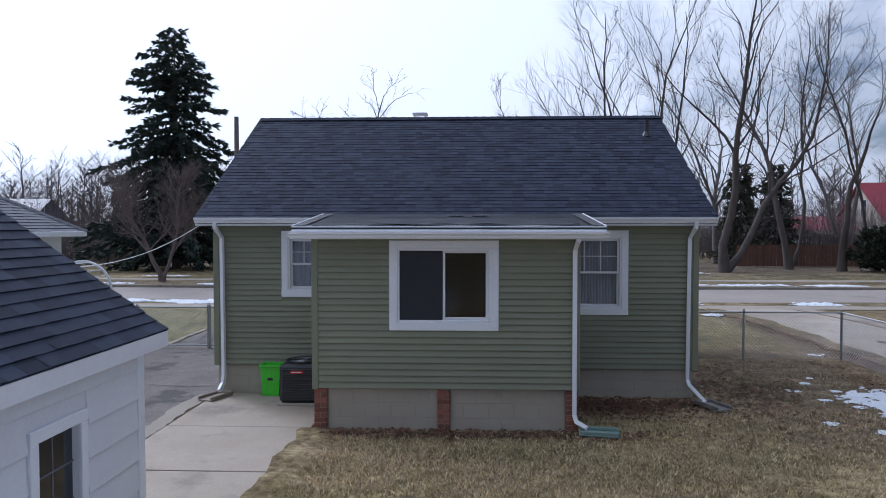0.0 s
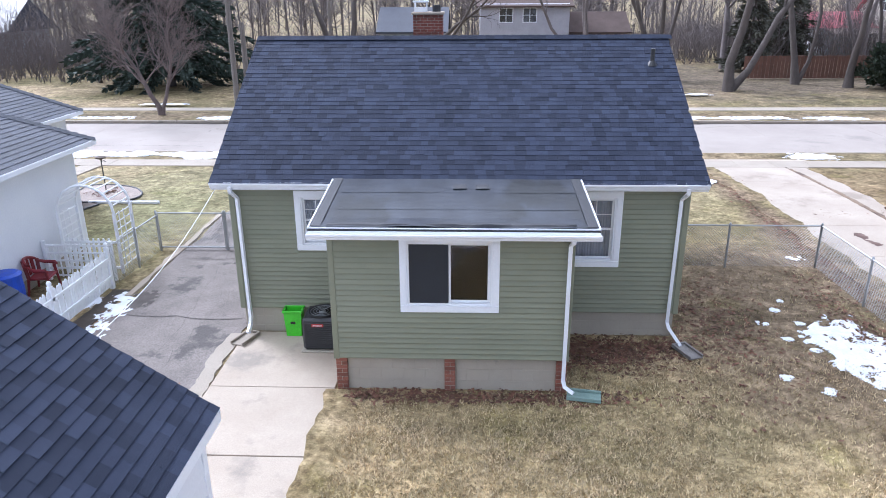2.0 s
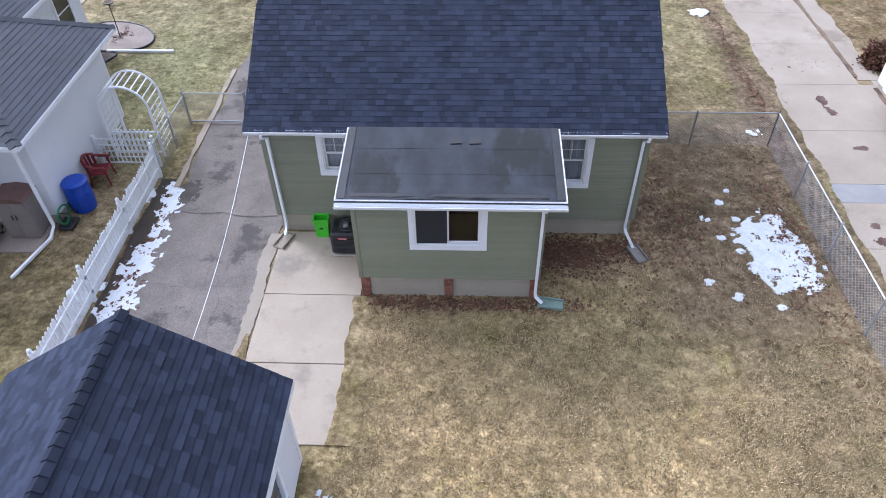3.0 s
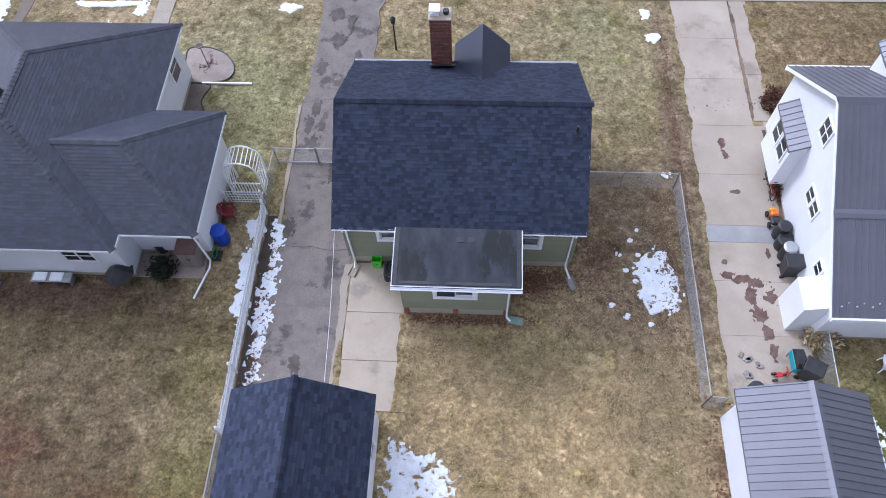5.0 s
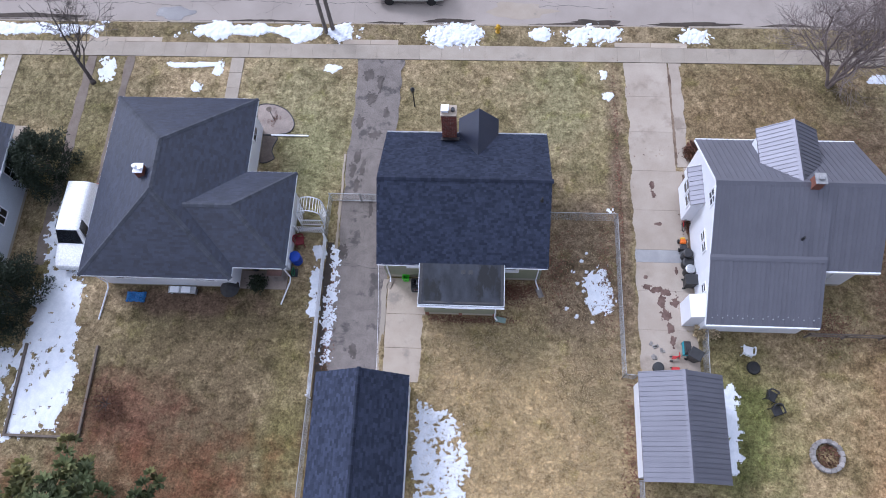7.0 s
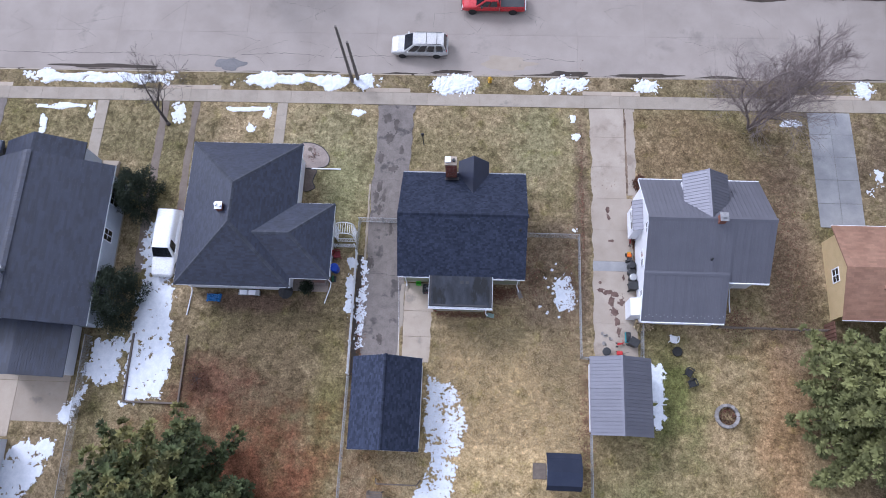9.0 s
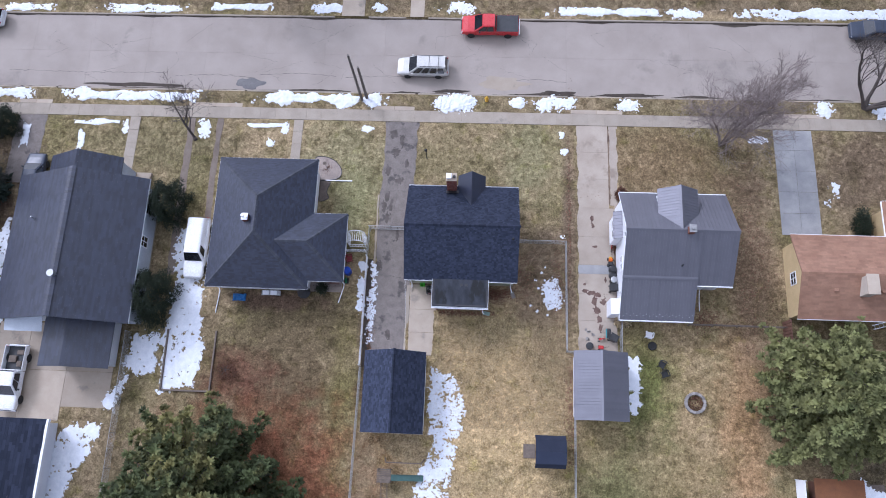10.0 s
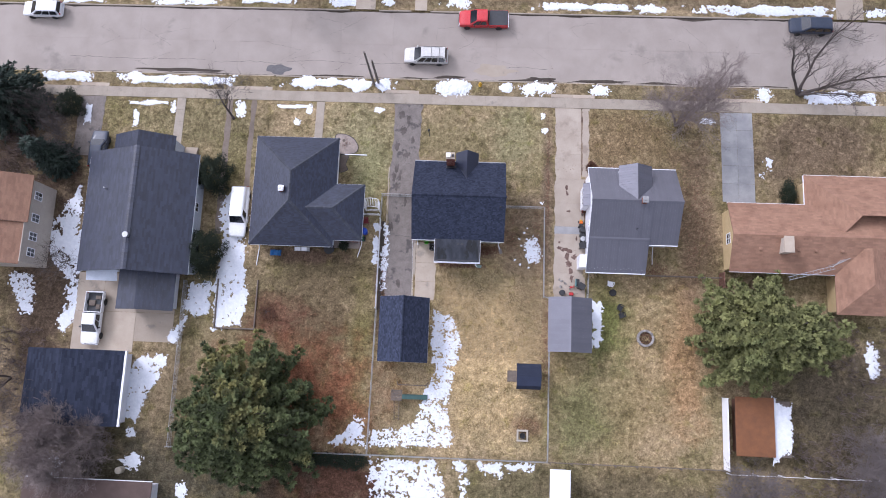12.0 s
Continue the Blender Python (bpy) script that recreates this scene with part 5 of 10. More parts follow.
def metal_slope(parent, e0, e1, t1, t0, width=0.25, mat=None):
    """Ribbed metal sheets from eave to top; each sheet is a piece with its rib."""
    e0, e1, t0, t1 = (Vector(p) for p in (e0, e1, t0, t1))
    deck = part("roof_slope", Geo().slab([e0, e1, t1, t0], 0.1), mat or METAL_ROOF, parent)
    n = max(1, round((e1 - e0).length / width))
    for i in range(n):
        PANELS.append((deck, e0.lerp(e1, i / n), e0.lerp(e1, (i + 1) / n), t0.lerp(t1, (i + 1) / n), t0.lerp(t1, i / n), mat or METAL_ROOF))
    return deck


rn = thing("house", "white storey-and-a-half house with ribbed grey metal roof", "house", at=(17, 16, 0))
RZ, RYR, MX0, MX1 = 6.45, 16.62, 12.42, 21.5
NEV, NEY = 3.72, 20.65          # eave on the street side
BZ, BY = 4.36, 13.05            # where the back slope changes pitch
SEV, SEY, SX1 = 2.65, 9.78, 18.5  # low eave over the back wing
EEV, EEY = 3.95, 12.6           # back eave of the other half


def back_slope(y):
    """Height of the back slope over the wing."""
    return RZ + (BZ - RZ) * (RYR - y) / (RYR - BY) if y > BY else BZ + (SEV - BZ) * (BY - y) / (BY - SEY)


part("wall", Geo().prism([(13.1, 0.25), (20.3, 0.25), (20.3, NEV + 0.05), (RYR, RZ - 0.14), (13.1, back_slope(13.1) - 0.14)], 12.72, 21.2, "x"), WHITE_WALL, rn, "white clapboard walls")
part("wall", Geo().prism([(10.05, 0.25), (13.1, 0.25), (13.1, BZ - 0.1), (10.05, back_slope(10.05) - 0.12)], 12.72, 18.25, "x"), WHITE_WALL, rn)
part("foundation", Geo().box(12.77, 21.15, 13.1, 20.25, -0.2, 0.25).box(12.77, 18.2, 10.1, 13.1, -0.2, 0.25), BLOCK, rn)
metal_slope(rn, (MX0, NEY, NEV), (MX1, NEY, NEV), (MX1, RYR, RZ), (MX0, RYR, RZ), 0.3)
metal_slope(rn, (SX1, EEY, EEV), (MX1, EEY, EEV), (MX1, RYR, RZ), (SX1, RYR, RZ))
metal_slope(rn, (MX0, BY, BZ), (SX1, BY, BZ), (SX1, RYR, RZ), (MX0, RYR, RZ))
metal_slope(rn, (MX0, SEY, SEV), (SX1 + 0.05, SEY, SEV), (SX1 + 0.05, BY, BZ + 0.01), (MX0, BY, BZ + 0.01))
part("ridge_cap", Geo().prism([(RYR - 0.2, RZ - 0.1), (RYR, RZ + 0.05), (RYR + 0.2, RZ - 0.1)], MX0 - 0.03, MX1 + 0.03, "x"), METAL_ROOF, rn)
part("bend_trim", Geo().prism([(BY - 0.15, BZ - 0.02), (BY, BZ + 0.075), (BY + 0.15, BZ + 0.13), (BY, BZ + 0.02)], MX0 - 0.03, SX1 + 0.05, "x"), METAL_ROOF, rn)
# street-side dormer: its sheets run from ridge to eave and end in the valley
DXR, DZ, DE, DF = 16.96, 6.38, 5.27, 20.5
DXW, DXE = 15.3, 18.62
DV = NEY - (DE - NEV) / (RZ - NEV) * (NEY - RYR)   # where the dormer eave meets the main slope
DT = NEY - (DZ - NEV) / (RZ - NEV) * (NEY - RYR)
part("dormer_wall", Geo().prism([(DXW + 0.2, NEV), (DXE - 0.2, NEV), (DXE - 0.2, DE + 0.05), (DXR, DZ - 0.14), (DXW + 0.2, DE + 0.05)], 18.2, DF - 0.25, "y"), WHITE_WALL, rn)
for ex in (DXW, DXE):
    g = Geo().slab([(ex, DF, DE), (ex, DV, DE), (DXR, DT, DZ), (DXR, DF, DZ)][::1 if ex < DXR else -1], 0.09)
    slope_ = part("dormer_slope", g, METAL_ROOF, rn)
    n = 15
    for i in range(n):
        y0, y1 = DF + (DT - DF) * i / n, DF + (DT - DF) * (i + 1) / n
        k0, k1 = (0.0 if y > DV else (DV - y) / (DV - DT) for y in (y0, y1))
        low0, low1 = (Vector((ex + (DXR - ex) * k, y, DE + (DZ - DE) * k)) for k, y in ((k0, y0), (k1, y1)))
        PANELS.append((slope_, low0, low1, Vector((DXR, y1, DZ)), Vector((DXR, y0, DZ)), METAL_ROOF))
part("ridge_cap", Geo().prism([(DXR - 0.16, DZ - 0.08), (DXR, DZ + 0.045), (DXR + 0.16, DZ - 0.08)], DT, DF + 0.02, "y"), METAL_ROOF, rn)
far_window(rn, "y", 1, DF - 0.25, DXR, 4.3, 0.9, 1.0)
for p, q in (((MX0, NEY + 0.02, NEV), (MX1, NEY + 0.02, NEV)), ((MX0, SEY - 0.03, SEV), (SX1, SEY - 0.03, SEV)), ((SX1 + 0.05, EEY - 0.03, EEV), (MX1, EEY - 0.03, EEV))):
    eave_line(rn, p, q, 0.24, 0.12)
for i in range(22):
    x = MX0 + 0.3 + i * 0.27
    part("snow_guard", Geo().rbox(x - 0.03, x + 0.03, SEY + 0.3 + 0.14 * (i % 2), SEY + 0.36 + 0.14 * (i % 2), back_slope(SEY + 0.33) + 0.02, back_slope(SEY + 0.33) + 0.1, 0.01), GALV, rn)
for ya, za, yb, zb in ((NEY, NEV, RYR, RZ), (BY, BZ, RYR, RZ), (SEY, SEV, BY, BZ)):
    part("rake_board", Geo().add([(MX0 - 0.03, ya, za - 0.02), (MX0 + 0.01, ya, za - 0.02), (MX0 + 0.01, yb, zb - 0.02), (MX0 - 0.03, yb, zb - 0.02), (MX0 - 0.03, ya, za - 0.18), (MX0 + 0.01, ya, za - 0.18), (MX0 + 0.01, yb, zb - 0.18), (MX0 - 0.03, yb, zb - 0.18)],
                                 [(0, 1, 2, 3), (7, 6, 5, 4), (0, 4, 5, 1), (2, 6, 7, 3), (0, 3, 7, 4), (1, 5, 6, 2)]), WHITE, rn)
bay = part("bay", Geo().prism([(12.1, 0.75), (12.73, 0.75), (12.73, 3.4), (12.1, 3.1)], 16.75, 18.9, "y"), WHITE_WALL, rn, "projecting white bay with small metal roof")
for u in (17.35, 18.2):
    far_window(rn, "x", -1, 12.1, u, 2.0, 0.62, 1.0, 1)
metal_slope(rn, (12.0, 19.1, 3.12), (12.0, 16.7, 3.12), (12.73, 16.7, 3.5), (12.73, 19.1, 3.5), 0.3)
far_window(rn, "x", -1, 12.72, 16.48, 4.3, 0.75, 0.85, 2)
for u in (14.98, 14.32):
    far_window(rn, "x", -1, 12.72, u, 2.3, 0.5, 0.65, 1)
far_window(rn, "x", -1, 12.72, 12.09, 1.65, 0.45, 0.6, 1)
lean = part("side_entry", Geo().prism([(11.86, -0.05), (12.73, -0.05), (12.73, 2.2), (11.86, 1.95)], 10.35, 11.7, "y"), WHITE_WALL, rn, "small white lean-to entry")
ch = part("chimney", Geo().rbox(17.3, 17.8, 16.3, 16.85, 6.0, 7.0, 0.015), BRICK, rn, "orange-red brick chimney")
part("cap", Geo().rbox(17.25, 17.85, 16.25, 16.9, 7.0, 7.08, 0.02).rbox(17.4, 17.7, 16.45, 16.7, 7.08, 7.2, 0.03), GREY_CONC, ch, "grey cement chimney cap")
part("vent_pipe", Geo().tube([(17.15, 14.0, 4.85), (17.15, 14.0, 5.25)], 0.07, 8), BLACK, rn)
part("downspout", Geo().tube([(19.9, 12.55, 3.8), (19.9, 13.0, 3.5), (19.9, 13.05, 0.3), (19.9, 12.0, 0.08), (19.9, 11.2, 0.06)], 0.05, 4), WHITE, rn)

# ---- big grey-roofed house two doors down ----
n2 = thing("house", "large pale blue-white house with long dark gable roof", "house", at=(-34.6, 14, 0))
PALE = surf("pale_blue_siding", (0.50, 0.54, 0.60), (0.45, 0.49, 0.55), 1.2, 0.6, 0.15, 24)
NE, NR, NX0, NX1, NXR = 3.6, 6.4, -40.75, -28.95, -34.5
part("wall", Geo().prism([(NX0 + 0.5, 0.3), (NX1 - 0.5, 0.3), (NX1 - 0.5, NE + 0.05), (NXR, NR - 0.2), (NX0 + 0.5, NE + 0.05)], 8.3, 20.4, "y"), PALE, n2)
part("foundation", Geo().box(NX0 + 0.55, NX1 - 0.55, 8.35, 20.35, -0.2, 0.3), BLOCK, n2)
slope_quad(n2, (NX1, 7.85, NE), (NX1, 20.85, NE), (NXR, 20.85, NR), (NXR, 7.85, NR), SHINGLE_FAR, course=0.2, tab=0.8)
slope_quad(n2, (NX0, 20.85, NE), (NX0, 7.85, NE), (NXR, 7.85, NR), (NXR, 20.85, NR), SHINGLE_FAR, course=0.2, tab=0.8)
cap_line(n2, (NXR, 7.85, NR), (NXR, 20.85, NR), SHINGLE_FAR, 0.3)
for p, q in (((NX1, 7.85, NE), (NX1, 20.85, NE)), ((NX0, 7.85, NE), (NX0, 20.85, NE))):
    eave_line(n2, p, q)
part("wall", Geo().prism([(-38.2, 0.2), (-32.1, 0.2), (-32.1, 3.3), (-35.2, 4.9), (-38.2, 3.3)], 20.4, 22.7, "y"), PALE, n2)
for s in (-1, 1):
    a, b = (-35.2 + s * 3.3, 20.4, 3.25), (-35.2 + s * 3.3, 23.0, 3.25)
    c, d = (-35.2, 23.0, 5.1), (-35.2, 20.4, 5.1)
    slope_quad(n2, *((a, b, c, d) if s > 0 else (b, a, d, c)), SHINGLE_FAR, course=0.2, tab=0.8)
part("wall", Geo().prism([(-36.1, 0.1), (-31.2, 0.1), (-31.2, 2.7), (-34.2, 3.5), (-36.1, 2.9)], 4.5, 8.3, "y"), WHITE_WALL, n2)
slope_quad(n2, (-30.55, 4.1, 2.7), (-30.55, 8.3, 2.7), (-34.2, 8.3, 3.7), (-34.2, 4.1, 3.7), SHINGLE_FAR, course=0.2, tab=0.8)
slope_quad(n2, (-36.4, 8.3, 3.1), (-36.4, 4.1, 3.1), (-34.2, 4.1, 3.7), (-34.2, 8.3, 3.7), SHINGLE_FAR, course=0.2, tab=0.8)
part("awning", Geo().slab([(-39.9, 7.0, 3.1), (-36.6, 7.0, 3.1), (-36.6, 8.3, 3.35), (-39.9, 8.3, 3.35)], 0.06), PALE, n2)
for u in (12.0, 15.5, 18.5):
    far_window(n2, "x", 1, NX1 - 0.5, u, 1.4, 0.9, 1.3)
part("vent", Geo().tube([(-34.39, 11.32, 5.9), (-34.39, 11.32, 6.9)], 0.17, 10).tube([(-34.39, 11.32, 6.85), (-34.39, 11.32, 7.0)], 0.3, 12), GALV, n2, "round galvanised roof vent")
part("vent_pipe", Geo().tube([(-38.0, 16.5, 4.9), (-38.0, 16.5, 5.4)], 0.06, 8), GALV, n2)
part("step", Geo().rbox(-32.0, -30.6, 20.4, 22.3, -0.1, 0.5, 0.02).rbox(-32.0, -30.6, 22.3, 22.7, -0.1, 0.3, 0.02), CONCRETE, n2)

ng = thing("garage", "wide dark-roofed garage with white gable trim", "garage", at=(-40, -4, 0))
part("wall", Geo().prism([(-44.9, 0), (-35.5, 0), (-35.5, 2.35), (-41.0, 3.8), (-44.9, 2.6)], -7.6, -0.5, "y"), WHITE_WALL, ng)
slope_quad(ng, (-35.15, -7.9, 2.4), (-35.15, -0.2, 2.4), (-41.0, -0.2, 4.0), (-41.0, -7.9, 4.0), SHINGLE, course=0.25, tab=0.9)
slope_quad(ng, (-45.3, -0.2, 2.65), (-45.3, -7.9, 2.65), (-41.0, -7.9, 4.0), (-41.0, -0.2, 4.0), SHINGLE, course=0.25, tab=0.9)
eave_line(ng, (-35.1, -7.9, 2.42), (-35.1, -0.2, 2.42), 0.3, 0.3)
n3 = thing("house", "tall cream house with brown shingle roof", "house", at=(-51, 13, 0))
CREAM = surf("cream_siding", (0.48, 0.43, 0.36), (0.42, 0.37, 0.31), 1.2, 0.7, 0.15)
part("wall", Geo().rbox(-56.5, -46.2, 8.5, 17.3, 0, 4.9, 0.02), CREAM, n3)
slope_quad(n3, (-45.9, 12.6, 4.9), (-45.9, 17.7, 4.9), (-51.2, 17.7, 7.4), (-51.2, 12.6, 7.4), TAN_ROOF, course=0.2, tab=0.8)
slope_quad(n3, (-46.3, 8.2, 4.9), (-46.3, 12.6, 4.9), (-51.2, 12.6, 7.0), (-51.2, 8.2, 7.0), TAN_ROOF, course=0.2, tab=0.8)
slope_quad(n3, (-56.8, 17.7, 4.9), (-56.8, 8.2, 4.9), (-51.2, 8.2, 7.4), (-51.2, 17.7, 7.4), TAN_ROOF, course=0.2, tab=0.8)
for u in (9.7, 11.4, 13.4, 15.8):
    far_window(n3, "x", 1, -46.2, u, 2.6, 0.8, 1.2)

# ---- brown-roofed ranch house ----
br = thing("house", "long ranch house with brown shingle roof and tan walls", "house", at=(36, 15, 0))
BE, BT = 2.65, 0.42
part("wall", Geo().prism([(10.8, 0), (17.1, 0), (17.1, BE + 0.1), (14.0, BE + 3.3 * BT), (10.8, BE + 0.1)], 27.5, 52, "x"), TAN_WALL, br)
part("wall", Geo().rbox(35.6, 52, 17.1, 20.4, 0, BE, 0.02), TAN_WALL, br)
bm_ = BE + 3.7 * BT
slope_quad(br, (27.1, 10.35, BE), (54, 10.35, BE), (54, 14.0, bm_), (27.1, 14.0, bm_), TAN_ROOF, course=0.2, tab=0.6)
slope_quad(br, (54, 17.65, BE), (27.1, 17.65, BE), (27.1, 14.0, bm_), (54, 14.0, bm_), TAN_ROOF, course=0.2, tab=0.6)
hz = BE + 4.6 * BT
slope_quad(br, (35.1, 20.85, BE), (35.1, 11.0, BE), (39.9, 16.2, hz), (39.9, 16.3, hz), TAN_ROOF, course=0.2, tab=0.6)
slope_quad(br, (54, 20.85, BE), (35.1, 20.85, BE), (39.9, 16.25, hz), (54, 16.25, hz), TAN_ROOF, course=0.2, tab=0.6)
slope_quad(br, (37.8, 6.3, BE), (44.0, 6.3, BE), (41.0, 9.3, BE + 1.4), (41.0, 9.3, BE + 1.4), TAN_ROOF, course=0.2, tab=0.6)
slope_quad(br, (37.8, 13.0, BE), (37.8, 6.3, BE), (41.0, 9.3, BE + 1.4), (41.0, 13.0, BE + 1.4), TAN_ROOF, course=0.2, tab=0.6)
slope_quad(br, (44.0, 6.3, BE), (44.0, 13.0, BE), (41.0, 13.0, BE + 1.4), (41.0, 9.3, BE + 1.4), TAN_ROOF, course=0.2, tab=0.6)
part("wall", Geo().rbox(38.2, 43.6, 6.7, 11, 0, BE, 0.02), TAN_WALL, br)
for p, q in (((27.1, 10.33, BE), (37.8, 10.33, BE)), ((27.1, 17.67, BE), (35.1, 17.67, BE)), ((35.08, 17.6, BE), (35.08, 20.85, BE)), ((35.1, 20.87, BE), (54, 20.87, BE))):
    eave_line(br, p, q, 0.14, 0.08)
st = part("chimney", Geo().rbox(31.9, 32.7, 12.2, 13.7, 3.2, 4.9, 0.02), CREAM, br, "pale stone chimney")
part("cap", Geo().rbox(31.8, 32.8, 12.1, 13.8, 4.9, 5.0, 0.02), CONCRETE, st)
for x in (29.8, 33.6, 35.4, 38.0):
    part("vent", Geo().rbox(x, x + 0.35, 12.5, 12.8, 3.3, 3.75, 0.03), TAN_ROOF, br)
mast = part("antenna", Geo().tube([(37.0, 11.2, 2.5), (37.0, 11.2, 6.0)], 0.03, 6), GALV, br, "thin television antenna mast")
for i in range(7):
    h = 5.9 - i * 0.22
    part("rod", Geo().tube([(36.2 + i * 0.06, 11.2 - 0.4, h), (37.8 - i * 0.06, 11.2 + 0.4, h)], 0.012, 4), GALV, mast)
lad = thing("ladder", "aluminium ladder lying against the brown roof", "ladder", at=(34.5, 10, 2))
la, lb = Vector((33.0, 9.6, 2.9)), Vector((37.6, 10.9, 3.3))
sd = Vector((-0.1, 0.32, 0.05))
for k in (0, 1):
    part("rail", Geo().tube([la + sd * k, lb + sd * k], 0.03, 4), GALV, lad)
for i in range(14):
    p = la.lerp(lb, (i + 0.5) / 14)
    part("rung", Geo().tube([p, p + sd], 0.018, 5), GALV, lad)
far_window(br, "x", -1, 27.5, 14.0, 1.2, 1.0, 0.9)

# ---- garages and sheds ----
gar = thing("garage", "white clapboard garage with dark shingle roof", "garage", at=(-6.2, 3.2, 0))
GX0, GX1, GY0, GY1, GXR, GZR = -8.62, -3.80, 0.1, 6.15, -6.22, 3.92
GE = 2.17
part("wall", Geo().prism([(GX0, 0.1), (GX1, 0.1), (GX1, 2.2), (GXR, GZR - 0.12), (GX0, 2.2)], GY1 - 0.14, GY1, "y"), WHITE_WALL, gar)
part("wall", Geo().prism([(GX0, 0.1), (GX1, 0.1), (GX1, 2.2), (GXR, GZR - 0.12), (GX0, 2.2)], GY0, GY0 + 0.14, "y"), WHITE_WALL, gar)
GW = (4.50, 5.06, 0.70, 1.62)
GREY_BAR = surf("grey_paint", (0.16, 0.165, 0.18), (0.12, 0.125, 0.14), 4, 0.6, 0.1)
w = Geo()
wall_panel(w, "x", GX1, GX1 - 0.14, GY0 + 0.14, GY1 - 0.14, 0.1, 2.2, [GW])
gwall = part("wall", w, WHITE_WALL, gar)
part("wall", Geo().box(GX0, GX0 + 0.14, GY0 + 0.14, GY1 - 0.14, 0.1, 2.2), WHITE_WALL, gar)
part("foundation", Geo().box(GX0 + 0.02, GX1 - 0.02, GY0 + 0.02, GY1 - 0.02, -0.1, 0.1), BLOCK, gar)
lap(gwall, "x", 1, GX1, GY0 + 0.1, GY1 - 0.1, 0.12, 2.19, [(GW[0] - 0.12, GW[1] + 0.12, GW[2] - 0.12, GW[3] + 0.12)], 0.29, WHITE_WALL, "clapboard")
for y0, y1 in ((GY0 - 0.02, GY0 + 0.098), (GY1 - 0.098, GY1 + 0.02)):
    part("corner_trim", Geo().rbox(GX1 - 0.098, GX1 + 0.03, y0, y1, 0.1, 2.19, 0.008), WHITE, gar)
gwin = part("window", Geo().rbox(GX1, GX1 + 0.035, GW[0] - 0.1, GW[1] + 0.1, GW[3], GW[3] + 0.1, 0.006).rbox(GX1, GX1 + 0.045, GW[0] - 0.1, GW[1] + 0.1, GW[2] - 0.1, GW[2], 0.006)
            .rbox(GX1, GX1 + 0.035, GW[0] - 0.1, GW[0], GW[2], GW[3], 0.006).rbox(GX1, GX1 + 0.035, GW[1], GW[1] + 0.1, GW[2], GW[3], 0.006), WHITE, gar, "white framed garage window with six dark panes")
gmid = (GW[0] + GW[1]) / 2
for i in range(3):
    c, d = GW[2] + (GW[3] - GW[2]) * i / 3, GW[2] + (GW[3] - GW[2]) * (i + 1) / 3
    for a, b in ((GW[0], gmid), (gmid, GW[1])):
        part("pane", Geo().rbox(GX1 - 0.05, GX1 - 0.044, a + 0.008, b - 0.008, c + 0.008, d - 0.008, 0.001), DARK_GLASS, gwin)
    if i:
        part("glazing_bar", Geo().rbox(GX1 - 0.06, GX1 - 0.036, GW[0], GW[1], c - 0.008, c + 0.008, 0.003), GREY_BAR, gwin)
part("glazing_bar", Geo().rbox(GX1 - 0.062, GX1 - 0.038, gmid - 0.008, gmid + 0.008, GW[2], GW[3], 0.003), GREY_BAR, gwin)
slope_quad(gar, (-3.70, -0.2, GE), (-3.70, 6.52, GE), (GXR, 6.52, GZR), (GXR, -0.2, GZR), SHINGLE, tab=0.24, course=0.145)
slope_quad(gar, (-8.86, 6.52, GE), (-8.86, -0.2, GE), (GXR, -0.2, GZR), (GXR, 6.52, GZR), SHINGLE, tab=0.24, course=0.145)
cap_line(gar, (GXR, -0.2, GZR), (GXR, 6.53, GZR), SHINGLE, 0.12)
part("fascia", Geo().rbox(-3.72, -3.69, -0.2, 6.52, GE - 0.17, GE - 0.015, 0.004), WHITE, gar)
part("soffit", Geo().box(GX1 + 0.0, -3.72, -0.2, 6.50, GE - 0.15, GE - 0.13), WHITE, gar)
for s in (-1, 1):
    xe = -3.70 if s > 0 else -8.86
    for y0, y1 in ((6.495, 6.525), (-0.205, -0.175)):
        part("rake_board", Geo().add([(xe, y0, GE - 0.02), (xe, y1, GE - 0.02), (GXR, y1, GZR - 0.02), (GXR, y0, GZR - 0.02), (xe, y0, GE - 0.17), (xe, y1, GE - 0.17), (GXR, y1, GZR - 0.17), (GXR, y0, GZR - 0.17)],
                                     [(0, 1, 2, 3), (7, 6, 5, 4), (0, 4, 5, 1), (2, 6, 7, 3), (0, 3, 7, 4), (1, 5, 6, 2)]), WHITE, gar)
part("door", Geo().rbox(-7.6, -4.9, GY1 + 0.001, GY1 + 0.04, 0.1, 2.1, 0.01), WHITE, gar, "white overhead garage door")

sh = thing("shed", "small white garage with ribbed metal roof, one slope pale", "shed", at=(10.9, 4.3, 0))
SWE, SEE, SRX, SRZ = 2.65, 2.5, 10.8, 3.65
part("wall", Geo().prism([(8.9, 0), (12.8, 0), (12.8, SEE + 0.08), (SRX, SRZ - 0.14), (8.9, SWE + 0.03)], 1.75, 6.75, "y"), WHITE_WALL, sh)
metal_slope(sh, (8.6, 7.05, SWE), (8.6, 1.44, SWE), (SRX, 1.44, SRZ), (SRX, 7.05, SRZ), 0.25)
metal_slope(sh, (13.08, 1.44, SEE), (13.08, 7.05, SEE), (SRX, 7.05, SRZ), (SRX, 1.44, SRZ), 0.25)
part("ridge_cap", Geo().prism([(SRX - 0.15, SRZ - 0.04), (SRX, SRZ + 0.045), (SRX + 0.15, SRZ - 0.04)], 1.42, 7.07, "y"), METAL_ROOF, sh)
ss = thing("shed", "little barn-shaped shed with black shingle roof", "shed", at=(6.8, -1.2, 0))
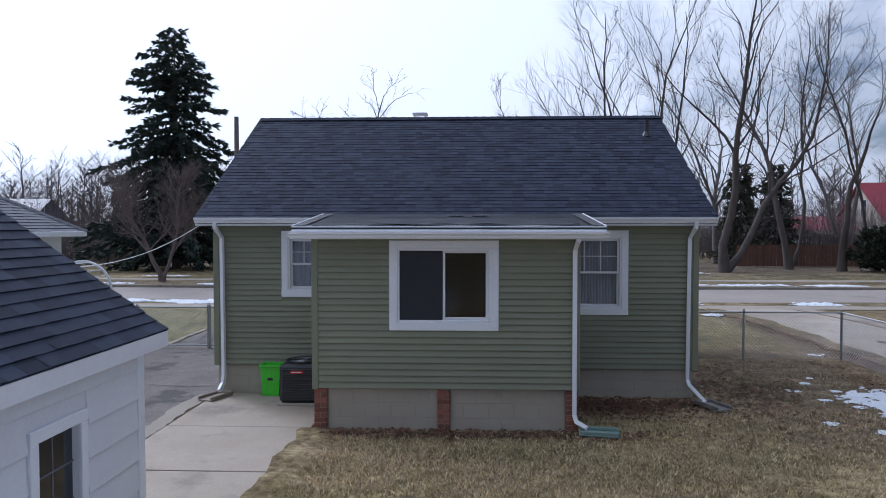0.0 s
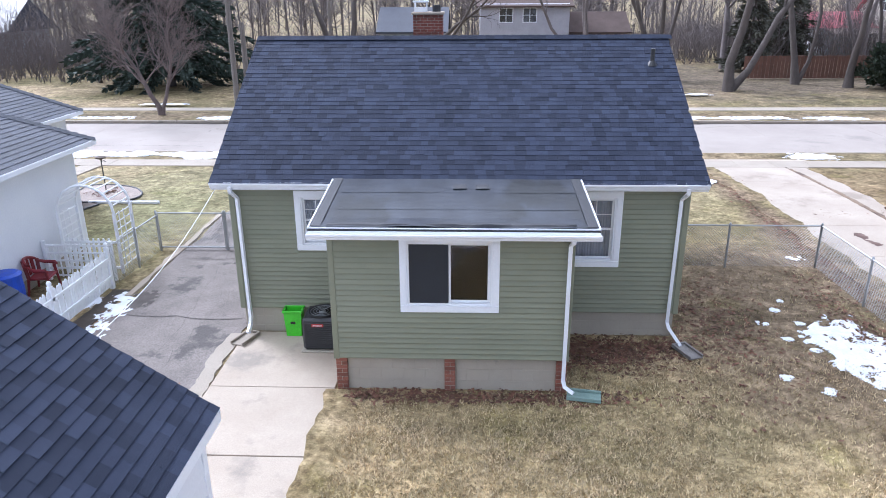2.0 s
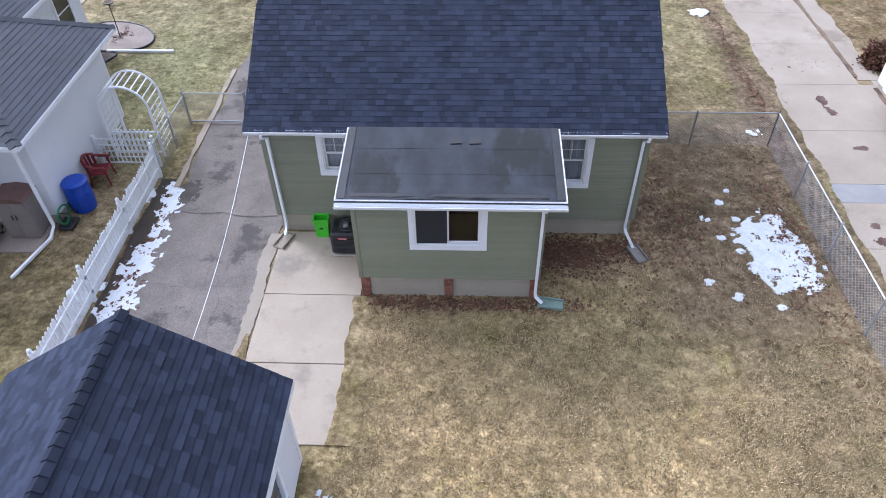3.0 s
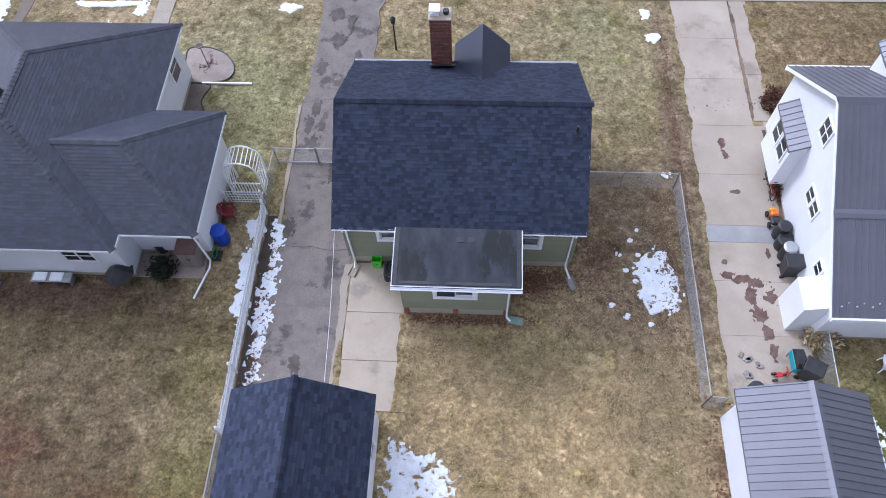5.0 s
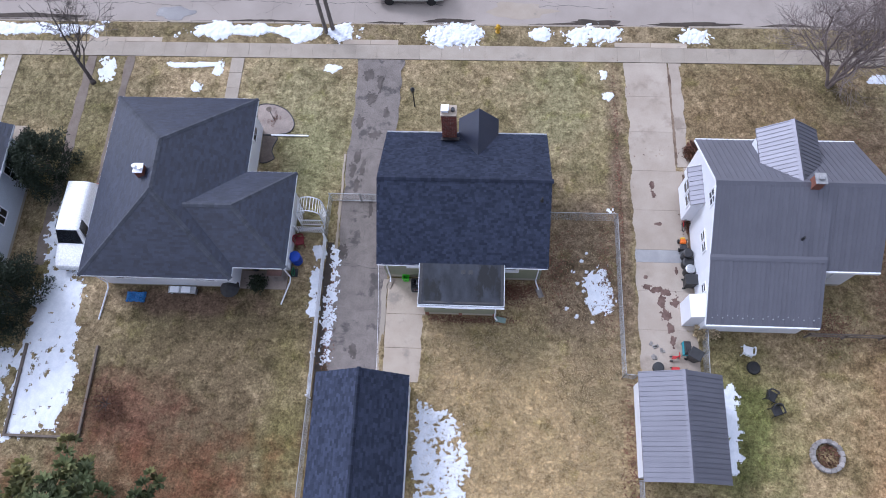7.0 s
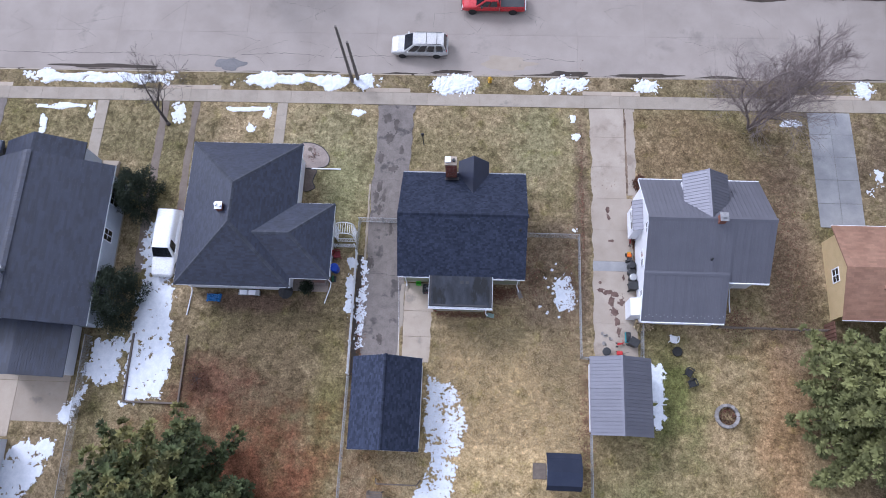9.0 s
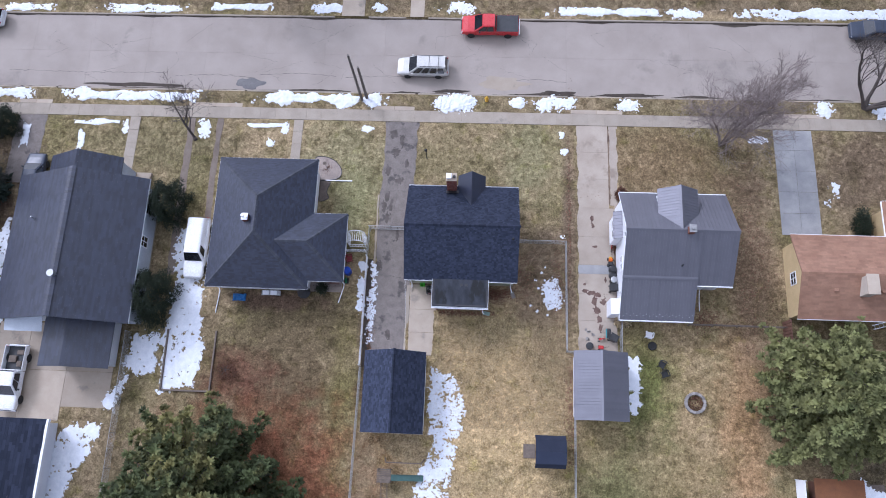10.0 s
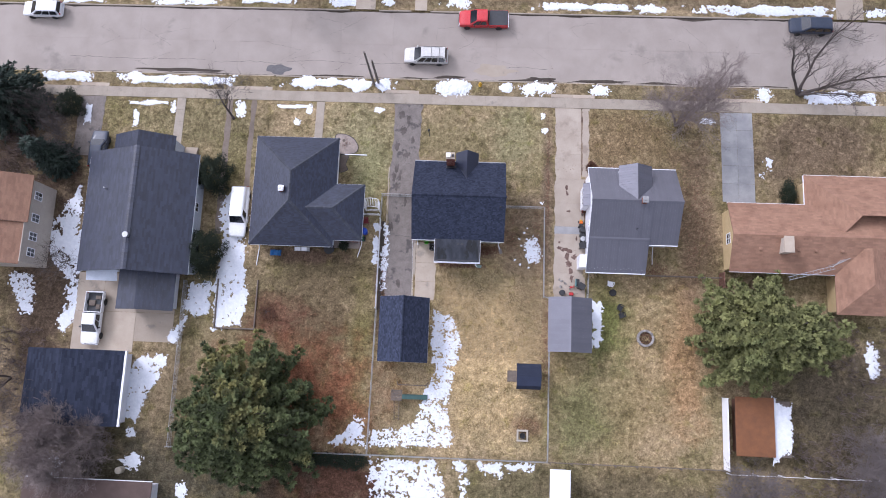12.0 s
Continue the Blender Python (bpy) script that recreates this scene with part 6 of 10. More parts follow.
prof = [(-2.45, 1.45), (-2.1, 2.0), (-1.15, 2.35), (-0.2, 2.0), (0.15, 1.45)]
part("wall", Geo().prism([(-2.35, 0), (0.05, 0), (0.05, 1.45), (-0.25, 1.92), (-1.15, 2.26), (-2.05, 1.92), (-2.35, 1.45)], 5.75, 7.85, "x"), WHITE_WALL, ss)
for (ya, za), (yb, zb) in zip(prof, prof[1:]):
    part("roof_slope", Geo().slab([(5.55, ya, za), (8.05, ya, za), (8.05, yb, zb), (5.55, yb, zb)], 0.06), SHINGLE, ss)
part("ramp", Geo().rbox(4.7, 5.7, -1.75, -0.6, 0, 0.06, 0.01), WOOD, ss)
ls = thing("shed", "low red shed, its roof thick with rusty pine needles", "shed", at=(30, -5.5, 0))
NEEDLE_BED = surf("needle_litter", (0.20, 0.085, 0.035), (0.15, 0.065, 0.03), 1.2, 0.95, 0.6, 30)
part("wall", Geo().rbox(27.9, 31.0, -7.8, -2.6, 0, 1.9, 0.02), FENCE_BROWN, ls)
part("roof", Geo().slab([(27.55, -8.1, 1.95), (31.3, -8.1, 2.2), (31.3, -2.3, 2.2), (27.55, -2.3, 1.95)], 0.1), NEEDLE_BED, ls)
ww = thing("vinyl_fence", "plain white board fence panel", "fence", at=(27, -6, 0))
for i in range(4):
    y0 = -9.7 + i * 1.8
    part("panel", Geo().rbox(26.9, 26.96, y0, y0 + 1.75, 0.05, 1.75, 0.01), VINYL, ww)
    part("post", Geo().rbox(26.86, 27.0, y0 + 1.75, y0 + 1.8, 0, 1.9, 0.01), VINYL, ww)
bs = thing("shed", "narrow shed with pale sheet roof behind the back fence", "shed", at=(9.9, -12, 0))
part("wall", Geo().rbox(9.3, 10.9, -14, -10.4, 0, 1.9, 0.02), WHITE_WALL, bs)
part("roof", Geo().slab([(9.1, -14.2, 2.0), (11.1, -14.2, 2.1), (11.1, -10.2, 2.1), (9.1, -10.2, 2.0)], 0.06), VINYL, bs)
bl = thing("shed", "low outbuilding with brown roof and white eave", "shed", at=(-38, -15, 0))
part("wall", Geo().rbox(-44, -31.2, -18, -13.6, 0, 2.0, 0.02), WHITE_WALL, bl)
part("roof", Geo().slab([(-44.3, -18.2, 2.4), (-31, -18.2, 2.4), (-31, -13.2, 2.05), (-44.3, -13.2, 2.05)], 0.1), DARK_ROOF, bl)
eave_line(bl, (-44.3, -13.18, 2.08), (-31, -13.18, 2.08))

# ---- houses across the street ----
rh = thing("house", "cream house with bright red metal roofs", "house", at=(40.5, 84, 0))
part("wall", Geo().rbox(35.5, 42.0, 80, 88, 0, 2.9, 0.02), WHITE_WALL, rh)
part("porch_roof", Geo().slab([(36.8, 77.4, 2.5), (42.6, 77.4, 2.5), (42.6, 80.0, 2.95), (36.8, 80.0, 2.95)], 0.12), WOOD, rh)
part("roof", Geo().prism([(79.5, 2.95), (88.5, 2.95), (84, 4.5)], 35.0, 42.2, "x"), RED_ROOF, rh)
for x in (37.0, 39.0, 41.0, 42.4):
    part("post", Geo().rbox(x - 0.1, x + 0.1, 77.5, 77.7, 0, 2.45, 0.01), WOOD, rh)
part("wall", Geo().prism([(80, 0), (90, 0), (90, 4.3), (85, 8.2), (80, 4.3)], 45, 57, "x"), CREAM, rh)
for s_ in (-1, 1):
    e, t_ = [(44.5, 85 + s_ * 5.6, 3.95), (57.5, 85 + s_ * 5.6, 3.95)], [(57.5, 85, 8.5), (44.5, 85, 8.5)]
    part("roof", Geo().slab(e + t_ if s_ < 0 else e[::-1] + t_[::-1], 0.2), RED_ROOF, rh)
far_window(rh, "x", -1, 45, 84.5, 4.6, 1.2, 1.8)
far_window(rh, "y", -1, 80, 36.4, 1.0, 1.2, 1.3)
lh = thing("house", "grey house with dark roof across the street", "house", at=(-56, 76, 0))
GREYW = surf("grey_siding", (0.30, 0.31, 0.33), (0.26, 0.27, 0.29), 1.5, 0.7, 0.15)
part("wall", Geo().rbox(-66, -48, 72, 80, 0, 3.4, 0.02), GREYW, lh)
part("roof", Geo().prism([(71.2, 3.3), (80.8, 3.3), (76, 6.4)], -66.8, -47.2, "x"), SHINGLE_FAR, lh)
part("dormer", Geo().rbox(-52.5, -50.3, 71.8, 75, 3.5, 5.6, 0.02), GREYW, lh)
far_window(lh, "y", -1, 71.8, -51.4, 4.1, 1.2, 0.9)

# houses farther back, seen between the trees
PALE_FAR = surf("pale_lavender_siding", (0.42, 0.41, 0.45), (0.36, 0.35, 0.39), 1.0, 0.7, 0.1, 20)
BROWN_FAR = surf("dusty_brown_siding", (0.26, 0.19, 0.165), (0.22, 0.165, 0.145), 1.0, 0.8, 0.1, 20)
for x0, x1, y0, y1, wall_h, ridge_h, wall_m, roof_m, label_, wins in (
        (0.0, 9.0, 75.0, 83.0, 5.6, 7.0, PALE_FAR, DARK_ROOF, "pale two-storey house far behind the street", ((2.6, 3.9), (5.0, 3.9), (2.6, 1.0), (6.5, 1.0))),
        (-10.4, -3.7, 76.0, 84.0, 3.1, 5.3, GREYW, SHINGLE_FAR, "low grey house far behind the street", ((-8.5, 1.1), (-5.5, 1.1))),
        (9.8, 15.5, 78.0, 85.0, 2.9, 4.7, BROWN_FAR, DARK_ROOF, "small brown house far behind the street", ((12.0, 1.1),))):
    fh = thing("house", label_, "house", at=((x0 + x1) / 2, (y0 + y1) / 2, 0))
    ym = (y0 + y1) / 2
    part("wall", Geo().prism([(y0, 0), (y1, 0), (y1, wall_h), (ym, ridge_h - 0.15), (y0, wall_h)], x0, x1, "x"), wall_m, fh)
    for s in (-1, 1):
        ye = ym + s * ((y1 - y0) / 2 + 0.4)
        e0, e1, t1, t0 = (x0 - 0.4, ye, wall_h - 0.15), (x1 + 0.4, ye, wall_h - 0.15), (x1 + 0.4, ym, ridge_h), (x0 - 0.4, ym, ridge_h)
        part("roof_slope", Geo().slab([e0, e1, t1, t0] if s < 0 else [e1, e0, t0, t1], 0.16), roof_m, fh)
    for u, z in wins:
        far_window(fh, "y", -1, y0, u, z, 1.3, 1.3)

# ---- trees and shrubs ----
def bare_tree(name, label, at, height, seed, spread=0.5, trunk_r=None, fork=0.3, stems=1, levels=5, kids=4, mat=None, group="", lean=(0, 0), twig_r=0.006, rise=0.16):
    """A leafless tree: tapered trunk and limbs in one part, branches and fine twigs in another."""
    rng = random.Random(seed)
    mat = mat or BARK
    trunk_r = trunk_r or height * 0.018
    wood, twigs = Geo(), Geo()
    base = Vector((0, 0, -0.1))

    def grow(p, way, length, r, level):
        n = 4 if level < 2 else (3 if level < 4 else 2)
        pts, radii = [p], [r]
        q, d = p.copy(), way.copy()
        end_r = r * (0.55 if level < levels else 0.4)
        for i in range(n):
            bend = 0.16 if level < 2 else 0.3
            d = (d + Vector((rng.uniform(-bend, bend), rng.uniform(-bend, bend), rng.uniform(-bend * 0.4, bend * 0.8)))).normalized()
            q = q + d * length / n
            pts.append(q.copy())
            radii.append(max(twig_r, r + (end_r - r) * (i + 1) / n))
        (wood if level < 2 else twigs).tube(pts, radii, 8 if level == 0 else (6 if level == 1 else (4 if level < 4 else 3)), level < 2)
        if level >= levels:
            return
        count = kids + (1 if level in (0, 1) else 0)
        for k in range(count):
            s = 1.0 if k == 0 else rng.uniform(0.35 if level else fork + 0.12, 1.0)
            i = min(n - 1, int(s * n))
            f = s * n - i
            start = pts[i].lerp(pts[i + 1], min(1, f))
            rr = (radii[i] + (radii[i + 1] - radii[i]) * min(1, f)) * rng.uniform(0.5, 0.78)
            around = d.orthogonal().normalized()
            around = Matrix.Rotation(rng.uniform(0, 6.283) + k * 2.4, 3, d) @ around
            open_ = rng.uniform(0.45, 1.0) * spread * (1.15 if k else 0.4) * 1.6
            way2 = (d * math.cos(open_) + around * math.sin(open_) + Vector((0, 0, rise))).normalized()
            grow(start, way2, length * rng.uniform(0.55, 0.8), max(twig_r, rr), level + 1)

    for s in range(stems):
        a = 6.283 * s / max(1, stems) + rng.uniform(0, 1)
        o = 0.0 if stems == 1 else 0.32
        way = Vector((math.cos(a) * o + lean[0], math.sin(a) * o + lean[1], 1)).normalized()
        grow(base + Vector((math.cos(a), math.sin(a), 0)) * (0 if stems == 1 else trunk_r * 0.8), way, height * (0.42 if stems == 1 else 0.5), trunk_r, 0)
    wood.tube([(0, 0, -0.15), (0, 0, 0.25)], [trunk_r * 1.5, trunk_r * 1.02], 9)
    top = thing(name, label, "tree", group)
    part("trunk", wood, mat, top, smooth=True)
    part("crown", twigs, mat, top)
    top.matrix_basis = pose(*at, 0, 0, rng.uniform(0, 360) if lean == (0, 0) else 0)
    return top


def leaf_fan(g, p, way, length, wdt, rng, n=3):
    """A spray of narrow needle-covered shoots."""
    side = way.orthogonal().normalized()
    for k in range(n):
        sd = (Matrix.Rotation(rng.uniform(0, 6.283), 3, way) @ side)
        tip = p + (way + sd * rng.uniform(0.2, 0.7)).normalized() * length * rng.uniform(0.7, 1.2)
        cross = (tip - p).cross(Vector((rng.uniform(-1, 1), rng.uniform(-1, 1), rng.uniform(-1, 1)))).normalized() * wdt
        m = p.lerp(tip, 0.55)
        g.add([p, m + cross, tip, m - cross], [(0, 1, 2, 3)])


def spruce(name, label, at, height, radius, seed, mat=None, skirt=0.06, dense=1.0, droop=0.35, group=""):
    """A conifer of whorled drooping branches hung with short sprays; gaps between the tiers."""
    rng = random.Random(seed)
    g, wood = Geo(), Geo()
    wood.tube([(0, 0, -0.1), (0, 0, height * 0.5), (0, 0, height * 0.98)], [height * 0.02, height * 0.011, 0.02], 8)
    z = height * skirt
    while z < height * 0.985:
        k = 1 - z / height
        reach = radius * (k ** 0.66) * rng.uniform(0.75, 1.12) + 0.15
        n = max(4, int((5 + 6 * k) * dense))
        a0 = rng.uniform(0, 6.283)
        for i in range(n):
            a = a0 + 6.283 * i / n + rng.uniform(-0.25, 0.25)
            l = reach * rng.uniform(0.6, 1.1)
            if rng.random() < 0.10:
                l *= 0.5
            steps = max(3, int(l / 0.24))
            rise = 0.25 if k < 0.35 else -0.02
            prev = Vector((0, 0, z))
            for s in range(1, steps + 1):
                f = s / steps
                p = Vector((math.cos(a) * l * f, math.sin(a) * l * f, z + l * (rise * f - droop * f * f + 0.16 * max(0, f - 0.75) * 2)))
                if s > 1 or k < 0.5:
                    w = 0.20 + 0.5 * (1 - f) * min(1, l / 3)
                    for q in range(5):
                        off = Vector((rng.uniform(-w, w) * 0.8, rng.uniform(-w, w) * 0.8, rng.uniform(-0.25, 0.1)))
                        leaf_fan(g, p + off * 0.6, (Vector((math.cos(a), math.sin(a), -0.35)) + off).normalized(), 0.5, 0.085, rng, 2)
                wood.tube([prev, p], [0.03 * (1 - f) + 0.012, 0.03 * (1 - f) + 0.01], 3, False)
                prev = p
        z += height * 0.026 / dense ** 0.5 * rng.uniform(0.7, 1.3)
    top = thing(name, label, "tree", group)
    part("trunk", wood, BARK, top)
    part("crown", g, mat or SPRUCE, top)
    top.matrix_basis = pose(*at)
    return top


def pine(name, label, at, height, radius, seed, mat=None, squash=1.0, low=0.16, tiers=13, ragged=0.12, lift=0.3):
    """A broad old pine: whorls of long limbs, each limb carrying feathery plumes on its outer half, with dark gaps between the tiers."""
    rng = random.Random(seed)
    g, wood = Geo(), Geo()
    wood.tube([(0, 0, -0.1), (0.1, 0, height * 0.45), (0, 0, height * 0.95)], [height * 0.03, height * 0.02, 0.04], 9)

    def plume(p, way, length):
        """A tuft: needle sprays that spread from one shoot, domed towards the light."""
        axis = (way * 0.9 + Vector((0, 0, 0.7))).normalized()
        side = axis.orthogonal().normalized()
        n = 15
        v, f = [p], []
        for k in range(n):
            tilt = 0.25 + 1.15 * math.sqrt((k + 0.5) / n)
            round_ = Matrix.Rotation(k * 2.4 + rng.uniform(-0.3, 0.3), 3, axis) @ side
            d = (axis * math.cos(tilt) + round_ * math.sin(tilt)).normalized()
            tip = p + d * length * rng.uniform(0.65, 1.0)
            across = d.cross(Vector((rng.uniform(-0.4, 0.4), rng.uniform(-0.4, 0.4), 1)))
            across = (across.normalized() if across.length > 0.1 else side) * length * rng.uniform(0.13, 0.2)
            m = p.lerp(tip, 0.6)
            v += [m + across, tip, m - across]
            f.append((0, 3 * k + 1, 3 * k + 2, 3 * k + 3))
        g.add(v, f)

    for t in range(tiers):
        f = t / (tiers - 1)
        z0 = height * (low + (0.98 - low) * f ** 0.85)
        reach = radius * (1 - f ** 1.9) ** 0.75 + 0.35
        n = max(5, int(6 + 8 * (1 - f)))
        a0 = rng.uniform(0, 6.283)
        for i in range(n):
            a = a0 + 6.283 * i / n + rng.uniform(-0.22, 0.22)
            l = reach * (1 + ragged * (math.sin(a * 3 + seed) + 0.6 * math.sin(a * 7 + 2 * seed)) + rng.uniform(-0.16, 0.08))
            flat = Vector((math.cos(a), math.sin(a) * squash, 0))
            rise = lift * (0.4 + f) + rng.uniform(-0.08, 0.12)
            sway = rng.uniform(-0.25, 0.25)
            cross = Vector((-flat.y, flat.x, 0))

            def spot(k):
                return flat * l * k + cross * l * sway * k * k + Vector((0, 0, z0 + l * (rise * k - 0.22 * k * k)))

            wood.tube([spot(0), spot(0.35), spot(0.7), spot(0.96)], [0.09, 0.06, 0.035, 0.012], 4, False)
            step = 0.46 / max(0.6, l)
            k = 0.30 if f < 0.75 else 0.1
            sgn = 1
            while k < 1.0:
                p = spot(k)
                way = (spot(min(1.02, k + 0.05)) - spot(k - 0.05)).normalized()
                for sg in ((sgn, -sgn) if k < 0.95 else (0,)):
                    turn = sg * rng.uniform(0.6, 1.0)
                    d = Matrix.Rotation(turn, 3, "Z") @ way
                    d = (d + Vector((0, 0, rng.uniform(0.0, 0.35)))).normalized()
                    ln_ = (0.5 + 0.16 * min(1, l * (1 - k) / 2.2)) * rng.uniform(0.75, 1.2)
                    plume(p + d * rng.uniform(0.05, 0.55) + Vector((0, 0, rng.uniform(-0.15, 0.2))), d, ln_)
                k += step * rng.uniform(0.8, 1.25)
                sgn = -sgn
            plume(spot(0.97), (spot(1.0) - spot(0.92)).normalized(), 0.6)
    plume(Vector((0, 0, height * 0.93)), Vector((0, 0.05, 1)).normalized(), 0.9)
    top = thing(name, label, "tree")
    part("trunk", wood, BARK, top)
    part("crown", g, mat or NEEDLE, top)
    top.matrix_basis = pose(*at)
    return top


def maple(name, label, at, stems, seed, limbs=13, branches=7, twigs=6, start=0.28, open_=0.75, mat=None, twig_r=0.007, crook=0.13):
    """A tall leafless tree with stems that run on to the top: ascending limbs, finer branches and short twigs.
    stems: (lean in x, lean in y, height, radius, how far it straightens as it rises)."""
    rng = random.Random(seed)
    wood, fine = Geo(), Geo()

    def line(p, way, length, r0, r1, n, bend, lift):
        pts, radii, d = [p.copy()], [r0], way.normalized()
        for i in range(n):
            d = (d + Vector((rng.gauss(0, bend), rng.gauss(0, bend), rng.gauss(0, bend * 0.5) + lift))).normalized()
            pts.append(pts[-1] + d * length / n)
            radii.append(r0 + (r1 - r0) * (i + 1) / n)
        return pts, radii

    def at_(pts, radii, s):
        q = s * (len(pts) - 1)
        i = min(len(pts) - 2, int(q))
        return pts[i].lerp(pts[i + 1], q - i), (pts[i + 1] - pts[i]).normalized(), radii[i] + (radii[i + 1] - radii[i]) * (q - i)

    def fork(d, angle):
        around = Matrix.Rotation(rng.uniform(0, 6.283), 3, d) @ d.orthogonal().normalized()
        return (d * math.cos(angle) + around * math.sin(angle)).normalized()

    def spread(pts, radii, length, count, s0, depth):
        for k in range(count):
            s = s0 + (1 - s0) * (k + rng.uniform(0, 1)) / count
            p, d, r = at_(pts, radii, min(1, s))
            way = fork(d, open_ * rng.uniform(0.6, 1.25))
            way = (way + Vector((0, 0, 0.22))).normalized()
            if depth == 0:
                l = length * rng.uniform(0.32, 0.56) * (1.2 - 0.8 * s)
                a, b = line(p, way, l, max(0.03, r * rng.uniform(0.4, 0.65)), 0.014, 6, crook * 1.4, 0.06)
                wood.tube(a, b, 5, False)
                spread(a, b, l, branches, 0.22, 1)
            elif depth == 1:
                l = length * rng.uniform(0.28, 0.55) * (1.1 - 0.5 * s) + 0.25
                a, b = line(p, way, l, max(0.011, r * 0.55), twig_r, 3, crook * 1.6, 0.05)
                fine.tube(a, b, 3, False)
                spread(a, b, l, twigs, 0.2, 2)
            else:
                l = length * rng.uniform(0.35, 0.7) + 0.12
                a, b = line(p, way, l, twig_r * 1.1, twig_r * 0.75, 2, crook * 1.6, 0.03)
                fine.tube(a, b, 3, False)

    for lx, ly, h, r, straighten in stems:
        p0 = Vector((lx, ly, 0)).normalized() * r * 0.5 if abs(lx) + abs(ly) > 0.01 else Vector()
        way = Vector((lx, ly, 1))
        pts, radii = line(p0 + Vector((0, 0, -0.15)), way, h * way.length ** 0.4, r, 0.03, 10, crook, straighten)
        wood.tube(pts, [r * 1.35] + radii[1:], 9, False)
        spread(pts, radii, h, limbs, start, 0)
    top = thing(name, label, "tree")
    part("trunk", wood, mat or BARK, top, smooth=True)
    part("crown", fine, mat or BARK, top)
    top.matrix_basis = pose(*at)
    return top


def bush(name, label, at, rx, ry, h, seed, mat=None, n=260, leaf=0.13, category="bush"):
    """A dense shrub: a stem and many small leaf sprays in an uneven outline."""
    rng = random.Random(seed)
    g = Geo()
    top = thing(name, label, category)
    for k in range(7):
        a = k * 0.9
        part("stem", Geo().tube([(0, 0, -0.05), (math.cos(a) * rx * 0.3, math.sin(a) * ry * 0.3, h * 0.5), (math.cos(a) * rx * 0.6, math.sin(a) * ry * 0.6, h * 0.85)], [0.05, 0.03, 0.01], 4), BARK, top)
    for i in range(n):
        a, u = rng.uniform(0, 6.283), rng.uniform(0, 1)
        zz = h * (0.04 + 0.93 * u)
        prof = math.sqrt(max(0.02, 1 - abs(u - 0.35) ** 2 / 0.46)) * (1 + 0.25 * math.sin(3 * a + seed) * (1 - u)) * rng.uniform(0.62, 1.12) * (1 + 0.22 * math.sin(5 * a + 7 * u + seed))
        c = Vector((math.cos(a) * rx * prof, math.sin(a) * ry * prof, zz))
        for k in range(7):
            d = (Vector((math.cos(a), math.sin(a), 0.5)) + Vector((rng.gauss(0, 0.6), rng.gauss(0, 0.6), rng.gauss(0, 0.6)))).normalized()
            leaf_fan(g, c + Vector((rng.gauss(0, 0.12), rng.gauss(0, 0.12), rng.gauss(0, 0.12))), d, leaf * 2.2, leaf * 0.45, rng, 2)
    part("foliage", g, mat or EVERGREEN, top)
    top.matrix_basis = pose(*at)
    return top


spruce("spruce_tree", "tall dark spruce across the street", (-24.7, 56.0, 0), 19.4, 8.0, 11, dense=0.95)
maple("bare_tree", "small brownish leafless tree on the far lawn", (-19.7, 42.1, -0.15), ((0.0, 0.02, 7.4, 0.16, 0.0), (0.03, 0.0, 6.6, 0.12, 0.0)), 5, 20, 9, 6, 0.24, 0.85, BARK_RED, 0.008)
pine("pine_tree", "huge broad green pine over rusty needles", (-21.3, -6.2, 0), 11.0, 7.1, 3)
pine("pine_tree", "broad yellow-green pine beside the brown roof", (30.2, 3.9, 0), 8.5, 6.7, 8, NEEDLE_YELLOW, 0.82, 0.18, 11, 0.16)
maple("bare_tree", "spreading leafless street tree, many fine pale twigs", (22.7, 27.0, -0.1), ((0.45, 0.1, 9.0, 0.10, 0.05), (-0.5, 0.2, 8.5, 0.10, 0.06), (0.1, 0.5, 9.5, 0.10, 0.05), (-0.1, -0.3, 8.5, 0.09, 0.06), (0.05, 0.05, 10.0, 0.12, 0.0), (0.5, 0.45, 8.5, 0.09, 0.06), (-0.4, 0.5, 8.5, 0.09, 0.06)), 21, 15, 8, 6, 0.14, 0.95, BARK_PALE, 0.008)
maple("bare_tree", "large leafless tree by the kerb", (36.3, 31.0, -0.1), ((0.7, 0.3, 10.0, 0.2, 0.05), (-0.5, 0.5, 9.5, 0.17, 0.05), (0.2, 0.6, 10.0, 0.18, 0.04), (0.6, -0.2, 9.0, 0.15, 0.05)), 23, 10, 7, 5, 0.18, 0.75, BARK, 0.009)
bare_tree("bare_tree", "thin leafless tree leaning over the front lawn", (-27.0, 26.4, 0), 7.0, 27, 0.6, 0.14, 0.2, 1, 5, 3, twig_r=0.012, lean=(-0.25, 0.2))
bare_tree("bare_tree", "grey leafless tree by the garage", (-40.8, -9.8, 0), 7.0, 29, 0.8, 0.14, 0.1, 2, 5, 6, BARK_PALE, twig_r=0.012)
bare_tree("bare_tree", "tangled leafless tree in the corner yard", (40.5, -9.0, 0), 7.0, 31, 0.75, 0.14, 0.1, 2, 5, 5, BARK_FAR, twig_r=0.009)
bare_tree("bare_tree", "tangled leafless tree by the back fence", (27.5, -13.5, 0), 6.0, 33, 0.75, 0.12, 0.1, 2, 5, 5, BARK_FAR, twig_r=0.009)
bare_tree("bare_tree", "leafless brushy tree at the lot's edge", (-48.5, -3.5, 0), 6.5, 35, 0.6, 0.12, 0.1, 2, 5, 4)
bare_tree("bare_tree", "leafless brushy tree in the side yard", (-47.0, 24.0, 0), 6.0, 36, 0.6, 0.12, 0.1, 2, 5, 4)
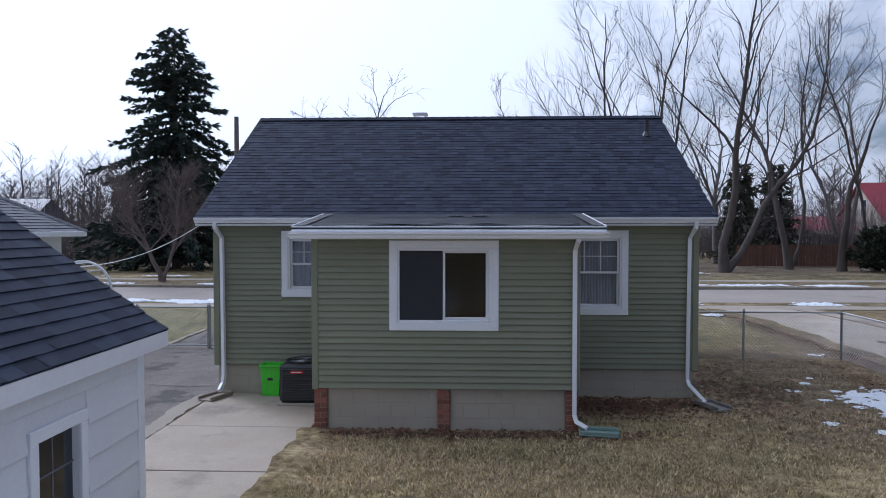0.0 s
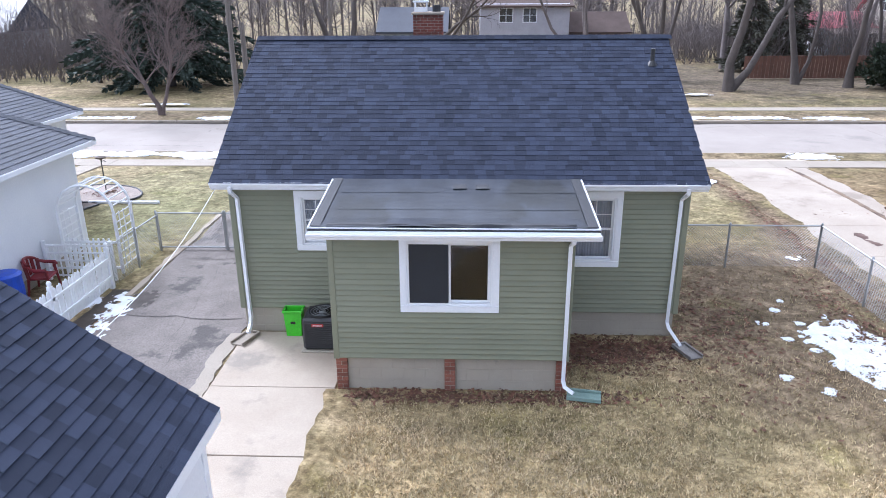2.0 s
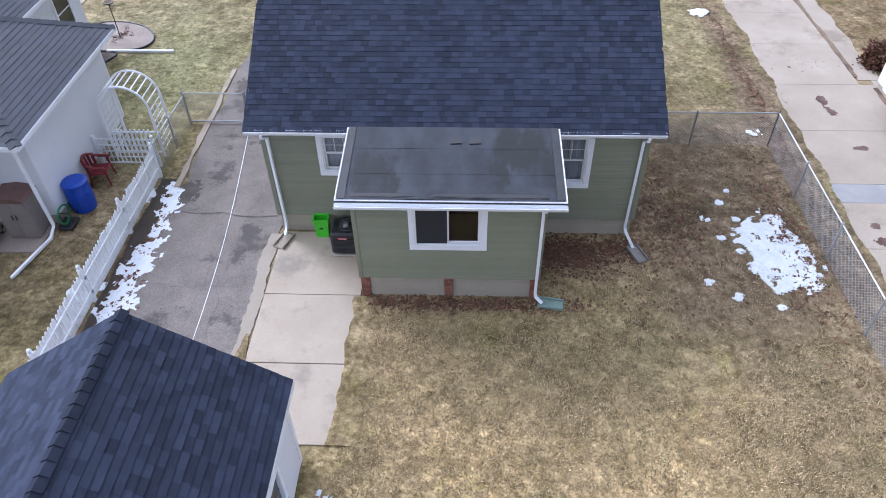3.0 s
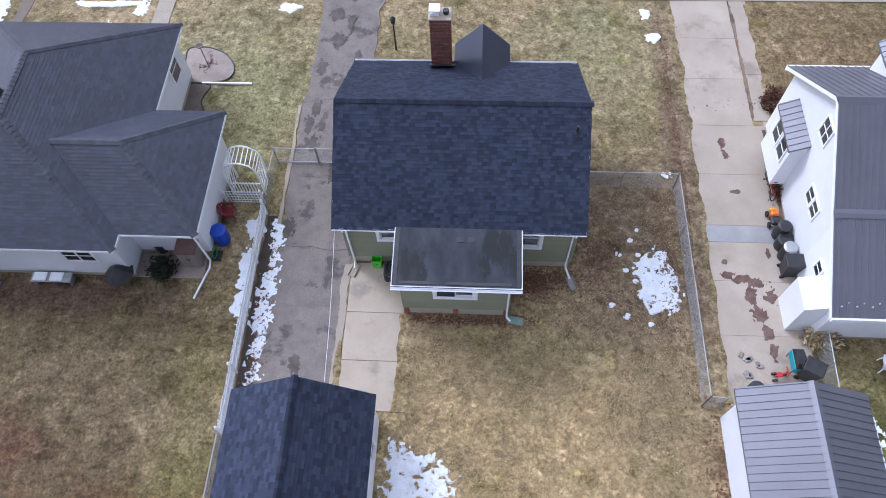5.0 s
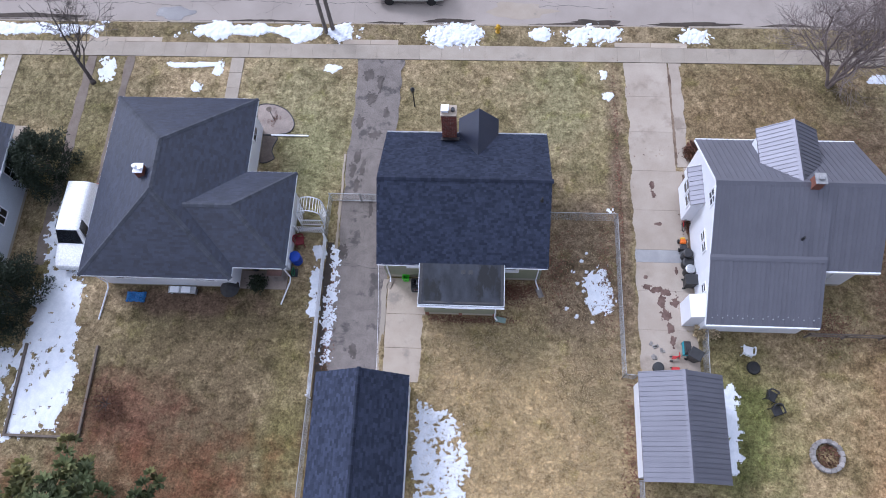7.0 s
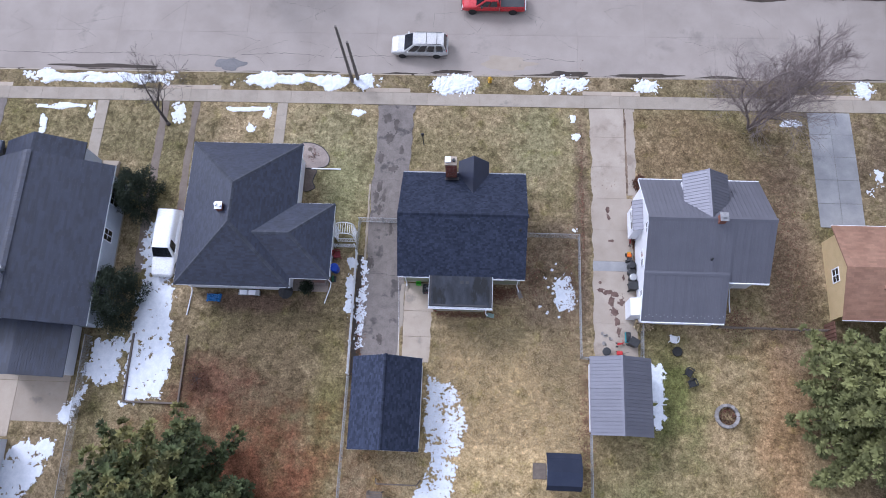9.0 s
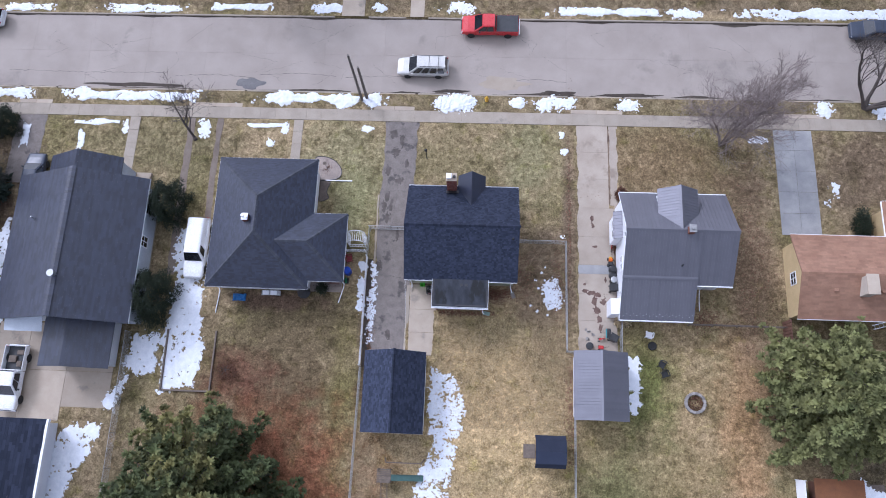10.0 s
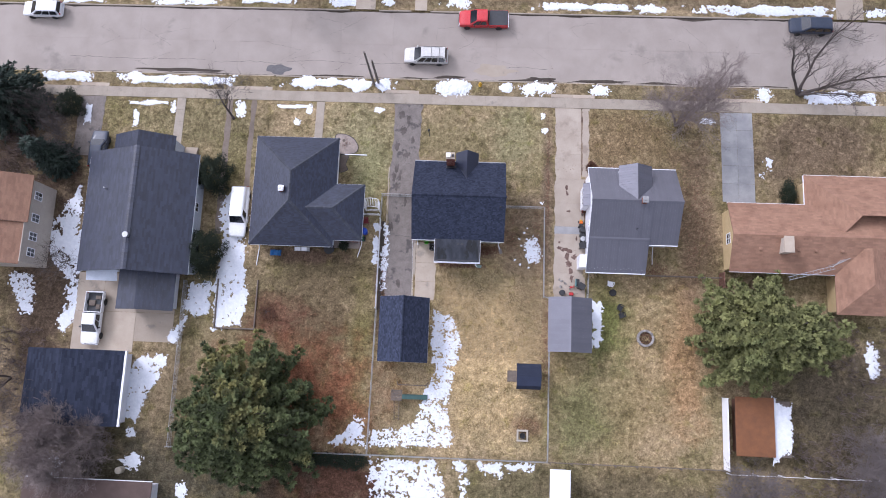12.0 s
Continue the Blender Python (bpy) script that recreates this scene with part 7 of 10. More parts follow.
bare_tree("bare_tree", "leafless brushy tree by the cream house", (-43.7, 9.5, 0), 4.5, 37, 0.6, 0.08, 0.1, 2, 4, 4)
# tall maples across the street, several stems each
maple("bare_tree", "tall two-stemmed leafless maple, one stem leaning far over", (17.7, 52.5, -0.1), ((0.03, 0.0, 21.5, 0.34, 0.0), (0.85, 0.1, 19.0, 0.27, 0.10)), 41, 12, 6, 6, 0.3)
maple("bare_tree", "many-stemmed leafless maple fanning out behind the house", (14.6, 60.0, 0), ((-0.42, 0.0, 20.0, 0.19, 0.04), (-0.2, 0.1, 22.0, 0.2, 0.03), (-0.02, -0.1, 23.0, 0.21, 0.0), (0.2, 0.0, 21.0, 0.18, 0.02)), 42, 9, 6, 6, 0.3, 0.6)
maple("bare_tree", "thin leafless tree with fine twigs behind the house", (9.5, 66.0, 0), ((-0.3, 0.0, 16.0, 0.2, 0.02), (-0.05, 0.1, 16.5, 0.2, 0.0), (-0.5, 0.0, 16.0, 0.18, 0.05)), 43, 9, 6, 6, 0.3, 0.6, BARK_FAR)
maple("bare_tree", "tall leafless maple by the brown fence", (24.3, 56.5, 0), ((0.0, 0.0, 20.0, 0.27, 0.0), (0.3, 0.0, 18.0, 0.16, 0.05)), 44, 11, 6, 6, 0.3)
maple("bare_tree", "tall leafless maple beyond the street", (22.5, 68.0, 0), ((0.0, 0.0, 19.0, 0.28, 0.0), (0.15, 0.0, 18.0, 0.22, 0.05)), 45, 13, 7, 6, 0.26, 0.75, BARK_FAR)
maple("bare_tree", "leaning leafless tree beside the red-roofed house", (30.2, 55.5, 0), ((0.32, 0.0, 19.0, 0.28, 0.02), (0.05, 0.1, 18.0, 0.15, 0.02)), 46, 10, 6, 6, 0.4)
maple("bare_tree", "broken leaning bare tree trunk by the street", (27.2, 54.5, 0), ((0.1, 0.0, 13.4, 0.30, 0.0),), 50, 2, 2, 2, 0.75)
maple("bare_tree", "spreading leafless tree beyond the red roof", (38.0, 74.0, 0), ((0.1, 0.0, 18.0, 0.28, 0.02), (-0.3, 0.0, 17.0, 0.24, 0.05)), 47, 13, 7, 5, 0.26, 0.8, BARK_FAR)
maple("bare_tree", "old crooked leafless tree showing over the ridge", (-11.3, 60.0, 0), ((-0.2, 0.0, 14.5, 0.30, 0.03), (0.06, 0.0, 15.5, 0.30, 0.0)), 48, 9, 4, 3, 0.5, 0.9, None, 0.011, 0.2)
maple("bare_tree", "small crooked leafless tree showing over the ridge", (-4.4, 62.0, 0), ((0.0, 0.0, 12.6, 0.2, 0.0), (0.12, 0.0, 12.8, 0.18, 0.03)), 49, 8, 4, 3, 0.5, 0.9, None, 0.011, 0.2)
bare_tree("bare_tree", "thin leafless tree beside the spruce", (-31.5, 58.0, 0), 9.5, 49, 0.45, 0.12, 0.3, 1, 5, 3, twig_r=0.01)
spruce("spruce_tree", "dusky spruce among the maples", (24.0, 66.0, 0), 9.5, 2.4, 15, DUSKY, dense=0.6)
spruce("spruce_tree", "dusky spruce in the far woods", (8.5, 92.0, 0), 9.0, 3.0, 17, EVERGREEN, dense=0.7)
spruce("spruce_tree", "dark spruce at the street corner", (-52.0, 27.0, 0), 10.0, 4.6, 19, dense=1.2)
spruce("arborvitae", "narrow dark evergreen by the cream house", (-45.8, 20.5, 0), 7.5, 1.7, 20, dense=1.4, droop=0.1)
bush("bush", "round dark evergreen bush by the sidewalk", (-45.7, 27.3, -0.1), 1.3, 1.3, 1.9, 3, n=800, leaf=0.07)
bush("evergreen_shrub", "dark evergreen against the pale house", (-27.9, 19.2, 0), 1.5, 1.8, 3.8, 5, n=1300, leaf=0.07)
bush("evergreen_shrub", "dark evergreen beside the driveway snow", (-28.1, 10.6, 0), 1.6, 2.2, 4.0, 6, n=1500, leaf=0.07)
bush("bush", "large dark green shrub by the brown fence", (32.2, 53.0, 0), 4.0, 2.0, 3.5, 7, n=800, leaf=0.2)
bush("bush", "dry russet bush by the raised bed", (-21.4, 4.6, 0), 0.9, 0.9, 0.6, 9, LEAF_LITTER, 120, 0.05)
bush("bush", "green shrub at the ranch house corner", (34.4, 19.3, 0), 0.6, 1.2, 1.3, 10, n=500, leaf=0.06)


def woods(name, label, count, x0, x1, y0, y1, h0, h1, seed):
    """A far leafless wood, too dense to count."""
    rng = random.Random(seed)
    g = Geo()
    for _ in range(count):
        x, y, h = rng.uniform(x0, x1), rng.uniform(y0, y1), rng.uniform(h0, h1)
        p = Vector((x, y, 0))
        d = Vector((rng.uniform(-0.08, 0.08), rng.uniform(-0.08, 0.08), 1))
        g.tube([p, p + d * h * 0.5, p + d * h * 0.9], [h * 0.012, h * 0.008, 0.02], 4, False)
        for k in range(34):
            f = rng.uniform(0.18, 0.95)
            q = p + d * h * f
            a = rng.uniform(0, 6.283)
            w = Vector((math.cos(a), math.sin(a), rng.uniform(0.5, 1.6))).normalized()
            l = h * rng.uniform(0.12, 0.34) * (1.15 - f * 0.6)
            e = q + w * l
            g.tube([q, e], [0.05, 0.02], 3, False)
            for m in range(3):
                s = q.lerp(e, rng.uniform(0.3, 1))
                t = s + (w + Vector((rng.gauss(0, 0.6), rng.gauss(0, 0.6), rng.gauss(0.2, 0.5)))).normalized() * l * 0.5
                g.tube([s, t], [0.03, 0.012], 3, False)
    return single(name, g, BARK_FAR, label, "woods", kind="stuff")


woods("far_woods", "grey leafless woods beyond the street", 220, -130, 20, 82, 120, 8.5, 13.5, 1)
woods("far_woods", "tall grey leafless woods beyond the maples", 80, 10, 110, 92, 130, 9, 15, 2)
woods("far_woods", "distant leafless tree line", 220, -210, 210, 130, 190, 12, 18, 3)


def thicket(name, label, count, x0, x1, y0, y1, h0, h1, seed, mat):
    rng = random.Random(seed)
    g = Geo()
    for _ in range(count):
        p = Vector((rng.uniform(x0, x1), rng.uniform(y0, y1), -0.1))
        h = rng.uniform(h0, h1)
        for k in range(3):
            e = p + Vector((rng.gauss(0, 0.25), rng.gauss(0, 0.25), 1)).normalized() * h * rng.uniform(0.6, 1)
            g.tube([p, p.lerp(e, 0.5) + Vector((rng.gauss(0, 0.1), rng.gauss(0, 0.1), 0)), e], [0.03, 0.018, 0.008], 3, False)
            for m in range(3):
                s = p.lerp(e, rng.uniform(0.3, 0.95))
                g.tube([s, s + Vector((rng.gauss(0, 0.5), rng.gauss(0, 0.5), rng.uniform(0.2, 0.9))) * h * 0.25], [0.014, 0.006], 3, False)
    return single(name, g, mat, label, "thicket", kind="stuff")


thicket("hedgerow", "brown leafless hedgerow along the far lots", 800, -80, -16, 66, 84, 1.2, 5.5, 5, BARK_RED)
thicket("hedgerow", "brown leafless undergrowth under the woods", 1500, -16, 70, 88, 100, 2.0, 5.0, 6, BARK_FAR)
thicket("brush", "tangled bare brush in the corner lot", 420, 33, 52, -16, -6, 0.8, 2.4, 7, BARK_RED)
thicket("brush", "tangled bare brush beside the garage", 160, -50, -45.2, -12, 2, 0.8, 2.2, 8, BARK_RED)
thicket("brush", "dark bare brush by the cream house", 420, -60, -46.5, 18.5, 28, 0.8, 2.6, 9, BARK_RED)
thicket("brush", "bare brush along the far edge of the corner lot", 300, 38, 56, -8, 6, 0.6, 1.8, 10, BARK_RED)
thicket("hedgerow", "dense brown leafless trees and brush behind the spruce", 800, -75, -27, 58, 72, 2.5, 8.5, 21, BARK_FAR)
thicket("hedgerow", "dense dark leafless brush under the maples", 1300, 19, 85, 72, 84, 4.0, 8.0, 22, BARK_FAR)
spruce("spruce_tree", "dark spruce behind the red-roofed house", (30.5, 74.0, 0), 10.0, 3.0, 23, DUSKY, dense=0.6)
for k in range(6):
    bush("hedge_shrub", "low dark evergreen shrub along the back fence", (-16.3 + 1.15 * k, -10.45, 0), 0.75, 0.55, 1.0, 40 + k, n=110, leaf=0.09, category="shrub")

# ---- vehicles: length along x, front towards +x ----
def loft(stations, n=16, power=3.4):
    """A body skinned over stations of (x, half width, bottom, top)."""
    g = Geo()
    v = []
    for x, w, z0, z1 in stations:
        for k in range(n):
            a = 2 * math.pi * (k + 0.5) / n
            c, s = math.cos(a), math.sin(a)
            v.append((x, w * math.copysign(abs(c) ** (2 / power), c), (z0 + z1) / 2 + (z1 - z0) / 2 * math.copysign(abs(s) ** (2 / power), s)))
    f = [(i * n + k, i * n + (k + 1) % n, (i + 1) * n + (k + 1) % n, (i + 1) * n + k) for i in range(len(stations) - 1) for k in range(n)]
    f += [tuple(range(n))[::-1], tuple(range((len(stations) - 1) * n, len(stations) * n))]
    return g.add(v, f)


def wheel(parent, x, y, r=0.36, w=0.24):
    s = 1 if y > 0 else -1
    m = pose(x, y, r, -90 * s, 0, 0)
    t = part("wheel", Geo().lathe([(r * 0.62, -w / 2), (r * 0.94, -w / 2), (r, -w * 0.32), (r, w * 0.32), (r * 0.94, w / 2), (r * 0.62, w / 2)], 22, m), TYRE, parent)
    g = Geo().lathe([(r * 0.60, w * 0.1), (r * 0.62, w * 0.5), (r * 0.52, w * 0.46), (r * 0.2, w * 0.36), (r * 0.14, w * 0.46), (0.01, w * 0.47)], 18, m)
    part("rim", g, RIM, t)


def glazing(parent, pts, name="window_pane"):
    """A dark pane through its corners, a few millimetres proud."""
    a, b, c = (Vector(p) for p in pts[:3])
    n = (b - a).cross(c - a).normalized()
    mid_ = sum((Vector(p) for p in pts), Vector()) / len(pts)
    if n.dot(mid_ - Vector((mid_.x * 0.6, 0, 0.9))) < 0:
        n = -n
    v = [Vector(p) + n * 0.014 for p in pts] + [Vector(p) - n * 0.03 for p in pts]
    k = len(pts)
    return part(name, Geo().add(v, [tuple(range(k)), tuple(range(k, 2 * k))[::-1]] + [(i, k + i, k + (i + 1) % k, (i + 1) % k) for i in range(k)]), DARK_GLASS, parent)


def cabin(car, paint, x0, x1, xr0, xr1, w0, w1, z0, z1, panel_sides=False):
    """A cab: body-coloured roof and pillars, with windscreen, side and rear panes. x0-x1 at the belt, xr0-xr1 at the roof."""
    g = loft([(x0, w0 * 0.97, z0 - 0.2, z0 + 0.02), (x0 + 0.02, w0, z0 - 0.2, z0 + 0.05), (xr0, w1, z0 - 0.1, z1), ((xr0 + xr1) / 2, w1 * 1.01, z0 - 0.1, z1 + 0.03), (xr1, w1, z0 - 0.1, z1), (x1 - 0.02, w0, z0 - 0.2, z0 + 0.05), (x1, w0 * 0.97, z0 - 0.2, z0 + 0.02)], 20, 5.0)
    cab = part("cab", g, paint, car, smooth=False)
    q = 0.07
    glazing(cab, [(x1 - 0.04, -w0 * 0.86, z0 + 0.07), (x1 - 0.04, w0 * 0.86, z0 + 0.07), (xr1 + 0.03, w1 * 0.82, z1 - 0.03), (xr1 + 0.03, -w1 * 0.82, z1 - 0.03)], "windscreen")
    glazing(cab, [(x0 + 0.04, w0 * 0.84, z0 + 0.1), (x0 + 0.04, -w0 * 0.84, z0 + 0.1), (xr0 - 0.03, -w1 * 0.8, z1 - 0.06), (xr0 - 0.03, w1 * 0.8, z1 - 0.06)], "rear_pane")
    for s in (-1, 1):
        n = max(2, round((xr1 - xr0 + 0.7) / 0.95))
        lo0, lo1, hi0, hi1 = x0 + 0.22, x1 - 0.3, xr0 + 0.1, xr1 - 0.06
        for i in range(n - 1 if panel_sides else 0, n):
            a, b = i / n + 0.03, (i + 1) / n - 0.03
            glazing(cab, [(lo0 + (lo1 - lo0) * a, s * (w0 - 0.01), z0 + 0.08), (lo0 + (lo1 - lo0) * b, s * (w0 - 0.01), z0 + 0.08), (hi0 + (hi1 - hi0) * b, s * (w1 - 0.005), z1 - 0.12), (hi0 + (hi1 - hi0) * a, s * (w1 - 0.005), z1 - 0.12)])
    return cab


def lights(car, front, rear, w, zf, zr):
    for s in (-1, 1):
        part("headlight", Geo().rbox(front - 0.10, front + 0.012, *sorted((s * w * 0.58, s * w * 0.92)), zf - 0.09, zf + 0.08, 0.03), LAMP_CLEAR, car)
        part("tail_light", Geo().rbox(rear - 0.012, rear + 0.1, *sorted((s * w * 0.76, s * w * 0.96)), zr - 0.16, zr + 0.16, 0.02), LAMP_RED, car)


def pickup(name, label, at, yaw, paint, tonneau=True):
    car = thing(name, label, "pickup truck")
    L = 2.8
    part("body", loft([(-0.55, 0.94, 0.42, 1.06), (0.9, 0.97, 0.38, 1.08), (1.2, 0.97, 0.38, 1.10), (2.2, 0.95, 0.38, 1.06), (2.65, 0.9, 0.42, 0.98), (2.8, 0.84, 0.48, 0.88)], 20, 5.5), paint, car)
    cabin(car, paint, -0.62, 1.55, -0.42, 0.75, 0.93, 0.76, 1.06, 1.72)
    bed = part("bed", Geo().rbox(-2.75, -0.6, 0.88, 0.96, 0.5, 1.12, 0.03).rbox(-2.75, -0.6, -0.96, -0.88, 0.5, 1.12, 0.03).rbox(-2.78, -2.70, -0.95, 0.95, 0.5, 1.12, 0.03).rbox(-0.66, -0.6, -0.88, 0.88, 0.5, 1.12, 0.01)
               .box(-2.72, -0.62, -0.9, 0.9, 0.45, 0.56), paint, car)
    part("bed_floor", Geo().rbox(-2.69, -0.67, -0.87, 0.87, 0.561, 0.58, 0.005), BED_LINER, bed)
    if tonneau:
        part("tonneau_cover", Geo().rbox(-2.74, -0.63, -0.91, 0.91, 1.12, 1.15, 0.012), BED_LINER, bed, "dark flat bed cover")
    else:
        for x, y, sx, sy, h in ((-1.2, 0.4, 0.25, 0.2, 0.3), (-1.6, -0.3, 0.3, 0.35, 0.22), (-2.2, 0.3, 0.2, 0.3, 0.18)):
            part("load", Geo().rbox(x - sx, x + sx, y - sy, y + sy, 0.58, 0.58 + h, 0.03), WOOD, bed)
    for x in (1.85, -1.75):
        for y in (0.86, -0.86):
            wheel(car, x, y, 0.38)
    part("bumper", Geo().rbox(2.72, 2.88, -0.9, 0.9, 0.42, 0.62, 0.04), CHROME, car)
    part("bumper", Geo().rbox(-2.92, -2.78, -0.9, 0.9, 0.45, 0.62, 0.04), CHROME, car)
    part("grille", Geo().rbox(2.76, 2.83, -0.5, 0.5, 0.66, 0.9, 0.02), BLACK, car)
    for s in (-1, 1):
        part("mirror", Geo().rbox(0.95, 1.1, *sorted((s * 0.95, s * 1.14)), 1.08, 1.26, 0.03), BLACK, car)
    lights(car, 2.76, -2.78, 0.95, 0.84, 0.9)
    car.matrix_basis = pose(*at, 0, 0, yaw)
    return car


def wagon(name, label, at, yaw, paint, length=4.9, h=1.72, category="car", rack=True, hood=1.1, rake=0.85):
    car = thing(name, label, category)
    a, b = -length / 2, length / 2
    part("body", loft([(a, 0.82, 0.5, 0.9), (a + 0.08, 0.88, 0.36, 1.0), (a + 0.6, 0.93, 0.3, 1.02), (b - 1.3, 0.94, 0.3, 1.03), (b - 0.5, 0.9, 0.32, 0.93), (b - 0.1, 0.84, 0.38, 0.82), (b, 0.76, 0.45, 0.72)], 20, 4.6), paint, car)
    cabin(car, paint, a + 0.04, b - hood, a + 0.3, b - hood - rake, 0.91, 0.78 if category == "van" else 0.70, 0.98, h, category == "van")
    for x in (b - 0.95, a + 0.95):
        for y in (0.82, -0.82):
            wheel(car, x, y, 0.34)
    if rack:
        for s in (-1, 1):
            part("roof_rail", Geo().tube([(a + 0.5, s * 0.6, h + 0.05), (b - hood - 1.1, s * 0.6, h + 0.05)], 0.025, 6), BLACK, car)
        for x in (a + 0.9, a + 1.8):
            part("crossbar", Geo().tube([(x, -0.6, h + 0.06), (x, 0.6, h + 0.06)], 0.02, 6), BLACK, car)
    part("bumper", Geo().rbox(b - 0.08, b + 0.05, -0.72, 0.72, 0.4, 0.56, 0.04), paint, car)
    part("bumper", Geo().rbox(a - 0.06, a + 0.06, -0.78, 0.78, 0.42, 0.6, 0.04), paint, car)
    for s in (-1, 1):
        part("mirror", Geo().rbox(b - hood - 0.45, b - hood - 0.3, *sorted((s * 0.92, s * 1.08)), 1.0, 1.15, 0.03), paint, car)
    lights(car, b - 0.06, a + 0.04, 0.88, 0.68, 0.95)
    car.matrix_basis = pose(*at, 0, 0, yaw)
    return car


pickup("pickup_truck", "bright red pickup truck with dark bed cover, parked at the kerb", (1.0, 38.9, ROAD_Z), 180, CAR_RED)
pickup("pickup_truck", "white pickup truck with open loaded bed on the concrete pad", (-39.9, 3.2, 0.03), -91, CAR_WHITE, False)
wagon("van", "white van parked on snow beside the house", (-25.1, 15.4, 0.03), -91, CAR_WHITE, 5.6, 1.9, "van", False, 1.45, 0.6)
wagon("sport_utility_vehicle", "pale silver wagon with roof rails on the street", (-5.4, 34.3, ROAD_Z), 180, CAR_SILVER)
wagon("car", "dark blue car parked by the far kerb", (37.8, 39.0, ROAD_Z), 180, CAR_NAVY, 4.6, 1.5, "car", False)
wagon("car", "white car with dark windows by the far kerb", (-50.6, 39.0, ROAD_Z), 180, CAR_WHITE, 4.6, 1.55, "car", False)
wagon("car", "black car parked beside the pale house", (-41.66, 22.06, 0.02), 90, CAR_NAVY, 4.3, 1.5, "car", False)

# ---- fences ----
def chain_link(name, label, runs, h=1.15, post_every=2.6, gate=False):
    """Galvanised chain-link fence along straight runs of (x0, y0, x1, y1): posts, top rails, diagonal wires."""
    fence = thing(name, label, "fence", at=(runs[0][0], runs[0][1], 0))
    wires = Geo()
    for x0, y0, x1, y1 in runs:
        a, b = Vector((x0, y0, 0)), Vector((x1, y1, 0))
        l = (b - a).length
        d = (b - a) / l
        n = max(1, round(l / post_every))
        for i in range(n + 1):
            p = a + d * l * i / n
            part("post", Geo().tube([p + Vector((0, 0, -0.1)), p + Vector((0, 0, h + 0.04))], 0.03, 8).tube([p + Vector((0, 0, h + 0.03)), p + Vector((0, 0, h + 0.08))], [0.036, 0.012], 8), GALV, fence)
        part("top_rail", Geo().tube([a + Vector((0, 0, h)), b + Vector((0, 0, h))], 0.021, 6), GALV, fence)
        if gate:
            part("bottom_rail", Geo().tube([a + Vector((0, 0, 0.1)), b + Vector((0, 0, 0.1))], 0.024, 6), GALV, fence)
        u, step, hh = 0.0, 0.085, h - 0.03
        while u < l:
            for s in (-1, 1):
                q0, q1 = u, u + s * hh
                z0, z1 = 0.03, 0.03 + hh
                if q1 > l:
                    z1 = z0 + (l - q0)
                    q1 = l
                if q1 < 0:
                    z1 = z0 + q0
                    q1 = 0
                if z1 - z0 > 0.05:
                    wires.tube([a + d * q0 + Vector((0, 0, z0)), a + d * q1 + Vector((0, 0, z1))], 0.0035, 3, False)
            u += step
        # the wires that start on the end posts
        v = 0.03 + step
        while v < hh:
            wires.tube([a + Vector((0, 0, v)), a + d * min(l, hh - v) + Vector((0, 0, min(hh, v + l)))], 0.0035, 3, False)
            v += step
    part("wire_mesh", wires, GALV, fence, "thin diamond wire mesh", kind="stuff")
    return fence


chain_link("chain_link_fence", "grey chain-link fence round the side yard", [(3.62, 16.9, 8.25, 16.9), (8.25, 16.9, 8.3, 7.2), (8.3, 7.2, 8.9, 7.15)])
chain_link("chain_link_gate", "chain-link gates across the driveway", [(-9.5, 17.85, -7.6, 17.85), (-7.55, 17.85, -5.6, 17.85)], 1.1, 1.9, True)
chain_link("chain_link_fence", "short chain-link fence by the garden arch", [(-9.55, 15.2, -9.45, 17.8)], 1.05, 1.3)
chain_link("chain_link_fence", "long chain-link fence behind the garage", [(-9.45, 5.2, -9.6, -9.8)], 1.15, 3)
chain_link("chain_link_fence", "chain-link fence on the lot line behind the shed", [(8.95, 1.6, 8.95, -9.7)], 1.15, 3)
chain_link("chain_link_fence", "chain-link fence across the back of the lots", [(-30.5, -9.8, 8.95, -9.7)], 1.15, 3)
chain_link("chain_link_fence", "short chain-link fence between house and shed", [(13.0, 9.9, 12.9, 7.3)], 1.15, 1.3)
chain_link("chain_link_fence", "chain-link fence beside the snowy strip", [(-30.3, 7.6, -30.3, -9.8)], 1.15, 3)


def picket_fence(x, y0, y1):
    fence = thing("picket_fence", "white pointed picket fence along the driveway", "fence", at=(x, y0, 0))
    n = round((y1 - y0) / 0.125)
    pk = Geo().prism([(-0.05, 0.08), (0.05, 0.08), (0.05, 0.92), (0.03, 0.97), (0.0, 1.0), (-0.03, 0.97), (-0.05, 0.92)], -0.012, 0.012, "x").mesh("picket", VINYL)
    for i in range(n):
        y = y0 + (y1 - y0) * (i + 0.5) / n
        p = part("picket", pk, VINYL, fence)
        p.location = (x, y, 0)
        p.rotation_euler = (rnd(-0.01, 0.01), rnd(-0.015, 0.015), 0)
    for z in (0.28, 0.74):
        part("rail", Geo().rbox(x + 0.012, x + 0.05, y0, y1, z, z + 0.08, 0.006), VINYL, fence)
    k = round((y1 - y0) / 2.4)
    for i in range(k + 1):
        y = y0 + (y1 - y0) * i / k
        part("post", Geo().rbox(x - 0.05, x + 0.05, y - 0.05, y + 0.05, -0.05, 1.08, 0.01).lathe([(0.035, 1.08), (0.05, 1.11), (0.052, 1.15), (0.03, 1.19), (0.005, 1.2)], 10, Matrix.Translation((x, y, 0))), VINYL, fence)


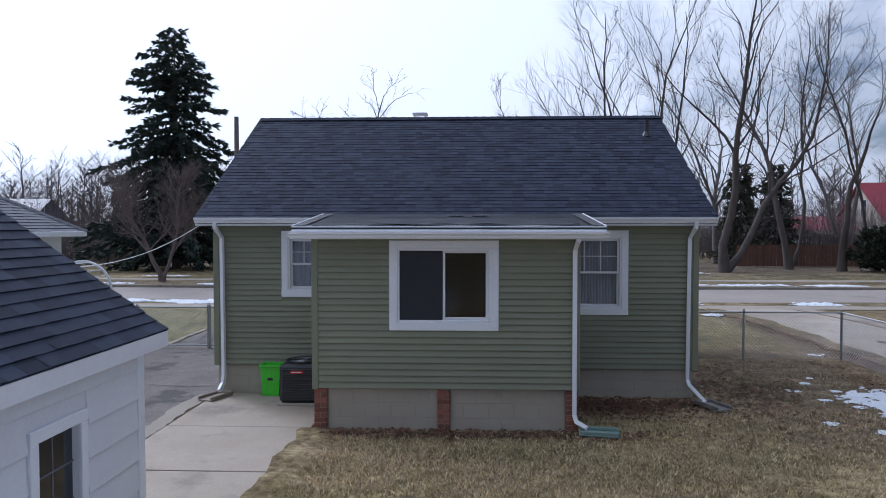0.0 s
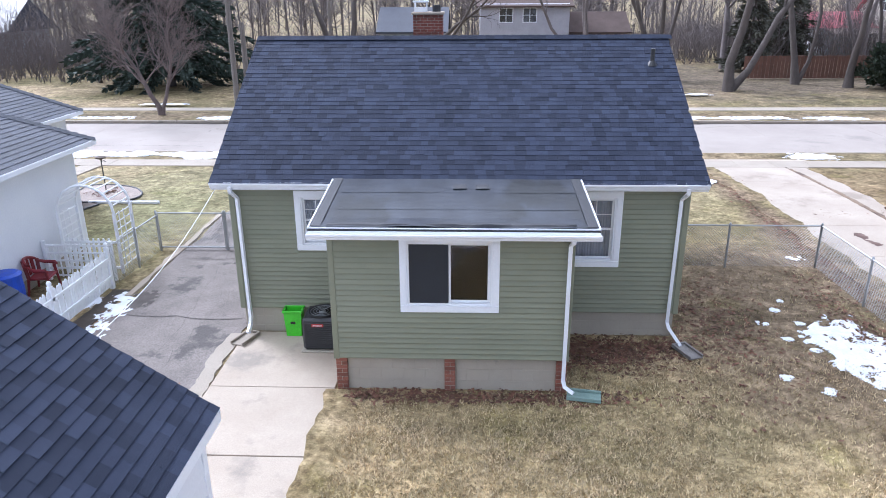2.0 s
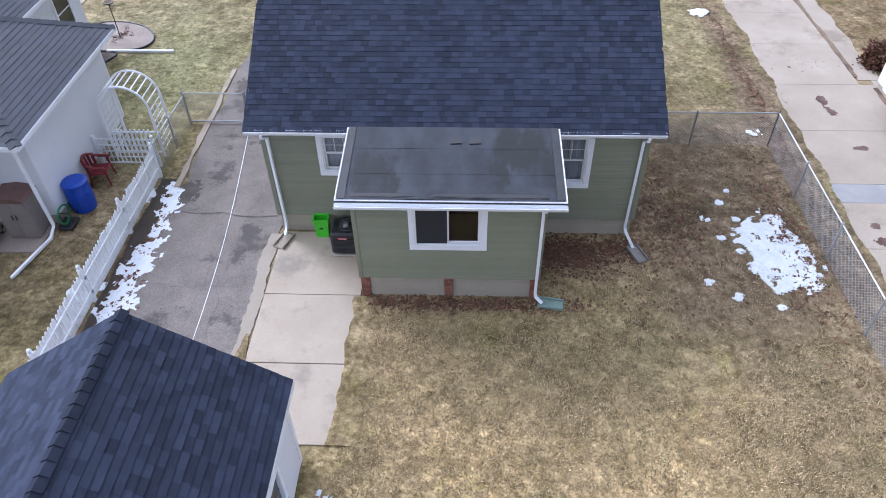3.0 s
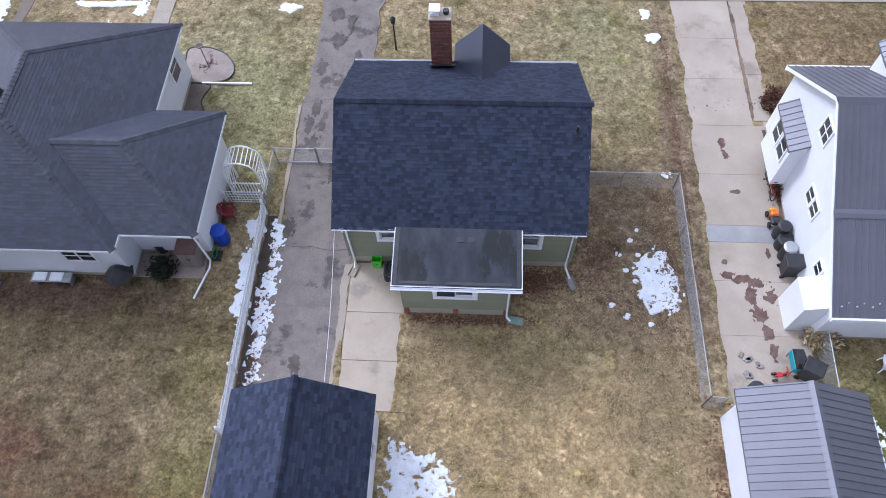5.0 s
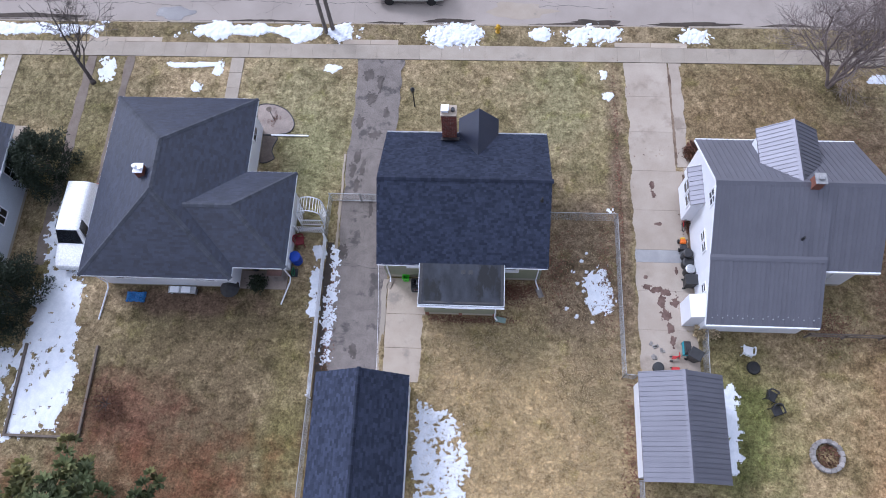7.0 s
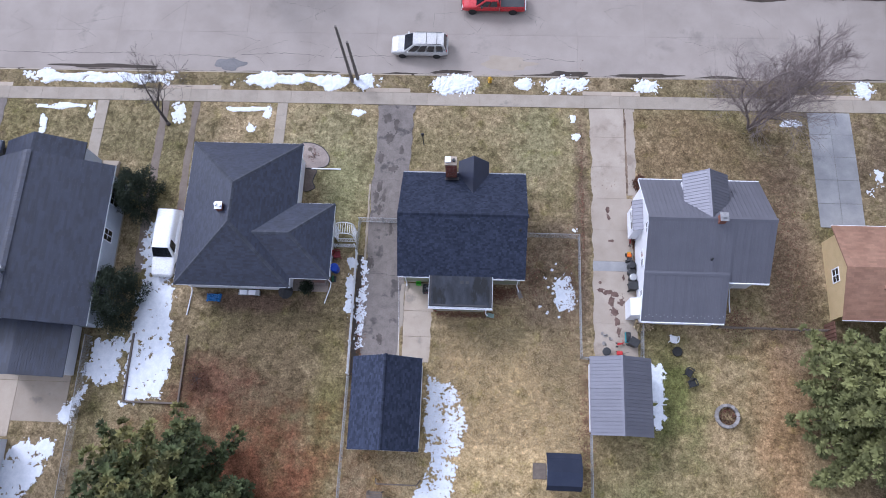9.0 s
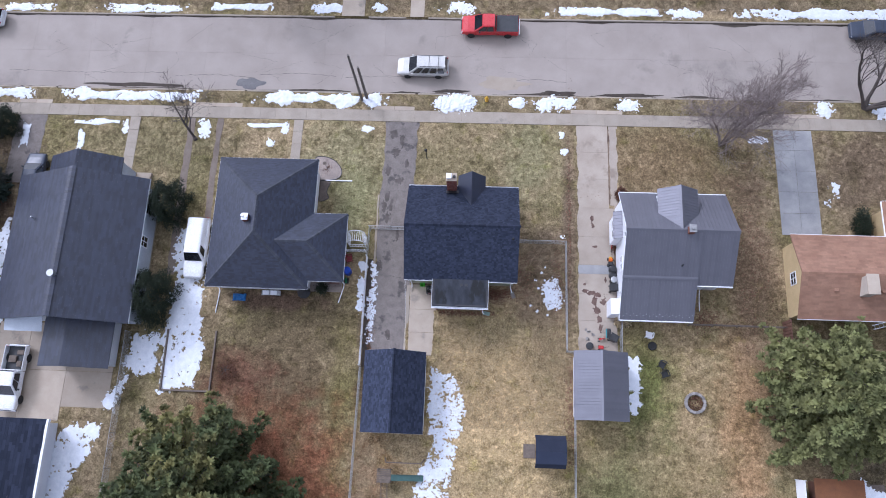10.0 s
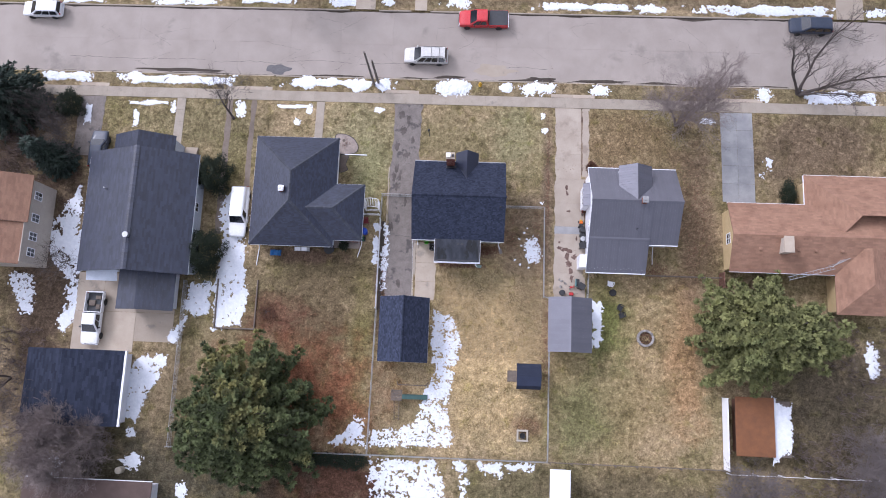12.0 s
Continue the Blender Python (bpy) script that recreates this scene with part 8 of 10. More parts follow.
picket_fence(-9.55, 5.4, 15.1)
arbor = thing("garden_arch", "white lattice garden arch with a low gate", "garden arch", at=(-10.7, 16.7, 0))
ax0, ax1, ay0, ay1, ah = -11.2, -9.75, 16.1, 17.0, 1.62
for y in (ay0, ay1):
    for x in (ax0, ax1):
        part("post", Geo().rbox(x - 0.035, x + 0.035, y - 0.035, y + 0.035, -0.03, ah, 0.006), VINYL, arbor)
    c, r = (ax0 + ax1) / 2, (ax1 - ax0) / 2
    part("hoop", Geo().tube([(c + r * math.cos(math.pi * i / 14), y, ah + r * math.sin(math.pi * i / 14)) for i in range(15)], 0.035, 6), VINYL, arbor)
for i in range(1, 12):
    a = math.pi * i / 12
    x, z = (ax0 + ax1) / 2 + 0.725 * math.cos(a), ah + 0.725 * math.sin(a)
    part("slat", Geo().tube([(x, ay0, z), (x, ay1, z)], 0.02, 4), VINYL, arbor)
for x in (ax0, ax1):
    for i in range(8):
        z = 0.15 + i * 0.2
        part("slat", Geo().rbox(x - 0.012, x + 0.012, ay0, ay1, z, z + 0.03, 0.004), VINYL, arbor)
    for y in (ay0 + 0.25, ay0 + 0.5):
        part("slat", Geo().rbox(x - 0.01, x + 0.01, y - 0.015, y + 0.015, 0.05, ah, 0.004), VINYL, arbor)
gate = part("gate", Geo().rbox(ax0 + 0.05, ax1 - 0.05, ay0 - 0.02, ay0 + 0.02, 0.12, 0.18, 0.005).rbox(ax0 + 0.05, ax1 - 0.05, ay0 - 0.02, ay0 + 0.02, 0.82, 0.88, 0.005), VINYL, arbor)
for i in range(9):
    x = ax0 + 0.1 + i * 0.135
    part("slat", Geo().rbox(x, x + 0.05, ay0 - 0.012, ay0 + 0.012, 0.1, 0.95, 0.004), VINYL, gate)
lat = thing("lattice_panel", "low white lattice panel beside the arch", "lattice", at=(-10.4, 15.6, 0))
for i in range(12):
    x = -11.35 + i * 0.13
    part("slat", Geo().rbox(x, x + 0.035, 15.62, 15.64, 0.08, 0.95, 0.004), VINYL, lat)
for z in (0.1, 0.3, 0.5, 0.7, 0.9):
    part("slat", Geo().rbox(-11.4, -9.75, 15.605, 15.62, z, z + 0.05, 0.004), VINYL, lat)
for x in (-11.42, -9.72):
    part("post", Geo().rbox(x - 0.045, x + 0.045, 15.58, 15.67, -0.03, 1.05, 0.008), VINYL, lat)

# brown board fence and other timber
bf = thing("board_fence", "brown board fence by the red-roofed house", "fence", at=(26, 60, 0))
for i in range(44):
    x = 21.5 + i * 0.3
    part("board", Geo().rbox(x, x + 0.28, 60.0, 60.03, -0.05, 1.75 + rnd(-0.02, 0.02), 0.006), FENCE_BROWN, bf)
rf = thing("rail_fence", "weathered timber rails across the back yards", "fence", at=(18, -9.8, 0))
for i in range(9):
    x = 9.2 + i * 2.2
    part("post", Geo().rbox(x - 0.05, x + 0.05, -9.85, -9.75, -0.05, 1.1, 0.01), WOOD, rf)
    for z in (0.4, 0.9):
        part("rail", Geo().rbox(x, x + 2.2, -9.72, -9.68, z, z + 0.12, 0.01), WOOD, rf)
wf = thing("back_fence", "pale top rail fence along the corner lot", "fence", at=(35, -10, 0))
for i in range(7):
    x = 27.2 + i * 2.6
    part("post", Geo().rbox(x - 0.05, x + 0.05, -10.05, -9.95, -0.05, 1.5, 0.01), VINYL, wf)
    part("rail", Geo().rbox(x, x + 2.6, -10.02, -9.98, 1.3, 1.48, 0.01), VINYL, wf)
tb = thing("timber_rail", "weathered timber rail between the yards", "fence", at=(23, 9.9, 0))
for i in range(4):
    x = 18.8 + i * 2.1
    part("post", Geo().rbox(x - 0.05, x + 0.05, 9.85, 9.95, -0.05, 1.0, 0.01), WOOD, tb)
    for z in (0.45, 0.9):
        part("rail", Geo().tube([(x, 9.9, z), (x + 2.1, 9.9, z + rnd(-0.03, 0.03))], 0.05, 6), WOOD, tb)
rp = thing("painted_fence", "faded red board fence by the ranch house", "fence", at=(27.3, 8, 0))
for i in range(22):
    y = 10.2 - i * 0.3 - (3.0 if i > 8 else 0)
    part("board", Geo().rbox(26.95, 27.05, y, y + 0.27, -0.05, 1.6 + rnd(-0.03, 0.03), 0.008), FENCE_BROWN, rp)

# ---- snow ----
def snow(cx, cy, rx, ry, z=0.0, seed=0, cell=0.14, holes=0.12, h=0.09, label="patch of old thawing snow", outline=None, cap=0.45):
    """A thawing patch: a low uneven mound cut back along a ragged edge, with bare holes."""
    if outline:
        xs, ys = [p[0] for p in outline], [p[1] for p in outline]
        cx, cy, rx, ry = (min(xs) + max(xs)) / 2, (min(ys) + max(ys)) / 2, (max(xs) - min(xs)) / 2, (max(ys) - min(ys)) / 2
        cell = cell if cell < 0.1 else 0.085
        nx, ny = int((rx + 0.4) / cell), int((ry + 0.4) / cell)
    else:
        cell = max(0.032, min(0.1, math.sqrt(rx * ry) * 0.034))
        nx, ny = int(rx * 1.5 / cell) + 2, int(ry * 1.5 / cell) + 2
    g = Geo()
    val, idx = {}, {}
    for i in range(-nx, nx + 1):
        for j in range(-ny, ny + 1):
            x, y = i * cell, j * cell
            if outline:
                d = edge_distance(cx + x, cy + y, outline) * (1 if inside(cx + x, cy + y, outline) else -1)
                d = max(-1.0, min(cap, d * 1.1)) - (0.0 if cap < 0.3 else 0.1)
            else:
                d = min(0.34 if max(rx, ry) < 0.75 else 0.5, 1 - math.sqrt((x / rx) ** 2 + (y / ry) ** 2) if min(rx, ry) * 3 > max(rx, ry) else 1 - max(abs(x / rx), abs(y - 0.4 * ry * noise.noise(((cx + x) * 0.35, seed, 2.0))) / (ry * (0.75 + 0.7 * noise.noise(((cx + x) * 0.5, seed, 9.0))))) ** 1.5)
            q = (cx + x, cy + y, seed * 7.3)
            w = (0.3, 0.3, 0.42, 0.34) if outline and cap < 0.3 else ((0.45, 0.42, 0.5, 0.42) if outline else ((0.34, 0.4, 0.46, 0.36) if max(rx, ry) < 0.75 else (0.4, 0.4, 0.36, 0.22)))
            val[i, j] = d - holes + sum(a * noise.noise((q[0] * k, q[1] * k, q[2])) for a, k in zip(w, (0.8, 2.3, 5.1, 10.0)))

    def vert(i, j):
        if (i, j) not in idx:
            f = max(0.0, val[i, j])
            idx[i, j] = len(g.v)
            g.v.append((cx + i * cell + rnd(-0.3, 0.3) * cell, cy + j * cell + rnd(-0.3, 0.3) * cell, z + (0.004 if f == 0 else 0.010 + 0.42 * h * min(1, f * 1.3))))
        return idx[i, j]

    for i in range(-nx, nx):
        for j in range(-ny, ny):
            ring = [(i, j), (i + 1, j), (i + 1, j + 1), (i, j + 1)]
            up = [p for p in ring if val[p] > 0]
            if len(up) >= 3:
                g.f.append(tuple(vert(*p) for p in ring))
            elif len(up) == 2 and val[ring[0]] + val[ring[1]] + val[ring[2]] + val[ring[3]] > -0.1:
                g.f.append(tuple(vert(*p) for p in ring[:3]))
    if len(g.f) < 3:
        return
    tagged(new("snow_patch", g.mesh("snow_patch", SNOW, True)), label, "snow", "snow patches")


SNOW_FIELDS = [
    ("old snow along the garage wall, thawing into holes", 0.12, [(-3.4, 5.5), (-1.3, 4.9), (-0.2, 2.5), (-0.8, -0.5), (-1.1, -2.8), (-1.5, -4.6), (-0.8, -7.4), (-0.9, -8.7), (-9.3, -9.0), (-9.4, -7.3), (-6.5, -7.1), (-5.0, -6.4), (-4.1, -3.5), (-2.8, -0.5), (-3.4, 0.0)]),
    ("broad sheet of snow behind the back fence", 0.2, [(-9.5, -10.1), (-2.0, -10.0), (-1.6, -12.0), (-1.2, -14.6), (-9.4, -14.8)]),
    ("snow along a path behind the back fence", 0.12, [(-0.8, -10.0), (1.1, -9.9), (0.9, -14.2), (0.0, -14.2), (-0.3, -11.9)]),
    ("patch of old thawing snow", 0.0, [(1.7, -10.0), (4.5, -9.9), (4.4, -11.5), (2.1, -11.0)]), ("patch of old thawing snow", 0.02, [(4.4, -10.0), (7.8, -9.9), (7.6, -10.7), (5.0, -10.7)]),
    ("long sheet of snow on the van's driveway", -0.1, [(-26.2, 18.0), (-24.2, 18.0), (-24.5, 12.8), (-23.8, 5.3), (-24.1, 3.3), (-25.5, 3.0), (-27.0, 2.1), (-27.4, 7.6), (-26.9, 12.7), (-27.8, 15.2)]),
    ("snow between the houses", 0.05, [(-30.6, 7.4), (-27.6, 7.9), (-27.4, 4.0), (-29.0, 3.8), (-30.7, 4.8)]), ("snow beside the neighbour's garage", 0.0, [(-36.1, -1.8), (-34.2, -0.5), (-31.5, -0.3), (-32.3, -2.6), (-33.6, -5.4), (-34.3, -7.5), (-35.9, -6.9)]),
    ("strip of snow at the edge of the concrete", 0.0, [(-32.0, 1.4), (-30.4, 4.0), (-29.7, 3.7), (-31.1, 0.6)]), ("long drift of snow beside the large grey roof", 0.02, [(-45.3, 15.0), (-43.7, 18.0), (-42.3, 10.9), (-42.1, 3.4), (-43.4, 1.1), (-44.1, 2.7), (-43.6, 7.1), (-45.8, 9.5), (-47.0, 12.7)]),
    ("patch of old thawing snow", 0.12, [(-51.1, 8.0), (-47.6, 7.9), (-46.7, 3.0), (-48.4, 3.2), (-50.0, 6.2)]), ("patch of old thawing snow in the fence corner", 0.1, [(-10.8, -6.0), (-10.0, -5.0), (-9.9, -9.0), (-14.0, -9.0), (-12.6, -7.8)]),
    ("snow along the metal-roofed garage", 0.0, [(13.4, 6.9), (14.5, 6.6), (14.8, 3.1), (13.7, 1.3)]), ("patch of old thawing snow in the side yard", 0.05, [(6.2, 13.1), (7.7, 13.9), (8.1, 11.2), (6.6, 10.6)]),
    ("strip of thawing snow along the drive's edge", -0.12, [(-9.12, 7.4), (-8.6, 7.6), (-8.55, 10.5), (-8.6, 14.4), (-8.98, 14.5), (-9.1, 10.0)])]
for k, (label_, holes_, outline_) in enumerate(SNOW_FIELDS):
    snow(0, 0, 0, 0, 0.03 if k in (6, 7, 8) else 0.0, 300 + k, 0.055 if k in (0, 13, 14) else 0.085, holes_, 0.1, label_, outline_, 0.26 if k in (0, 13, 14) else 0.42)
KERB_SNOW = [(-46.9, 31.0, 3.0, 0.5), (-33.5, 30.9, 6.5, 0.5), (-15.9, 30.95, 5.8, 0.55), (-2.1, 30.75, 2.0, 0.85), (3.8, 30.9, 0.8, 0.4), (7.2, 30.9, 1.8, 0.7), (14.4, 30.8, 1.2, 0.45), (32.6, 30.8, 0.9, 0.6), (41.1, 30.8, 4.0, 0.75), (-10.0, 30.9, 0.8, 0.6)]
FAR_SNOW = [(-33.9, 40.7, 4.0, 0.5), (-15.2, 41.0, 1.7, 0.5), (-2.0, 41.2, 1.7, 0.6), (12.7, 41.0, 5.5, 0.45), (20.1, 40.9, 1.6, 0.45), (32.9, 41.0, 7.9, 0.55), (-46.1, 40.7, 2.7, 0.45), (45.5, 40.9, 1.3, 0.45), (-10.0, 41.1, 0.8, 0.5), (-24.0, 41.0, 3.0, 0.4)]
LAWN_SNOW = [(-36.8, 28.0, 2.3, 0.3), (-34.1, 27.4, 0.35, 0.9), (-26.2, 26.9, 0.7, 1.7), (-20.2, 28.0, 1.7, 0.3), (-18.4, 27.6, 0.35, 0.7), (-19.7, 26.1, 0.5, 0.4), (-10.4, 27.9, 0.6, 0.3), (26.1, 27.5, 0.8, 0.45), (8.0, 27.7, 0.3, 0.3),
             (8.2, 25.9, 0.4, 0.4), (32.6, 22.9, 0.6, 0.9), (31.9, 21.4, 0.45, 0.6), (-38.2, 25.8, 0.35, 1.1), (-43.8, 26.3, 0.4, 1.5), (8.1, 17.6, 0.4, 0.2)]
YARD_SNOW = [(-29.5, 9.6, 0.6, 0.9), (-34.8, -8.6, 0.5, 0.5), (-2.4, -0.2, 0.3, 0.4)]
BACK_SNOW = [(42.5, 1.8, 0.8, 1.9), (-34.2, -11.7, 1.2, 0.9), (-42.8, -12.6, 1.2, 1.3), (-28.8, -14.3, 0.6, 1.0), (-21, 45.5, 1.5, 0.4), (14, 50, 1.8, 0.6)]
for k, p in enumerate(KERB_SNOW):
    snow(p[0], p[1], p[2], p[3] * 1.35, -0.15, 10 + k, 0.1, 0.08, 0.22)
snow(-2.1, 30.75, 1.9, 0.8, -0.12, 99, 0.1, -0.1, 0.35, "dirty heap of ploughed snow by the kerb")
for k, p in enumerate(FAR_SNOW):
    snow(p[0], p[1], p[2], p[3] * 1.3, -0.15, 40 + k, 0.14, 0.08, 0.2)
for k, p in enumerate(LAWN_SNOW):
    snow(*p, -0.03 if p[1] < 26.5 else -0.125, 60 + k, 0.09, 0.02, 0.1)
for k, p in enumerate(YARD_SNOW):
    snow(*p, 0.0, 80 + k, 0.1, 0.05)
for k, p in enumerate(BACK_SNOW):
    snow(*p, 0.0, 120 + k, 0.12, 0.1)
for k, (sy, sr) in enumerate(((10.7, 0.6), (12.4, 0.9), (14.3, 0.45))):
    snow(-9.95, sy, 0.36, sr, 0.0, 150 + k, 0.07, -0.1, 0.08)
snow(32.2, -5.4, 0.8, 2.6, 1.86, 160, 0.12, -0.4, 0.1, "slab of snow on the lean-to roof")
lt = thing("lean_to", "low lean-to shelter with a snowy roof", "shed", at=(32.2, -5.4, 0))
part("roof", Geo().slab([(31.35, -8.1, 1.85), (33.0, -8.1, 1.85), (33.0, -2.6, 1.85), (31.35, -2.6, 1.85)], 0.08), WOOD, lt)
for x in (31.45, 32.9):
    for y in (-7.95, -2.75):
        part("post", Geo().rbox(x - 0.05, x + 0.05, y - 0.05, y + 0.05, 0, 1.78, 0.01), WOOD, lt)
for k in range(13):
    snow(rnd(5.2, 8.0), rnd(9.5, 15), rnd(0.08, 0.15), rnd(0.08, 0.15), 0.0, 170 + k, 0.05, 0.0, 0.04, "small scrap of thawing snow")

# ---- behind the green house ----
ac = thing("air_conditioner", "black outdoor air-conditioning unit on the pad", "air conditioner", at=(-3.7, 12.2, 0.03))
part("pad", Geo().rbox(-4.1, -3.2, 11.86, 12.62, 0.03, 0.07, 0.01), BLOCK, ac)
cab_ = part("casing", Geo().rbox(-4.06, -3.34, 11.9, 12.58, 0.07, 0.76, 0.05), BLACK, ac)
for i in range(13):
    z = 0.13 + i * 0.044
    part("louvre", Geo().rbox(-4.0, -3.4, 11.885, 11.905, z, z + 0.024, 0.006), BLACK, cab_)
part("fan_grille", Geo().lathe([(0.30, 0.762), (0.31, 0.80), (0.27, 0.80), (0.26, 0.762)], 26, Matrix.Translation((-3.7, 12.24, 0))), BLACK, ac)
for r in (0.06, 0.12, 0.18, 0.24):
    part("ring", Geo().tube([(-3.7 + r * math.cos(6.283 * i / 20), 12.24 + r * math.sin(6.283 * i / 20), 0.79) for i in range(21)], 0.006, 4, False), GALV, ac)
part("fan_hub", Geo().lathe([(0.07, 0.70), (0.075, 0.76), (0.02, 0.785)], 14, Matrix.Translation((-3.7, 12.24, 0))), GALV, ac)
part("badge", Geo().rbox(-3.86, -3.62, 11.874, 11.884, 0.60, 0.66, 0.003), RED, ac, "red maker's badge")
part("badge_stripe", Geo().rbox(-3.83, -3.65, 11.868, 11.874, 0.622, 0.638, 0.001), VINYL, ac)
tub = thing("storage_tub", "lime-green open plastic tub", "tub", at=(-4.43, 12.7, 0.03))
o, i_ = [(-4.60, 12.55), (-4.22, 12.55), (-4.22, 12.82), (-4.60, 12.82)], 0.04
lo = [(x + (0.035 if x < -4.4 else -0.035), y + (0.025 if y < 12.7 else -0.025), 0.04) for x, y in o]
hi = [(x, y, 0.62) for x, y in o]
inn = [(x + (0.02 if x < -4.4 else -0.02), y + (0.02 if y < 12.7 else -0.02), 0.62) for x, y in o]
bot = [(x + (0.05 if x < -4.4 else -0.05), y + (0.04 if y < 12.7 else -0.04), 0.07) for x, y in o]
part("body", Geo().add(lo + hi + inn + bot, [(3, 2, 1, 0)] + [(k, (k + 1) % 4, 4 + (k + 1) % 4, 4 + k) for k in range(4)] + [(4 + k, 4 + (k + 1) % 4, 8 + (k + 1) % 4, 8 + k) for k in range(4)]
                       + [(8 + k, 8 + (k + 1) % 4, 12 + (k + 1) % 4, 12 + k) for k in range(4)] + [(12, 13, 14, 15)]), GREEN_TUB, tub)
part("rim", Geo().rbox(-4.62, -4.20, 12.53, 12.55, 0.58, 0.63, 0.006).rbox(-4.62, -4.20, 12.82, 12.84, 0.58, 0.63, 0.006).rbox(-4.62, -4.60, 12.55, 12.82, 0.58, 0.63, 0.006).rbox(-4.22, -4.20, 12.55, 12.82, 0.58, 0.63, 0.006), GREEN_TUB, tub)
part("mark", Geo().rbox(-4.46, -4.36, 12.542, 12.556, 0.33, 0.38, 0.002), BLACK, tub, "small dark maker's mark")


def splash_block(x, y, yaw, label, mat):
    ob = thing("splash_block", label, "splash block")
    part("trough", Geo().rbox(-0.16, 0.16, -0.3, 0.3, 0, 0.03, 0.008).rbox(-0.16, -0.12, -0.3, 0.3, 0.03, 0.08, 0.008).rbox(0.12, 0.16, -0.3, 0.3, 0.03, 0.08, 0.008).rbox(-0.12, 0.12, 0.26, 0.3, 0.03, 0.08, 0.008), mat, ob)
    ob.matrix_basis = pose(x, y, 0.03, 0, 0, yaw)


MINT = surf("mint_plastic", (0.22, 0.31, 0.27), (0.19, 0.27, 0.24), 4, 0.6, 0.1)
splash_block(-5.4, 12.42, -20, "pale concrete splash block under the downspout", WALK_CONC)
splash_block(1.32, 10.36, 80, "faded green plastic splash block", MINT)
splash_block(3.62, 12.1, 20, "weathered splash block in the dead leaves", STONE)
cable = thing("cable", "pale sagging cable from the house to the garage", "cable", at=(-5.5, 10, 3))
c0, c1 = Vector((-5.72, 12.6, 3.25)), Vector((-5.45, 6.5, 2.75))
part("wire", Geo().tube([c0.lerp(c1, i / 12) - Vector((0, 0, 0.25 * math.sin(math.pi * i / 12))) for i in range(13)], 0.0065, 5), VINYL, cable)
part("anchor", Geo().rbox(-5.47, -5.43, 6.44, 6.62, 2.70, 2.78, 0.01), GALV, cable)


def poles(name, label, at, h, r=0.14, arm=False):
    ob = thing(name, label, "utility pole", at=at)
    part("shaft", Geo().tube([(at[0], at[1], at[2] - 0.2), (at[0], at[1], at[2] + h)], [r, r * 0.7], 10), POLE_WOOD, ob)
    if arm:
        part("crossarm", Geo().rbox(at[0] - 0.15, at[0] + 0.6, at[1] - 0.06, at[1] + 0.06, at[2] + h - 0.7, at[2] + h - 0.55, 0.01), POLE_WOOD, ob)
        for k in (0.3, 0.55):
            part("insulator", Geo().lathe([(0.03, 0), (0.045, 0.04), (0.03, 0.09), (0.012, 0.12)], 8, Matrix.Translation((at[0] + k, at[1], at[2] + h - 0.55))), GALV, ob)


poles("utility_pole", "weathered wooden utility pole by the kerb", (-11.2, 30.9, -0.15), 8.3)
poles("utility_pole", "cut-off wooden pole stub beside the utility pole", (-10.75, 31.15, -0.15), 5.8, 0.15)
poles("utility_pole", "wooden utility pole with crossarm across the street", (-11.7, 56.0, 0), 11.5, 0.15, True)
hyd = thing("fire_hydrant", "yellow fire hydrant by the kerb", "hydrant", at=(0.85, 31.1, -0.15))
hm = Matrix.Translation((0.85, 31.1, -0.15))
part("barrel", Geo().lathe([(0.17, 0), (0.17, 0.05), (0.12, 0.07), (0.12, 0.5), (0.16, 0.52), (0.16, 0.56), (0.13, 0.64), (0.06, 0.72), (0.03, 0.76)], 16, hm), YELLOW, hyd)
part("outlet", Geo().tube([(0.62, 31.1, 0.25), (1.08, 31.1, 0.25)], 0.06, 10), YELLOW, hyd)
part("outlet", Geo().tube([(0.85, 30.9, 0.22), (0.85, 31.1, 0.22)], 0.075, 10), YELLOW, hyd)
lp = thing("lamp_post", "slim black yard lamp post", "lamp post", at=(-4.6, 24.9, 0))
part("post", Geo().tube([(-4.6, 24.9, -0.1), (-4.6, 24.9, 1.7)], [0.05, 0.035], 8), BLACK, lp)
part("lantern", Geo().lathe([(0.05, 1.7), (0.11, 1.75), (0.13, 2.0), (0.15, 2.02), (0.02, 2.16)], 8, Matrix.Translation((-4.6, 24.9, 0))), BLACK, lp)
bp_ = thing("bird_feeder_post", "thin garden post with a small dark feeder in a gravel bed", "bird feeder", at=(-13.94, 23.64, 0))
part("post", Geo().tube([(-13.94, 23.64, -0.1), (-13.94, 23.64, 1.36)], 0.02, 6), BLACK, bp_)
part("feeder", Geo().lathe([(0.03, 1.26), (0.06, 1.3), (0.17, 1.33), (0.19, 1.38), (0.17, 1.39), (0.05, 1.35)], 14, Matrix.Translation((-13.94, 23.64, 0))), WOOD, bp_)
part("hook", Geo().tube([(-13.94, 23.64, 1.22), (-13.84, 23.64, 1.25), (-13.76, 23.64, 1.2)], 0.012, 5), BLACK, bp_)

# gravel beds with dark edging, a pale timber between them, front steps
GRAVEL = surf("pink_gravel", (0.34, 0.285, 0.245), (0.26, 0.215, 0.19), 1.6, 0.95, 0.8, 26, c3=(0.19, 0.15, 0.13), spots=0.57, grit=0.32)
BED_SOIL = surf("bed_soil", (0.10, 0.08, 0.066), (0.15, 0.12, 0.10), 2.0, 0.95, 0.6, 24, grit=0.3)


